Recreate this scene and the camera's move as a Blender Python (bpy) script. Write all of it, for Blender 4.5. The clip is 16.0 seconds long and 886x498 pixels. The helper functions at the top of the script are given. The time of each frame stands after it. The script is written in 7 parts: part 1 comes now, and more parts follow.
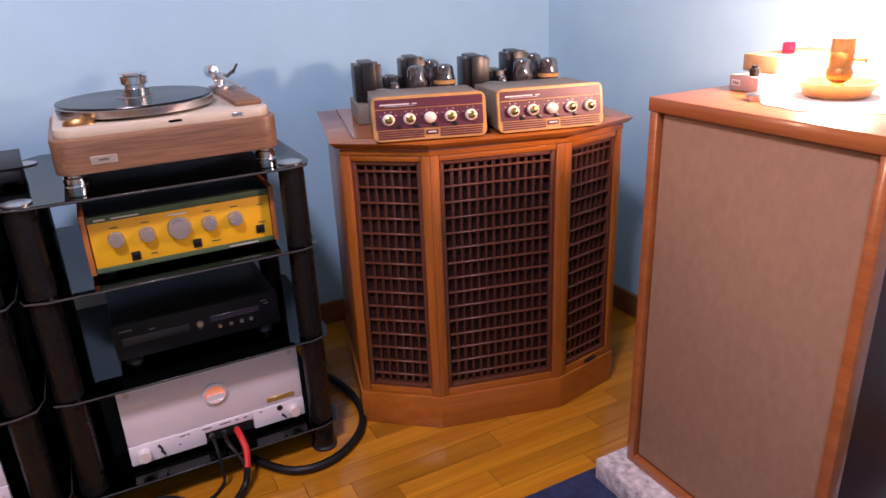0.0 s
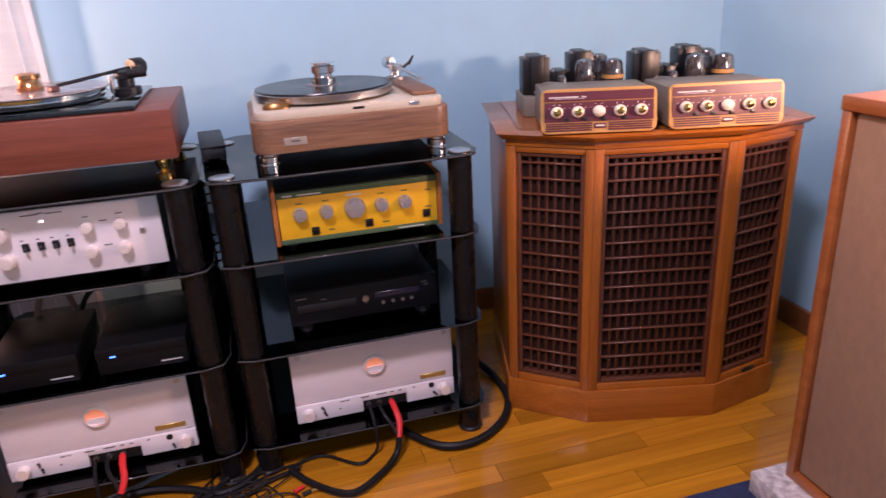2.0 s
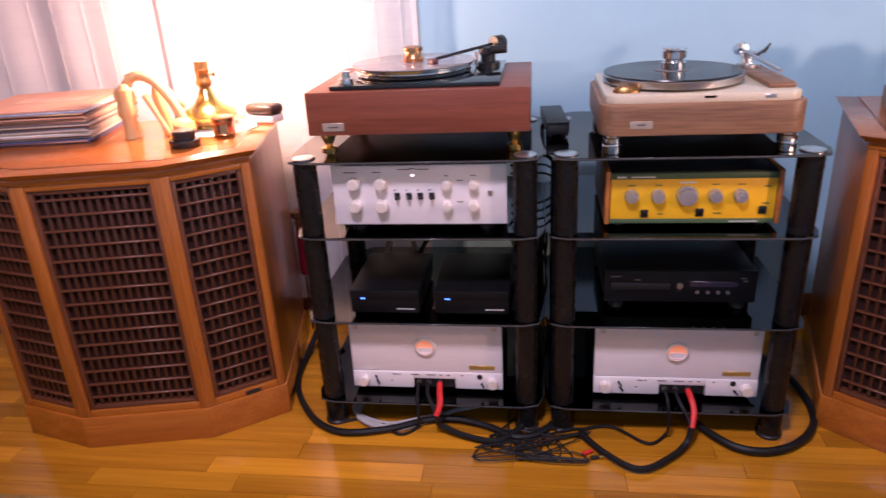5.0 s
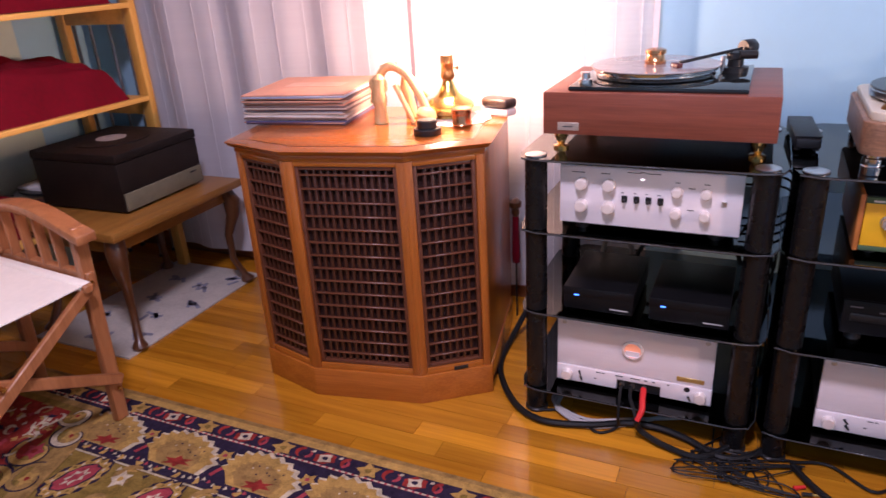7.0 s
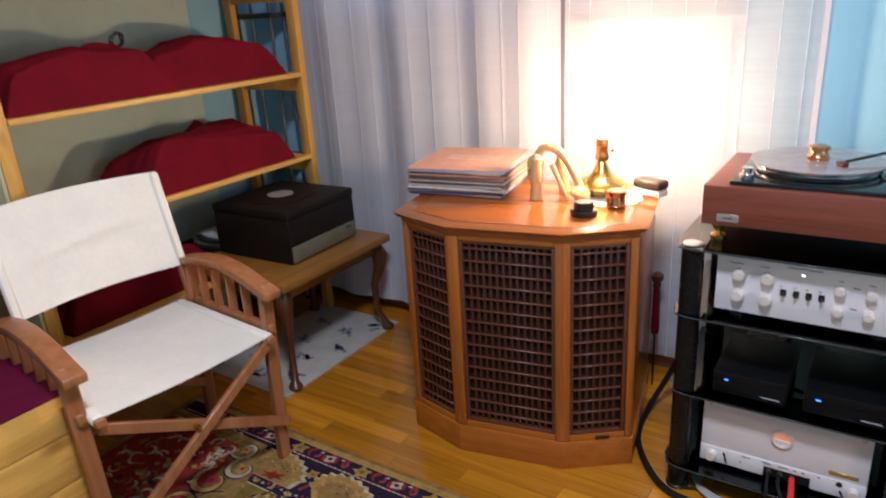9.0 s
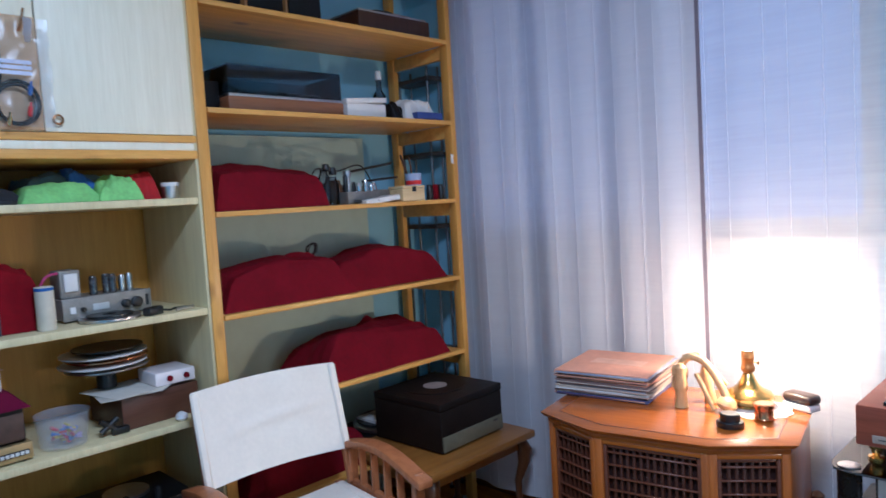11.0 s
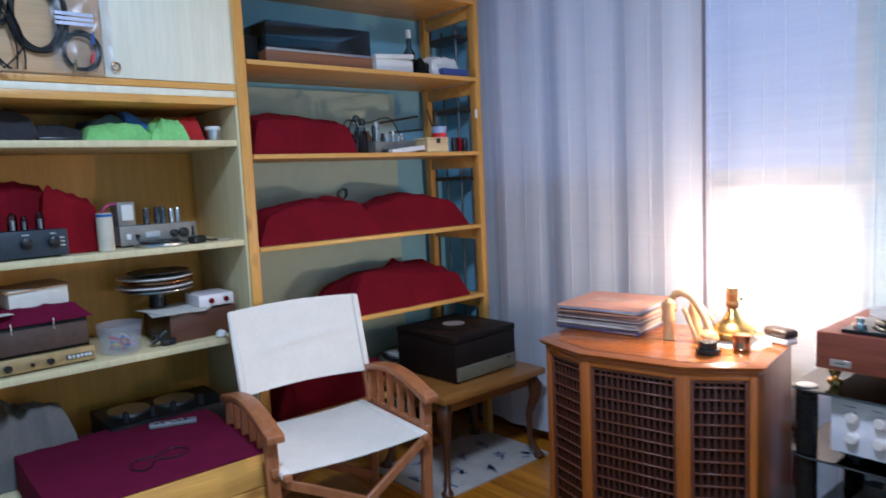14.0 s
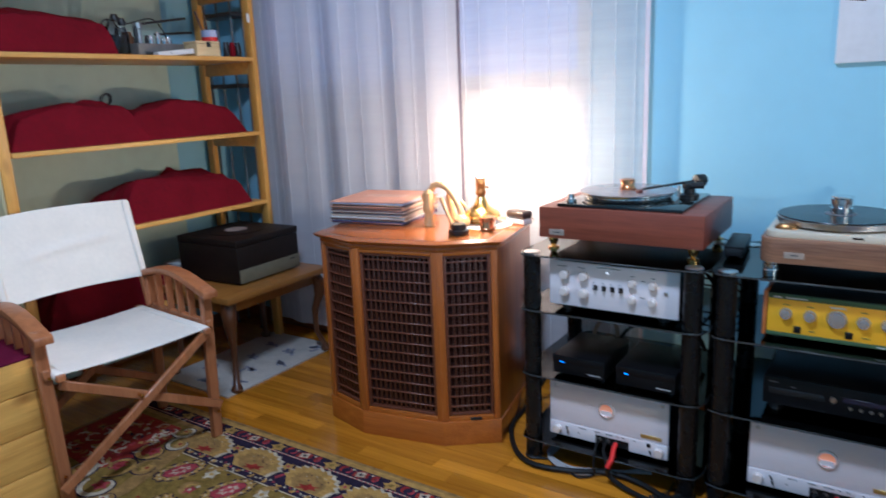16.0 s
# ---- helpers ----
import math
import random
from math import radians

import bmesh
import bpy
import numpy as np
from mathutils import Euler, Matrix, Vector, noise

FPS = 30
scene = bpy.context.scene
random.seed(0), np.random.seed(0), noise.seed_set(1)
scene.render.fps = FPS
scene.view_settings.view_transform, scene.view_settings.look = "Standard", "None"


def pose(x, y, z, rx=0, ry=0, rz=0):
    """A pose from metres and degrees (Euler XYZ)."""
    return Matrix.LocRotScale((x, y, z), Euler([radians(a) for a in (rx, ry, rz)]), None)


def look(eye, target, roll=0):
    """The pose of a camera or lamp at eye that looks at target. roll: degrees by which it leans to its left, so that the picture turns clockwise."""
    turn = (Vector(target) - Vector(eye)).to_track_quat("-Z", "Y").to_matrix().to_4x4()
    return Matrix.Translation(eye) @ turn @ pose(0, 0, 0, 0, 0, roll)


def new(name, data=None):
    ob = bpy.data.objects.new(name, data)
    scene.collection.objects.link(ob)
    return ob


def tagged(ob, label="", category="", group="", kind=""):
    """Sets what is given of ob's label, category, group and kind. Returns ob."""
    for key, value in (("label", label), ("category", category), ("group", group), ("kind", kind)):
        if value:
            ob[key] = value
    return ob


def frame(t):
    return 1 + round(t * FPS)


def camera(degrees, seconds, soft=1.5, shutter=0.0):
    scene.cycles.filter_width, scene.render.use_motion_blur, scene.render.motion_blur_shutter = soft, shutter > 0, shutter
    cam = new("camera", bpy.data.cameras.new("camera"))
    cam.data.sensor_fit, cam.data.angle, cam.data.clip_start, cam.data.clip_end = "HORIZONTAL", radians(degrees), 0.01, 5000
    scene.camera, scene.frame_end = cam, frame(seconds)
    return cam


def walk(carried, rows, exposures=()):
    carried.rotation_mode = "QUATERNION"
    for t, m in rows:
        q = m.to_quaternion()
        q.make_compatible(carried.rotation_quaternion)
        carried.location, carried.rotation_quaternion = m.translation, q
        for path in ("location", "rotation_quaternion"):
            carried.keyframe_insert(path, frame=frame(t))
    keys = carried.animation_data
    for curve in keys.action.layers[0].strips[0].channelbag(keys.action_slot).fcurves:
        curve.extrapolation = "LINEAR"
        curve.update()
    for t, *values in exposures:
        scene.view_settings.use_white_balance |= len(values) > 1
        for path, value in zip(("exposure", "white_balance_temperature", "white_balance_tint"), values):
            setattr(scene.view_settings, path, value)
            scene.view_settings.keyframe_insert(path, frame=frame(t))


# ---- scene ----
cam = camera(65.5, 16.0, shutter=0.5)
PATH = [
    (0, (0.155, 0.083, 1.037), (0.995, 1.746, 0.311), -2.5),
    (0.5, (0.147, 0.084, 1.039), (0.934, 1.771, 0.306), -2.7),
    (1, (0.126, 0.079, 1.04), (0.833, 1.803, 0.314), -2.9),
    (1.5, (0.109, 0.07, 1.044), (0.702, 1.838, 0.32), -3.0),
    (2, (0.091, 0.069, 1.039), (0.569, 1.872, 0.318), -3.1),
    (2.5, (0.078, 0.07, 1.031), (0.437, 1.9, 0.308), -3.1),
    (3, (0.062, 0.071, 1.022), (0.3, 1.916, 0.288), -3.2),
    (5.5, (-0.075, -0.003, 1.109), (-0.486, 1.793, 0.333), -3.2),
    (6, (-0.098, -0.02, 1.12), (-0.651, 1.737, 0.342), -3.2),
    (6.5, (-0.1, -0.027, 1.127), (-0.785, 1.683, 0.349), -3.4),
    (7, (-0.101, -0.038, 1.133), (-0.894, 1.626, 0.356), -3.5),
    (7.5, (-0.113, -0.05, 1.145), (-0.987, 1.574, 0.372), -3.4),
    (8, (-0.145, -0.084, 1.185), (-1.08, 1.508, 0.418), -3.4),
    (8.5, (-0.178, -0.126, 1.224), (-1.164, 1.449, 0.483), -3.4),
    (9, (-0.193, -0.167, 1.29), (-1.246, 1.392, 0.61), -3.5),
    (9.5, (-0.194, -0.234, 1.35), (-1.332, 1.317, 0.806), -3.3),
    (10, (-0.163, -0.267, 1.39), (-1.397, 1.264, 1.03), -3.4),
    (12.5, (-0.046, -0.388, 1.356), (-1.597, 0.873, 1.312), -2.3),
    (13, (-0.032, -0.396, 1.341), (-1.585, 0.86, 1.24), -2.4),
    (13.5, (0.038, -0.376, 1.307), (-1.512, 0.88, 1.161), -2.5),
    (14, (0.162, -0.373, 1.283), (-1.354, 0.915, 1.074), -2.6),
    (14.5, (0.249, -0.376, 1.258), (-1.183, 0.995, 0.992), -2.7),
    (15, (0.31, -0.371, 1.235), (-1.016, 1.092, 0.916), -2.7),
    (15.5, (0.35, -0.381, 1.221), (-0.874, 1.154, 0.843), -2.6),
    (16, (0.369, -0.434, 1.201), (-0.713, 1.188, 0.755), -2.4),
]
EXPOSURES = [(0.0, 0.13, 6850, 50), (3.0, 0.17, 6950, 52), (5.5, 0.17, 6650, 50), (7.0, 0.19, 6400, 48), (8.0, 0.05, 6150, 28), (9.0, -0.10, 5900, 12), (10.2, -0.33, 5150, 10), (12.5, -0.22, 4750, 8), (14.5, -0.24, 4950, 8), (16.0, -0.20, 4980, 8)]
walk(cam, [(t, look(eye, target, roll)) for t, eye, target, roll in PATH], EXPOSURES)

# ---- world, lamps and exposure ----
world = bpy.data.worlds.new("world")
world.use_nodes = True
world.node_tree.nodes["Background"].inputs[0].default_value = (0.58, 0.64, 0.95, 1)
world.node_tree.nodes["Background"].inputs[1].default_value = 1.1
scene.world = world


def bulb_light(name, place, watts, colour):
    data = bpy.data.lights.new(name, "POINT")
    data.energy, data.color, data.shadow_soft_size = watts, colour, 0.035
    ob = new(name, data)
    ob.location = place
    return ob


LAMP_L = (-0.895, 1.725)
LAMP_R = (1.25, 0.80)
bulb_light("lamp_light", (LAMP_L[0], LAMP_L[1], 0.928), 22, (1.0, 0.67, 0.38))
bulb_light("lamp_light", (LAMP_R[0], LAMP_R[1], 0.962), 23, (1.0, 0.72, 0.46))
# cool overhead light added out of view to brighten the room
unseen_ceiling_light = bpy.data.lights.new("unseen_ceiling_light", "AREA")
unseen_ceiling_light.shape, unseen_ceiling_light.size, unseen_ceiling_light.energy, unseen_ceiling_light.color = "DISK", 0.4, 57, (0.84, 0.90, 1.0)
new("unseen_ceiling_light", unseen_ceiling_light).location = (-0.35, 0.10, 2.56)


# ---- materials ----
def material(name, colour, rough=0.5, metal=0.0, vary=0.12, scale=6.0, stretch=(1, 1, 1), bump=0.0, bump_scale=60.0, dark=None, spec=0.5, coat=0.0, piece=0.0, emit=None, alpha=1.0, trans=0.0, knots=0.0):
    """Two scales of noise on colour and roughness, fine relief; piece: variation from object to object."""
    m = bpy.data.materials.new(name)
    m.use_nodes = True
    nt = m.node_tree
    n, l = nt.nodes, nt.links
    b = n["Principled BSDF"]
    b.inputs["Metallic"].default_value = metal
    b.inputs["Specular IOR Level"].default_value = spec
    b.inputs["Coat Weight"].default_value = coat
    b.inputs["Coat Roughness"].default_value = 0.12
    b.inputs["Alpha"].default_value = alpha
    b.inputs["Transmission Weight"].default_value = trans
    tc = n.new("ShaderNodeTexCoord")
    mp = n.new("ShaderNodeMapping")
    mp.inputs["Scale"].default_value = stretch
    l.new(tc.outputs["Object"], mp.inputs["Vector"])
    vec = mp.outputs["Vector"]
    if piece:
        oi = n.new("ShaderNodeObjectInfo")
        vm = n.new("ShaderNodeVectorMath")
        vm.operation = "MULTIPLY_ADD"
        cb = n.new("ShaderNodeCombineXYZ")
        for k in range(3):
            l.new(oi.outputs["Random"], cb.inputs[k])
        l.new(cb.outputs[0], vm.inputs[0])
        vm.inputs[1].default_value = (37, 23, 31)
        l.new(vec, vm.inputs[2])
        vec = vm.outputs[0]
    big, fine = n.new("ShaderNodeTexNoise"), n.new("ShaderNodeTexNoise")
    big.inputs["Scale"].default_value, big.inputs["Detail"].default_value = scale, 4
    fine.inputs["Scale"].default_value, fine.inputs["Detail"].default_value = scale * 7, 5
    l.new(vec, big.inputs["Vector"]), l.new(vec, fine.inputs["Vector"])
    mix = n.new("ShaderNodeMix")
    mix.inputs[0].default_value = 0.45
    l.new(big.outputs["Fac"], mix.inputs[2]), l.new(fine.outputs["Fac"], mix.inputs[3])
    ramp = n.new("ShaderNodeValToRGB")
    lo = dark or [c * (1 - 2.2 * vary) for c in colour]
    ramp.color_ramp.elements[0].position, ramp.color_ramp.elements[0].color = 0.32, (*[max(0, c) for c in lo], 1)
    ramp.color_ramp.elements[1].position, ramp.color_ramp.elements[1].color = 0.68, (*[min(1, c * (1 + vary)) for c in colour], 1)
    l.new(mix.outputs[0], ramp.inputs[0])
    out = ramp.outputs[0]
    if knots:
        vo, kr, km = n.new("ShaderNodeTexVoronoi"), n.new("ShaderNodeMapRange"), n.new("ShaderNodeMix")
        vo.inputs["Scale"].default_value = 7.0
        kp = n.new("ShaderNodeMapping")
        kp.inputs["Scale"].default_value = [0.55 if s < 1 else 1.0 for s in stretch]
        l.new(tc.outputs["Object"], kp.inputs["Vector"]), l.new(kp.outputs[0], vo.inputs["Vector"])
        kr.inputs[1].default_value, kr.inputs[2].default_value, kr.inputs[3].default_value, kr.inputs[4].default_value = 0.05, 0.17, knots, 0.0
        l.new(vo.outputs["Distance"], kr.inputs[0])
        km.data_type = "RGBA"
        km.inputs[7].default_value = (colour[0] * 0.34, colour[1] * 0.24, colour[2] * 0.2, 1)
        l.new(kr.outputs[0], km.inputs[0]), l.new(out, km.inputs[6])
        out = km.outputs[2]
    if piece:
        hs = n.new("ShaderNodeHueSaturation")
        mr = n.new("ShaderNodeMapRange")
        mr.inputs[3].default_value, mr.inputs[4].default_value = 1 - piece, 1 + piece
        l.new(oi.outputs["Random"], mr.inputs[0])
        l.new(mr.outputs[0], hs.inputs["Value"]), l.new(out, hs.inputs["Color"])
        out = hs.outputs[0]
    l.new(out, b.inputs["Base Color"])
    rr = n.new("ShaderNodeMapRange")
    rr.inputs[3].default_value, rr.inputs[4].default_value = max(0.02, rough * 0.8), min(1, rough * 1.2)
    l.new(fine.outputs["Fac"], rr.inputs[0]), l.new(rr.outputs[0], b.inputs["Roughness"])
    if bump:
        bn = n.new("ShaderNodeTexNoise")
        bn.inputs["Scale"].default_value, bn.inputs["Detail"].default_value = bump_scale, 3
        l.new(vec, bn.inputs["Vector"])
        bp = n.new("ShaderNodeBump")
        bp.inputs["Strength"].default_value, bp.inputs["Distance"].default_value = bump, 0.002
        l.new(bn.outputs["Fac"], bp.inputs["Height"]), l.new(bp.outputs[0], b.inputs["Normal"])
    if emit:
        b.inputs["Emission Color"].default_value, b.inputs["Emission Strength"].default_value = (*emit[:3], 1), emit[3]
    return m


def wood(name, colour, dark, axis=0, rough=0.4, coat=0.0, piece=0.0, scale=38.0, knots=0.0):
    """Streaks run along the axis; the long ones are about a finger wide, the fine ones a millimetre or two."""
    st = [1.0, 1.0, 1.0]
    st[axis] = 0.045
    return material(name, colour, rough, 0, 0.10, scale, st, 0.12, 220, dark, 0.5, coat, piece, knots=knots)


def glass(name, tint, rough=0.02, ior=1.45, see=0.8):
    m = bpy.data.materials.new(name)
    m.use_nodes = True
    nt = m.node_tree
    n, l = nt.nodes, nt.links
    out = n["Material Output"]
    t, g, x, f = n.new("ShaderNodeBsdfTransparent"), n.new("ShaderNodeBsdfGlossy"), n.new("ShaderNodeMixShader"), n.new("ShaderNodeFresnel")
    t.inputs[0].default_value = (*tint, 1)
    g.inputs["Roughness"].default_value = rough
    f.inputs[0].default_value = ior
    l.new(f.outputs[0], x.inputs[0]), l.new(t.outputs[0], x.inputs[1]), l.new(g.outputs[0], x.inputs[2]), l.new(x.outputs[0], out.inputs[0])
    return m


WALL = material("blue_wall_paint", (0.35, 0.635, 0.80), 0.75, vary=0.03, scale=1.2, bump=0.12, bump_scale=90)
CEIL = material("white_ceiling_paint", (0.80, 0.80, 0.78), 0.8, vary=0.03, scale=1.0, bump=0.1)
WHITE = material("white_gloss_paint", (0.80, 0.80, 0.79), 0.4, vary=0.04, scale=5)
TEAK = wood("honey_teak_veneer", (0.45, 0.128, 0.015), (0.28, 0.072, 0.009), 0, 0.22, 0.4)
TEAK_V = wood("honey_teak_veneer_upright", (0.42, 0.118, 0.015), (0.27, 0.070, 0.009), 2, 0.32, 0.2)
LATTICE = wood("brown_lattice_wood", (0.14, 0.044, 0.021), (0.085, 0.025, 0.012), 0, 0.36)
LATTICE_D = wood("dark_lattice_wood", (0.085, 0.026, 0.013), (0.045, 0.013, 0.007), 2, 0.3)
GRILLE = material("dark_brown_grille_cloth", (0.030, 0.010, 0.008), 0.9, spec=0.2, vary=0.2, scale=80)
REDWOOD = wood("reddish_rosewood_veneer", (0.24, 0.062, 0.032), (0.15, 0.035, 0.018), 0, 0.42)
WALNUT = wood("grey_brown_walnut", (0.30, 0.150, 0.082), (0.11, 0.048, 0.026), 0, 0.45)
MAHOG = wood("mahogany_veneer", (0.44, 0.13, 0.035), (0.30, 0.08, 0.02), 1, 0.3, 0.3)
DARKWOOD = wood("dark_brown_wood", (0.055, 0.022, 0.013), (0.035, 0.013, 0.008), 2, 0.35)
PINE = wood("pine_wood", (0.72, 0.38, 0.080), (0.54, 0.245, 0.042), 2, 0.42, 0.1, 0.06, knots=0.8)
PINE_Y = wood("pine_shelf_wood", (0.76, 0.42, 0.095), (0.57, 0.27, 0.050), 1, 0.42, 0.1, 0.06, knots=0.8)
CHAIRWOOD = wood("orange_hardwood", (0.40, 0.15, 0.055), (0.26, 0.085, 0.028), 2, 0.42, 0.1)
OAK = wood("golden_oak", (0.31, 0.135, 0.026), (0.20, 0.078, 0.014), 1, 0.36, 0.15)
CABRI = wood("brown_cabriole_wood", (0.10, 0.034, 0.010), (0.055, 0.018, 0.006), 2, 0.35, 0.2)
CREAM = wood("cream_laminate", (0.85, 0.81, 0.65), (0.79, 0.74, 0.56), 2, 0.45)
# closet inside: shade and yellow bounced light put into the cream
CARCASS = wood("shaded_cream_laminate", (0.72, 0.62, 0.36), (0.62, 0.52, 0.28), 2, 0.5)
YELLAM = wood("ochre_backboard", (0.66, 0.35, 0.055), (0.58, 0.29, 0.04), 2, 0.5)
BLACKGLASS = material("black_glass", (0.008, 0.010, 0.011), 0.06, vary=0.1, spec=0.6)
BLACKTUBE = material("black_lacquered_tube", (0.006, 0.006, 0.0065), 0.28, spec=0.35, vary=0.05)
BLACK = material("black_metal_case", (0.006, 0.006, 0.007), 0.4, spec=0.22, vary=0.15, scale=20, bump=0.05, bump_scale=300)
BLACKPL = material("black_plastic", (0.012, 0.012, 0.013), 0.35, vary=0.2)
RUBBER = material("black_cable_rubber", (0.007, 0.007, 0.008), 0.5, spec=0.28, vary=0.2, scale=30)
SILVER = material("champagne_silver_panel", (0.86, 0.78, 0.78), 0.36, metal=0.12, vary=0.02, scale=60, stretch=(0.1, 1, 1))
CHROME = material("polished_chrome", (0.78, 0.77, 0.78), 0.12, metal=1.0, vary=0.04)
STEEL = material("brushed_aluminium", (0.62, 0.60, 0.60), 0.3, metal=1.0, vary=0.08, scale=40)
# darker brass; on the bulb sockets it carries their backlit shade
DARKBRASS = material("darkened_brass", (0.42, 0.21, 0.075), 0.36, metal=0.9, vary=0.2, scale=40)
BRASS = material("polished_brass", (0.72, 0.45, 0.14), 0.22, metal=1.0, vary=0.12, scale=30)
COPPER = material("copper_clamp", (0.72, 0.34, 0.16), 0.22, metal=1.0, vary=0.1, scale=30)
YELLOW = material("yellow_front_panel", (0.86, 0.44, 0.010), 0.4, vary=0.03, scale=8)
GREEN = material("green_trim_strip", (0.06, 0.11, 0.05), 0.45, vary=0.06)
IVORY = material("ivory_enamel", (0.58, 0.50, 0.38), 0.35, vary=0.04, scale=8)
VINYL = material("black_vinyl", (0.010, 0.010, 0.012), 0.25, vary=0.15, scale=30)
MAROON = material("maroon_cloth", (0.165, 0.004, 0.012), 0.9, spec=0.12, vary=0.12, scale=9, bump=0.5, bump_scale=400)
PLUM = material("plum_cloth", (0.12, 0.005, 0.030), 0.92, spec=0.12, vary=0.10, scale=8, bump=0.5, bump_scale=400)
CANVAS = material("white_canvas", (0.88, 0.79, 0.68), 0.85, vary=0.03, scale=10, bump=0.12, bump_scale=500)
GRANITE = material("speckled_granite", (0.70, 0.66, 0.64), 0.5, vary=0.4, scale=55, dark=(0.22, 0.18, 0.17))
LINEN = material("beige_grille_linen", (0.37, 0.205, 0.118), 0.9, vary=0.07, scale=60, stretch=(1, 1.2, 0.7), bump=0.35, bump_scale=900)


# ---- mesh helpers ----
def box(bm, x0, x1, y0, y1, z0, z1, m=None):
    v = [bm.verts.new((x, y, z)) for z in (z0, z1) for y in (y0, y1) for x in (x0, x1)]
    for f in ((0, 2, 3, 1), (4, 5, 7, 6), (0, 1, 5, 4), (2, 6, 7, 3), (0, 4, 6, 2), (1, 3, 7, 5)):
        bm.faces.new([v[i] for i in f])
    if m is not None:
        bmesh.ops.transform(bm, matrix=m, verts=v)
    return v


def rbox(x0, x1, y0, y1, z0, z1, r=0.003, seg=2, m=None):
    bm = bmesh.new()
    box(bm, x0, x1, y0, y1, z0, z1)
    if r:
        bmesh.ops.bevel(bm, geom=bm.edges[:], offset=r, segments=seg, affect="EDGES", profile=0.5)
    if m is not None:
        bm.transform(m)
    return bm


def prism(points, z0, z1, r=0.0, seg=2, m=None):
    """A flat outline (x, y), drawn up from z0 to z1."""
    bm = bmesh.new()
    lo, hi = [bm.verts.new((x, y, z0)) for x, y in points], [bm.verts.new((x, y, z1)) for x, y in points]
    bm.faces.new(lo[::-1]), bm.faces.new(hi)
    k = len(points)
    for i in range(k):
        bm.faces.new((lo[i], lo[(i + 1) % k], hi[(i + 1) % k], hi[i]))
    bmesh.ops.recalc_face_normals(bm, faces=bm.faces[:])
    if r:
        bmesh.ops.bevel(bm, geom=bm.edges[:], offset=r, segments=seg, affect="EDGES", profile=0.5)
    if m is not None:
        bm.transform(m)
    return bm


def lathe(profile, seg=32, m=None, close=True):
    """Turned shape from (radius, height) pairs, bottom to top."""
    bm = bmesh.new()
    rings = []
    for r, z in profile:
        rings.append([bm.verts.new((max(r, 1e-5) * math.cos(2 * math.pi * i / seg), max(r, 1e-5) * math.sin(2 * math.pi * i / seg), z)) for i in range(seg)])
    for a, b in zip(rings, rings[1:]):
        for i in range(seg):
            bm.faces.new((a[i], a[(i + 1) % seg], b[(i + 1) % seg], b[i]))
    if close:
        bm.faces.new(rings[0][::-1]), bm.faces.new(rings[-1])
    if m is not None:
        bm.transform(m)
    return bm


def rod(a, b, r, seg=12, r2=None):
    a, b = Vector(a), Vector(b)
    turn = (b - a).to_track_quat("Z", "Y").to_matrix().to_4x4()
    return lathe([(r, 0), (r if r2 is None else r2, (b - a).length)], seg, Matrix.Translation(a) @ turn)


def bar(a, b, w, d, r=0.003, up=(0, 0, 1)):
    """A squared timber from a to b, w across and d deep."""
    a, b = Vector(a), Vector(b)
    z = (b - a).normalized()
    x = Vector(up).cross(z)
    x = x.normalized() if x.length > 1e-4 else Vector((1, 0, 0))
    y = z.cross(x)
    m = Matrix((x, y, z)).transposed().to_4x4()
    m.translation = a
    return rbox(-w / 2, w / 2, -d / 2, d / 2, 0, (b - a).length, r, 1, m)


def sweep(points, r, seg=8, cyc=False, samples=6):
    """A round cable or bent rod through the points."""
    pts = [Vector(p) for p in points]
    path = []
    k = len(pts)
    for i in range(k if cyc else k - 1):
        p0, p1, p2, p3 = pts[(i - 1) % k if cyc or i else 0], pts[i], pts[(i + 1) % k], pts[(i + 2) % k if cyc or i + 2 < k else k - 1]
        for s in range(samples):
            u = s / samples
            path.append(0.5 * ((2 * p1) + (p2 - p0) * u + (2 * p0 - 5 * p1 + 4 * p2 - p3) * u * u + (3 * p1 - p0 - 3 * p2 + p3) * u ** 3))
    if not cyc:
        path.append(pts[-1])
    bm = bmesh.new()
    rings, prev = [], None
    n = len(path)
    for i, p in enumerate(path):
        d = (path[(i + 1) % n if cyc else min(i + 1, n - 1)] - path[(i - 1) % n if cyc else max(i - 1, 0)]).normalized()
        side = prev - d * prev.dot(d) if prev is not None else d.orthogonal()
        side = side.normalized() if side.length > 1e-6 else d.orthogonal().normalized()
        prev = side
        up = d.cross(side)
        rings.append([bm.verts.new(p + r * (math.cos(2 * math.pi * j / seg) * side + math.sin(2 * math.pi * j / seg) * up)) for j in range(seg)])
    for i in range(n if cyc else n - 1):
        a, b = rings[i], rings[(i + 1) % n]
        for j in range(seg):
            bm.faces.new((a[j], a[(j + 1) % seg], b[(j + 1) % seg], b[j]))
    if not cyc:
        bm.faces.new(rings[0][::-1]), bm.faces.new(rings[-1])
    return bm


def shell(bm, t):
    """Gives a sheet its thickness t, closed along the rim."""
    bm.normal_update()
    faces, rim = bm.faces[:], [e for e in bm.edges if e.is_boundary]
    twin = {v: bm.verts.new(v.co - v.normal * t) for v in bm.verts[:]}
    for f in faces:
        bm.faces.new([twin[v] for v in reversed(f.verts)])
    for e in rim:
        a, b = e.verts
        bm.faces.new((a, b, twin[b], twin[a]))


def join(*bms):
    out = bmesh.new()
    for b in bms:
        me = bpy.data.meshes.new("tmp")
        b.to_mesh(me)
        b.free()
        out.from_mesh(me)
        bpy.data.meshes.remove(me)
    return out


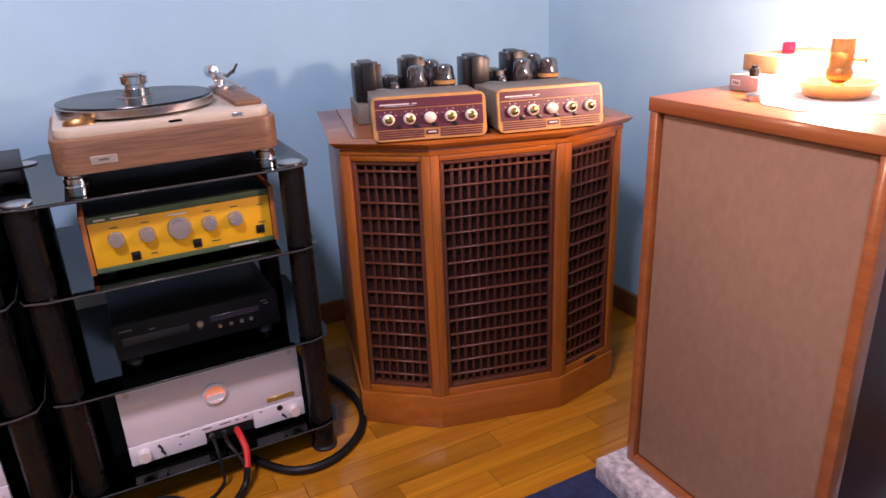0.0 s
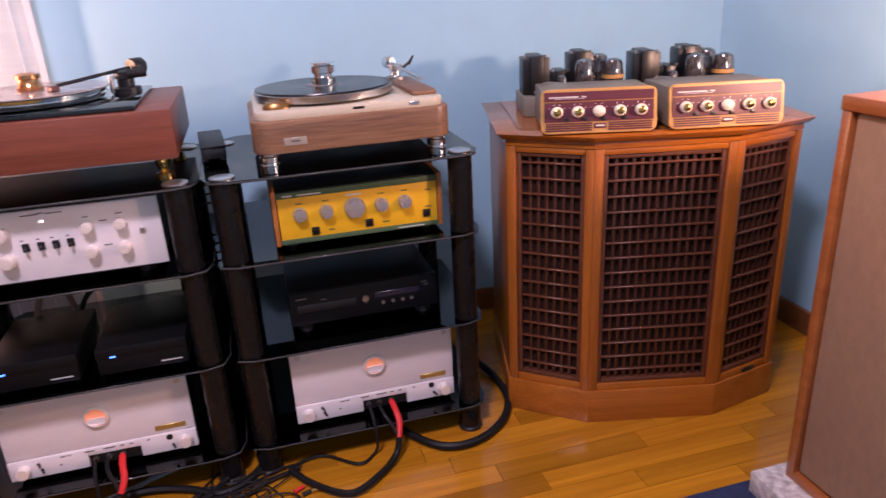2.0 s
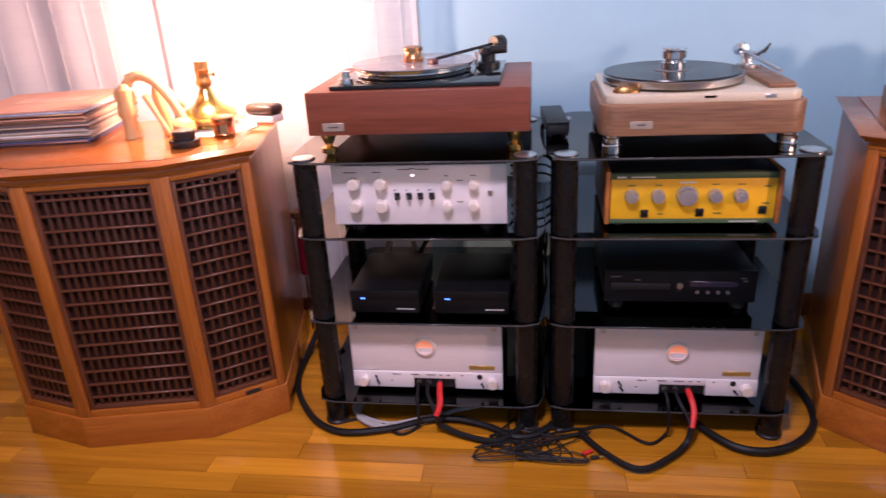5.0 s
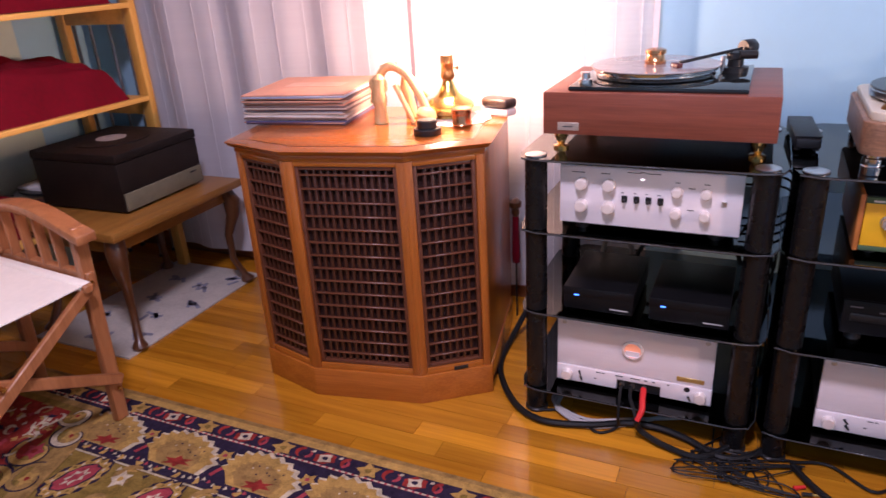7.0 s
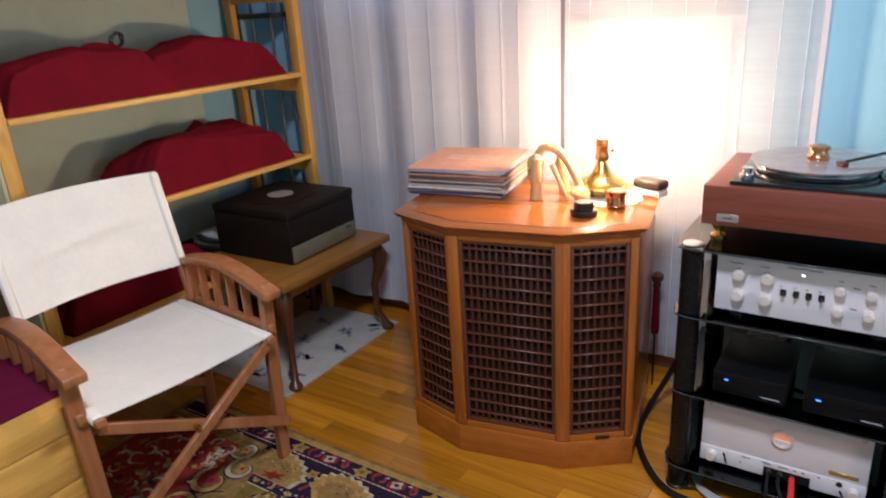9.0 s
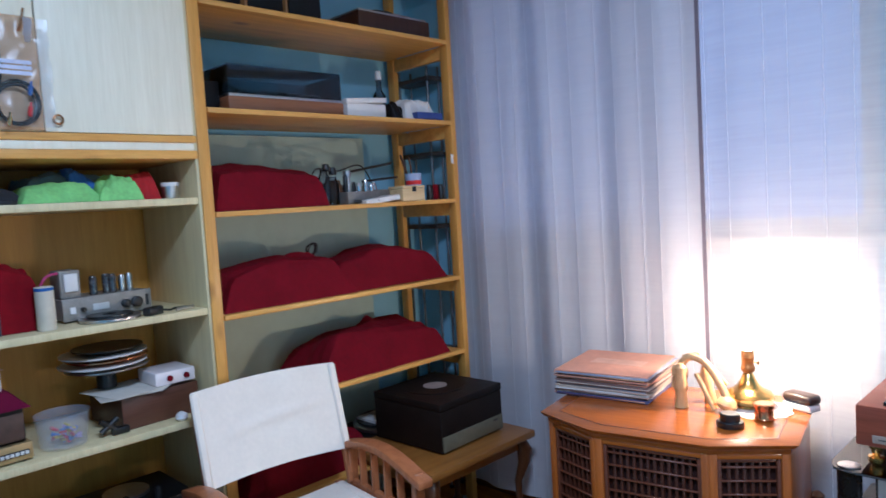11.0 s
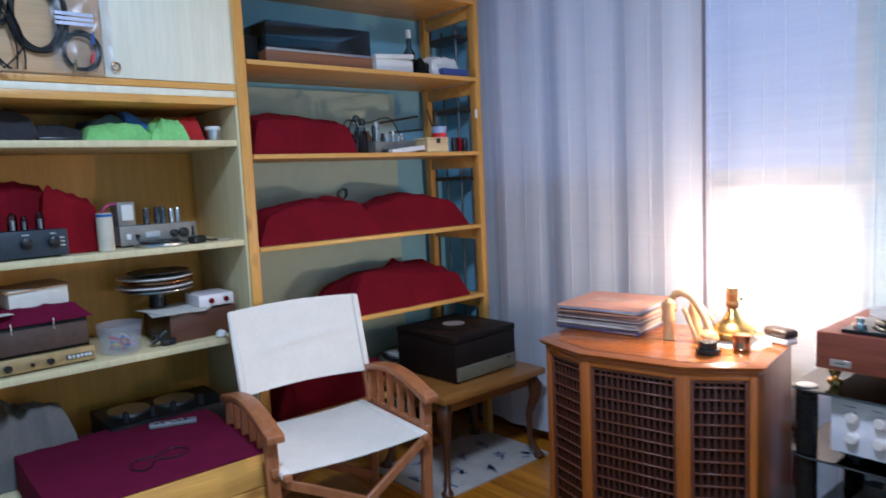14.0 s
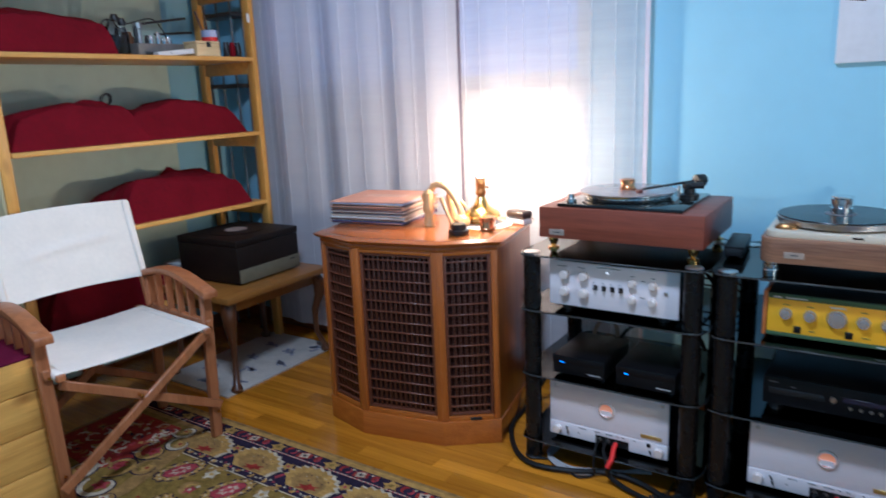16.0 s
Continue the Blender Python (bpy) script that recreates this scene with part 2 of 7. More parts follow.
def mesh_of(name, bm, mat_, smooth=True):
    me = bpy.data.meshes.new(name)
    bmesh.ops.recalc_face_normals(bm, faces=bm.faces[:])
    bm.to_mesh(me)
    bm.free()
    me.materials.append(mat_)
    if smooth:
        me.polygons.foreach_set("use_smooth", [True] * len(me.polygons))
        me.set_sharp_from_angle(angle=radians(38))
    return me


def thing(name, label, category, place=None, group="", kind=""):
    """The Empty at a thing's base that carries its parts."""
    ob = new(name)
    ob.empty_display_size = 0.05
    if place is not None:
        ob.matrix_basis = place
    return tagged(ob, label, category, group, kind)


def part(name, bm, mat_, parent, label="", m=None):
    ob = new(name, mesh_of(name, bm, mat_))
    ob.parent = parent
    if m is not None:
        ob.matrix_basis = m
    return tagged(ob, label)


def single(name, bm, mat_, label, category, place=None, group="", kind=""):
    ob = new(name, mesh_of(name, bm, mat_))
    if place is not None:
        ob.matrix_basis = place
    return tagged(ob, label, category, group, kind)


def setting(name, bm, mat_, label="", category=""):
    return single(name, bm, mat_, label, category or name.split("_")[0], kind="structure")


def piece(name, me, parent, m):
    ob = new(name, me)
    ob.parent = parent
    ob.matrix_basis = m
    return ob


# ---- the room ----
XL, XR, YB, YF, HT = -2.66, 1.60, 2.08, -1.90, 2.60
setting("ceiling", rbox(XL - 0.1, XR + 0.1, YF - 0.1, YB + 0.1, HT, HT + 0.1, 0), CEIL, "white painted ceiling")
WX0, WX1, WZ0, WZ1 = -2.30, -0.62, 1.20, 2.42
setting("wall_north", join(rbox(XL - 0.1, WX0, YB, YB + 0.12, 0, HT, 0), rbox(WX1, XR + 0.1, YB, YB + 0.12, 0, HT, 0), rbox(WX0, WX1, YB, YB + 0.12, 0, WZ0, 0), rbox(WX0, WX1, YB, YB + 0.12, WZ1, HT, 0)), WALL, "pale blue painted wall")
win = thing("window_1", "white window behind the curtains at dusk", "window", kind="structure")
for x0, x1, z0, z1 in ((WX0, WX0 + 0.06, WZ0, WZ1), (WX1 - 0.06, WX1, WZ0, WZ1), (WX0 + 0.06, WX1 - 0.06, WZ0, WZ0 + 0.06), (WX0 + 0.06, WX1 - 0.06, WZ1 - 0.06, WZ1), (-1.42, -1.35, WZ0 + 0.06, WZ1 - 0.06)):
    part("window_frame", rbox(x0, x1, YB + 0.03, YB + 0.09, z0, z1, 0.004), WHITE, win)
PANE = glass("window_glass", (0.95, 0.97, 0.98), 0.01, 1.45)
for x0, x1 in ((WX0 + 0.06, -1.42), (-1.35, WX1 - 0.06)):
    part("pane", rbox(x0, x1, YB + 0.055, YB + 0.061, WZ0 + 0.06, WZ1 - 0.06, 0), PANE, win).visible_shadow = False
part("window_sill", rbox(WX0 - 0.03, WX1 + 0.03, YB - 0.025, YB + 0.03, WZ0 - 0.03, WZ0, 0.004), WHITE, win, "white window sill")
setting("window_breast", rbox(WX0, WX1 - 0.012, YB - 0.012, YB - 0.001, 0.136, WZ0 - 0.031, 0.002), WHITE, "white painted panel below the window", "wall panel")
setting("wall_east", rbox(XR, XR + 0.12, YF, YB, 0, HT, 0), WALL, "pale blue painted wall")
setting("wall_west", rbox(XL - 0.12, XL, YF, YB, 0, HT, 0), WALL, "pale blue painted wall")
setting("wall_south", rbox(XL - 0.1, XR + 0.1, YF - 0.12, YF, 0, HT, 0), WALL, "pale blue painted wall")

# assumed fixture for the added overhead light, out of view
fixture = thing("unseen_ceiling_lamp", "round white ceiling lamp rim, added out of view", "lamp", pose(-0.35, 0.10, HT))
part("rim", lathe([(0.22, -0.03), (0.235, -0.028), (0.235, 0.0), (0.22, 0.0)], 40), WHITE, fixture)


# ---- the two corner loudspeakers ----
def corner_speaker(place, label):
    sp = thing("corner_speaker", label, "loudspeaker", place, "pair of wooden corner loudspeakers")
    F, DX, DY, BACK = 0.155, 0.181, 0.085, 0.50

    def outline(e):
        k = math.tan(math.atan2(DY, DX) / 2) * e
        return [(-F - k, -e), (F + k, -e), (F + DX + e, DY - e * 0.55), (F + DX + e, BACK), (-F - DX - e, BACK), (-F - DX - e, DY - e * 0.55)]

    part("core", prism(outline(-0.022), 0.09, 0.690), GRILLE, sp, "dark brown cloth behind the lattice")
    part("plinth", prism(outline(0.004), 0.0, 0.088, 0.003), TEAK, sp)
    slab = prism(outline(0.022), 0.7065, 0.720)
    slab.verts.ensure_lookup_table()
    for v, (x, y) in zip(slab.verts[:6], outline(0.010)):
        v.co.x, v.co.y = x, y
    bmesh.ops.bevel(slab, geom=slab.edges[:], offset=0.0016, segments=2, affect="EDGES", profile=0.5)
    part("tabletop", slab, TEAK, sp, "thin table top with an undercut edge")
    # an inlaid line runs round the top
    ring = prism(outline(-0.030), 0.7195, 0.7206)
    part("inlay", ring, LATTICE, sp, "thin dark inlaid line")
    part("top_panel", prism(outline(-0.033), 0.7200, 0.7212), TEAK, sp)
    part("cornice", prism(outline(0.001), 0.6905, 0.7063, 0.001), TEAK, sp)
    for sx in (-1, 1):
        x0, x1 = sorted((sx * (F + DX - 0.018), sx * (F + DX)))
        part("side_panel", rbox(x0, x1, DY + 0.004, BACK, 0.088, 0.690, 0.002), TEAK_V, sp)
    part("back_panel", rbox(-F - DX + 0.018, F + DX - 0.018, BACK - 0.016, BACK, 0.088, 0.690, 0.001), DARKWOOD, sp)
    ang = math.degrees(math.atan2(DY, DX))
    L = math.hypot(DX, DY)
    for cx, cy, half, rz in ((0, 0, F, 0), (F + DX / 2, DY / 2, L / 2, ang), (-F - DX / 2, DY / 2, L / 2, -ang)):
        m = pose(cx, cy, 0, 0, 0, rz)
        st = 0.021
        for sx in (-1, 1):
            x0, x1 = sorted((sx * half, sx * (half - st)))
            part("stile", rbox(x0, x1, 0, 0.02, 0.088, 0.690, 0.003), TEAK_V, sp, m=m)
        a = half - st
        part("top_rail", rbox(-a, a, 0.002, 0.02, 0.676, 0.690, 0.002), TEAK, sp, m=m)
        part("bottom_rail", rbox(-a, a, 0.002, 0.02, 0.088, 0.106, 0.002), TEAK, sp, m=m)
        mould = join(rbox(-a, -a + 0.011, 0.006, 0.024, 0.106, 0.676, 0.003), rbox(a - 0.011, a, 0.006, 0.024, 0.106, 0.676, 0.003), rbox(-a + 0.011, a - 0.011, 0.006, 0.024, 0.666, 0.676, 0.003), rbox(-a + 0.011, a - 0.011, 0.006, 0.024, 0.106, 0.117, 0.003))
        part("moulding", mould, LATTICE, sp, m=m)
        b = a - 0.011
        rows = 15
        hs = mesh_of("lattice_slat", rbox(-b, b, -0.004, 0.004, -0.0024, 0.0024, 0.0011, 1), LATTICE)
        for i in range(rows):
            o = new("lattice_slat", hs)
            o.parent, o.matrix_basis = sp, m @ pose(0, 0.012, 0.117 + (i + 0.62) * (0.549 / rows))
        cols = max(5, round(2 * b / 0.0195))
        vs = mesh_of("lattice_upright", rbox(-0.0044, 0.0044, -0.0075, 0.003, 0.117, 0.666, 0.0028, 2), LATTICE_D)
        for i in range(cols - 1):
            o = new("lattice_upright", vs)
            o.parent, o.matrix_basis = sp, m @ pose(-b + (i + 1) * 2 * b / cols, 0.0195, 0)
    part("maker_plate", rbox(0.095, 0.135, -0.001, 0.003, 0.09, 0.1, 0.001, m=pose(F, 0, 0, 0, 0, ang)), BLACKPL, sp, "small dark maker's plate")
    return sp


corner_speaker(pose(-1.014, 1.338, 0, 0, 0, 11.2), "honey teak corner loudspeaker with brown lattice front, records on top")
corner_speaker(pose(0.935, 1.337, 0, 0, 0, -14.3), "honey teak corner loudspeaker with brown lattice front, old amplifiers on top")


# ---- two black glass racks ----
SHELVES = (0.078, 0.305, 0.522, 0.70)
RACKS = (-0.317, 0.262)


def rack(cx):
    rk = thing("equipment_rack", "black glass equipment rack with four shelves and round black legs", "rack", pose(cx, 1.43, 0), "pair of black glass racks")
    out = [(-0.275, 0.012), (-0.24, 0.0), (0.24, 0.0), (0.275, 0.012), (0.288, 0.05), (0.288, 0.40), (0.22, 0.47), (-0.22, 0.47), (-0.288, 0.40), (-0.288, 0.05)]
    for z in SHELVES:
        sh = part("shelf", prism(out, z - 0.006, z), SMOKE, rk, "dark tinted glass shelf")
        for p, q in zip(out[:5], out[1:6]):
            # thin strips carry the shelf edges' highlight in their colour
            part("edge_highlight", bar((p[0] * 1.002, p[1] - 0.0008, z - 0.003), (q[0] * 1.002, q[1] - 0.0008, z - 0.003), 0.0012, 0.0036, 0.0004), EDGEGLINT, sh, "thin shelf edge strip with the highlight in its colour")
    for x in (-0.246, 0.246):
        for y in (0.034, 0.38):
            prev = 0.0
            for i, z in enumerate(SHELVES):
                lo = prev + (0.012 if i == 0 else 0.0005)
                part("leg", lathe([(0.0265, lo), (0.0265, z - 0.0065)], 28, pose(x, y, 0)), BLACKTUBE, rk)
                if i == 3:
                    part("cap", lathe([(0.025, z + 0.0005), (0.025, z + 0.003), (0.022, z + 0.004)], 24, pose(x, y, 0)), STEEL, rk, "flat steel cap")
                prev = z
            part("foot", lathe([(0.030, 0), (0.030, 0.006), (0.022, 0.012)], 24, pose(x, y, 0)), BLACKPL, rk)
    return rk


EDGEGLINT = material("shelf_edge_glint_grey", (0.06, 0.065, 0.07), 0.2, vary=0.1, scale=30)
SMOKE = glass("smoked_black_glass", (0.06, 0.095, 0.105), 0.02, 1.65)
for c in RACKS:
    rack(c)


# ---- large loudspeaker on a granite slab ----
single("granite_slab", rbox(0.985, 1.50, 0.50, 1.035, 0.0, 0.057, 0.004), GRANITE, "white speckled granite slab under the tall loudspeaker", "stone slab")
big = thing("floor_loudspeaker", "tall mahogany loudspeaker with a plain beige linen grille", "loudspeaker", pose(1.042, 0.787, 0.057))
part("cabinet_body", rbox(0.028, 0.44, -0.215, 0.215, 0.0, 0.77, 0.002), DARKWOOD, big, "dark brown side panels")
for sy in (-1, 1):
    y0, y1 = sorted((sy * 0.2155, sy * 0.196))
    part("front_stile", rbox(0, 0.03, y0, y1, 0, 0.75, 0.002), MAHOG, big)
part("front_rail", rbox(0, 0.03, -0.196, 0.196, 0, 0.02, 0.002), MAHOG, big)
part("top_panel", rbox(-0.002, 0.442, -0.218, 0.218, 0.75, 0.775, 0.002), MAHOG, big, "orange mahogany top")
part("grille", rbox(0.008, 0.028, -0.193, 0.193, 0.023, 0.747, 0.006, 3), LINEN, big, "beige woven linen grille")

# ---- curtain in front of the window ----
def sheer(name, light, dark, clear):
    """Woven cloth: slubs run across it, some light comes through, part of it is holes."""
    m = bpy.data.materials.new(name)
    m.use_nodes = True
    n, l = m.node_tree.nodes, m.node_tree.links
    b = n["Principled BSDF"]
    b.inputs["Roughness"].default_value = 0.9
    tc, w, slub, r, mp, mp2, mx = n.new("ShaderNodeTexCoord"), n.new("ShaderNodeTexNoise"), n.new("ShaderNodeTexNoise"), n.new("ShaderNodeValToRGB"), n.new("ShaderNodeMapping"), n.new("ShaderNodeMapping"), n.new("ShaderNodeMix")
    mp.inputs["Scale"].default_value = (2, 2, 60)
    mp2.inputs["Scale"].default_value = (0.9, 0.9, 14)
    l.new(tc.outputs["Object"], mp.inputs[0]), l.new(mp.outputs[0], w.inputs["Vector"])
    l.new(tc.outputs["Object"], mp2.inputs[0]), l.new(mp2.outputs[0], slub.inputs["Vector"])
    w.inputs["Scale"].default_value = slub.inputs["Scale"].default_value = 2.0
    mx.inputs[0].default_value = 0.5
    l.new(w.outputs["Fac"], mx.inputs[2]), l.new(slub.outputs["Fac"], mx.inputs[3])
    r.color_ramp.elements[0].position, r.color_ramp.elements[1].position = 0.38, 0.62
    r.color_ramp.elements[0].color, r.color_ramp.elements[1].color = (*dark, 1), (*light, 1)
    l.new(mx.outputs[0], r.inputs[0]), l.new(r.outputs[0], b.inputs["Base Color"])
    t, x = n.new("ShaderNodeBsdfTranslucent"), n.new("ShaderNodeMixShader")
    t.inputs[0].default_value, x.inputs[0].default_value = (0.80, 0.78, 0.82, 1), 0.45
    v, y, c = n.new("ShaderNodeBsdfTransparent"), n.new("ShaderNodeMixShader"), n.new("ShaderNodeMapRange")
    c.inputs[1].default_value, c.inputs[2].default_value = 0.35, 0.65
    c.inputs[3].default_value, c.inputs[4].default_value = clear * 1.03, clear * 0.97
    l.new(mx.outputs[0], c.inputs[0]), l.new(c.outputs[0], y.inputs[0])
    l.new(b.outputs[0], x.inputs[1]), l.new(t.outputs[0], x.inputs[2])
    l.new(x.outputs[0], y.inputs[1]), l.new(v.outputs[0], y.inputs[2]), l.new(y.outputs[0], n["Material Output"].inputs[0])
    return m


DENSE = sheer("white_curtain_cloth", (0.86, 0.85, 0.88), (0.81, 0.80, 0.84), 0.17)
THIN = sheer("white_sheer_curtain", (0.83, 0.81, 0.82), (0.77, 0.75, 0.77), 0.54)
HEM = material("lilac_white_hem", (0.66, 0.62, 0.70), 0.9, vary=0.05)
# shade along the thick hem at the curtain join, put into the colour
HEM_SHADE = material("shaded_hem_grey", (0.20, 0.17, 0.21), 0.9, vary=0.06)
RIB = material("white_stitching", (0.88, 0.87, 0.88), 0.8, vary=0.03)


def curtain(x0, x1, y, folds, deep, cloth, label, seed):
    """A sheer panel: broad soft waves and narrow pressed pleats."""
    rnd = random.Random(seed)
    bm = bmesh.new()
    nx, nz = int((x1 - x0) / 0.005), 14
    ph = [rnd.uniform(0, 6.28) for _ in range(4)]
    pleats, u = [], 0.0
    while u < x1 - x0:
        u += rnd.uniform(0.06, 0.12)
        pleats.append(u)
    rows = []
    for j in range(nz + 1):
        z = 0.07 + (2.50 - 0.07) * j / nz
        row = []
        for i in range(nx + 1):
            u = (x1 - x0) * i / nx
            off = deep * math.sin(2 * math.pi * folds * i / nx + ph[0] + 0.5 * math.sin(6 * u + ph[1]) + 0.08 * math.sin(3 * z + ph[2]))
            off += 0.5 * deep * math.sin(2 * math.pi * folds * 2.3 * i / nx + ph[3])
            for q in pleats:
                d = u - q + 0.003 * math.sin(2.2 * z + 30 * q)
                if abs(d) < 0.02:
                    off -= 0.0013 * math.exp(-(d / 0.004) ** 2)
            row.append(bm.verts.new((x0 + u, y + off, z)))
        rows.append(row)
    for a, b in zip(rows, rows[1:]):
        for i in range(nx):
            bm.faces.new((a[i], a[i + 1], b[i + 1], b[i]))
    ribs = []
    for q in pleats:
        i = round(q / (x1 - x0) * nx)
        if i < nx:
            ribs.append([(row[i].co.x, row[i].co.y - 0.0010, row[i].co.z) for row in rows])
    line = [[v.co.copy() for v in row] for row in rows]
    shell(bm, 0.0012)
    cur = single("curtain", bm, cloth, label, "curtain", group="pair of white curtains")
    for u0, u1 in ((0.0, 0.018), (x1 - x0 - 0.014, x1 - x0)):
        hem = bmesh.new()
        ends = [[hem.verts.new((row[round(u / (x1 - x0) * nx)].x, row[round(u / (x1 - x0) * nx)].y - 0.0016, row[0].z)) for u in (u0, u1)] for row in line]
        for a, b in zip(ends, ends[1:]):
            hem.faces.new((a[0], a[1], b[1], b[0]))
        shell(hem, 0.0008)
        part("side_hem", hem, HEM_SHADE if cloth == DENSE and u0 > 0 else HEM, cur, "doubled side hem with its shade put into the colour" if cloth == DENSE and u0 > 0 else "doubled side hem")
    for pts in ribs:
        part("stitched_rib", sweep(pts, 0.0006, 5, False, 2), RIB, cur, "fine white stitched rib")
    return cur


curtain(-2.34, -1.128, 1.985, 3, 0.012, DENSE, "white sheer curtain hanging in folds to the floor", 3)
curtain(-1.19, -0.38, 2.015, 2, 0.007, THIN, "white sheer curtain lit brightly by the lamp", 8)
single("curtain_rail", rod((-2.6, 2.02, 2.52), (-0.35, 2.02, 2.52), 0.012), WHITE, "white curtain rail above the window", "curtain rail")

# ---- pine shelf unit along the west wall ----
SX0, SX1, SY0, SY1 = -2.63, -2.225, 0.73, 1.925
SHELF_Z = (0.36, 0.716, 1.05, 1.395, 1.738, 2.088, 2.44)
su = thing("shelf_unit", "open pine shelf unit with wide boards, half full", "shelf unit")
for y in (SY0, SY1 - 0.022):
    for x in (SX0, SX1 - 0.045):
        part("post", rbox(x, x + 0.045, y, y + 0.03, 0, 2.55, 0.003), PINE, su)
    for z in SHELF_Z:
        part("cross_rail", rbox(SX0 + 0.045, SX1 - 0.045, y + 0.004, y + 0.024, z - 0.075, z - 0.018, 0.002), PINE_Y, su)
for z in SHELF_Z:
    part("shelf_board", rbox(SX0, SX1 + 0.004, SY0 + 0.032, SY1 - 0.024, z - 0.018, z, 0.002), PINE_Y, su)

# added board: warm lamplight on the blue wall is put into its green
part("backboard", rbox(SX0 - 0.009, SX0 - 0.001, SY0 + 0.004, SY1 - 0.20, 0.02, 1.70, 0.001, 1), material("warm_lit_wall_green", (0.58, 0.70, 0.60), 0.7, vary=0.04, scale=3, bump=0.1, bump_scale=120), su, "added green board standing for warm lamplight on the wall")

# ---- fitted closet beside it ----
CX0, CX1, CY0, CY1 = -2.64, -2.19, -0.62, 0.715
cl = thing("closet", "cream closet with open shelves below and closed doors above", "closet")
part("upright", rbox(CX0, CX1 + 0.004, CY1 - 0.026, CY1, 0, 2.55, 0.002), CARCASS, cl)
part("edge_strip", rbox(CX1 + 0.004, CX1 + 0.012, CY1 - 0.018, CY1 + 0.012, 0, 2.55, 0.002), PINE, cl, "honey pine edging strip")
part("upright", rbox(CX0, CX1, CY0, CY0 + 0.025, 0, 2.55, 0.002), CARCASS, cl)
part("upright", rbox(CX0 + 0.01, CX1 - 0.002, -0.20, -0.178, 0, 1.595, 0.002), CARCASS, cl)
part("backboard", rbox(CX0 - 0.01, CX0, CY0, CY1, 0, 2.55, 0), YELLAM, cl, "ochre wood-grain backboard")
for z in (0.39, 0.745, 1.09, 1.445):
    part("shelf", rbox(CX0, CX1 - 0.001, -0.178, CY1 - 0.026, z - 0.022, z, 0.002), CARCASS, cl)
    part("shelf", rbox(CX0, CX1 - 0.001, CY0 + 0.025, -0.20, z - 0.022, z, 0.002), CARCASS, cl)
part("cornice_rail", rbox(CX0, CX1 + 0.006, CY0, CY1 - 0.018, 1.566, 1.592, 0.002), PINE_Y, cl, "honey pine rail")
part("cornice_board", rbox(CX0, CX1 + 0.001, CY0, CY1 - 0.018, 1.5925, 1.616, 0.002), CREAM, cl)
part("door_rail", rbox(CX0, CX1 + 0.006, CY0, CY1 - 0.018, 1.6165, 1.638, 0.002), PINE_Y, cl, "honey pine rail")
for y0, y1 in ((CY0, 0.266), (0.270, CY1 - 0.02)):
    part("door", rbox(CX1 - 0.016, CX1 + 0.003, y0, y1, 1.640, 2.55, 0.002), CREAM, cl, "cream laminate door")

# ---- pine chest with a plum cloth ----
chest = thing("chest", "low pine plank chest standing on the carpet", "chest", pose(-1.99, 0.225, 0.012))
for i, (z0, z1) in enumerate(((0.0, 0.12), (0.122, 0.245), (0.247, 0.37), (0.372, 0.47))):
    part("plank", rbox(-0.29, 0.27, -0.285, 0.285, z0, z1, 0.004), PINE_Y, chest)
cloth = thing("chest_cloth", "plum felt cloth spread over the pine chest", "cloth", pose(-1.99, 0.225, 0.0))
part("top_sheet", rbox(-0.305, 0.268, -0.30, 0.298, 0.4825, 0.490, 0.003), PLUM, cloth)
part("side_drop", rbox(-0.28, 0.264, -0.302, -0.294, 0.20, 0.484, 0.003), PLUM, cloth)
part("side_drop", rbox(-0.28, 0.20, 0.290, 0.298, 0.25, 0.484, 0.003), PLUM, cloth)

# ---- side table with the old record player ----
table = thing("side_table", "small oak side table on curved cabriole legs", "table", pose(-2.075, 1.59, 0.008, 0, 0, 0))
part("tabletop", rbox(-0.26, 0.245, -0.30, 0.295, 0.385, 0.415, 0.006, 2), OAK, table)
part("apron", rbox(-0.21, 0.20, -0.27, 0.27, 0.335, 0.385, 0.003), OAK, table)
for sx in (-1, 1):
    for sy in (-1, 1):
        prof = [(0.0, 0.022), (0.012, 0.026), (0.03, 0.014), (0.10, 0.012), (0.2, 0.016), (0.28, 0.026), (0.335, 0.032), (0.384, 0.03)]
        bend = [0.022, 0.024, 0.018, -0.004, -0.004, 0.016, 0.018, 0.0]
        bm = bmesh.new()
        rings = []
        for (z, r), o in zip(prof, bend):
            cx, cy = sx * (0.185 + o), sy * (0.25 + o)
            rings.append([bm.verts.new((cx + r * math.cos(a * math.pi / 6), cy + r * math.sin(a * math.pi / 6), z)) for a in range(12)])
        for a, b in zip(rings, rings[1:]):
            for i in range(12):
                bm.faces.new((a[i], a[(i + 1) % 12], b[(i + 1) % 12], b[i]))
        bm.faces.new(rings[0][::-1]), bm.faces.new(rings[-1])
        part("leg", bm, CABRI, table, "dark curved cabriole leg")
RUGWOOL = material("off_white_rug_wool", (0.47, 0.43, 0.38), 0.95, spec=0.1, vary=0.08, scale=14, bump=0.8, bump_scale=220)
single("small_rug", rbox(-2.30, -1.86, 1.26, 1.93, 0.0, 0.008, 0.002), RUGWOOL, "small off-white rug with grey figures under the side table", "rug")
single("blue_rug", rbox(0.55, 1.5, -0.5, 1.06, 0.0, 0.008, 0.002), material("navy_rug_wool", (0.02, 0.035, 0.10), 0.95, vary=0.3, scale=30, bump=0.8, bump_scale=200), "dark blue rug below the granite slab", "rug")


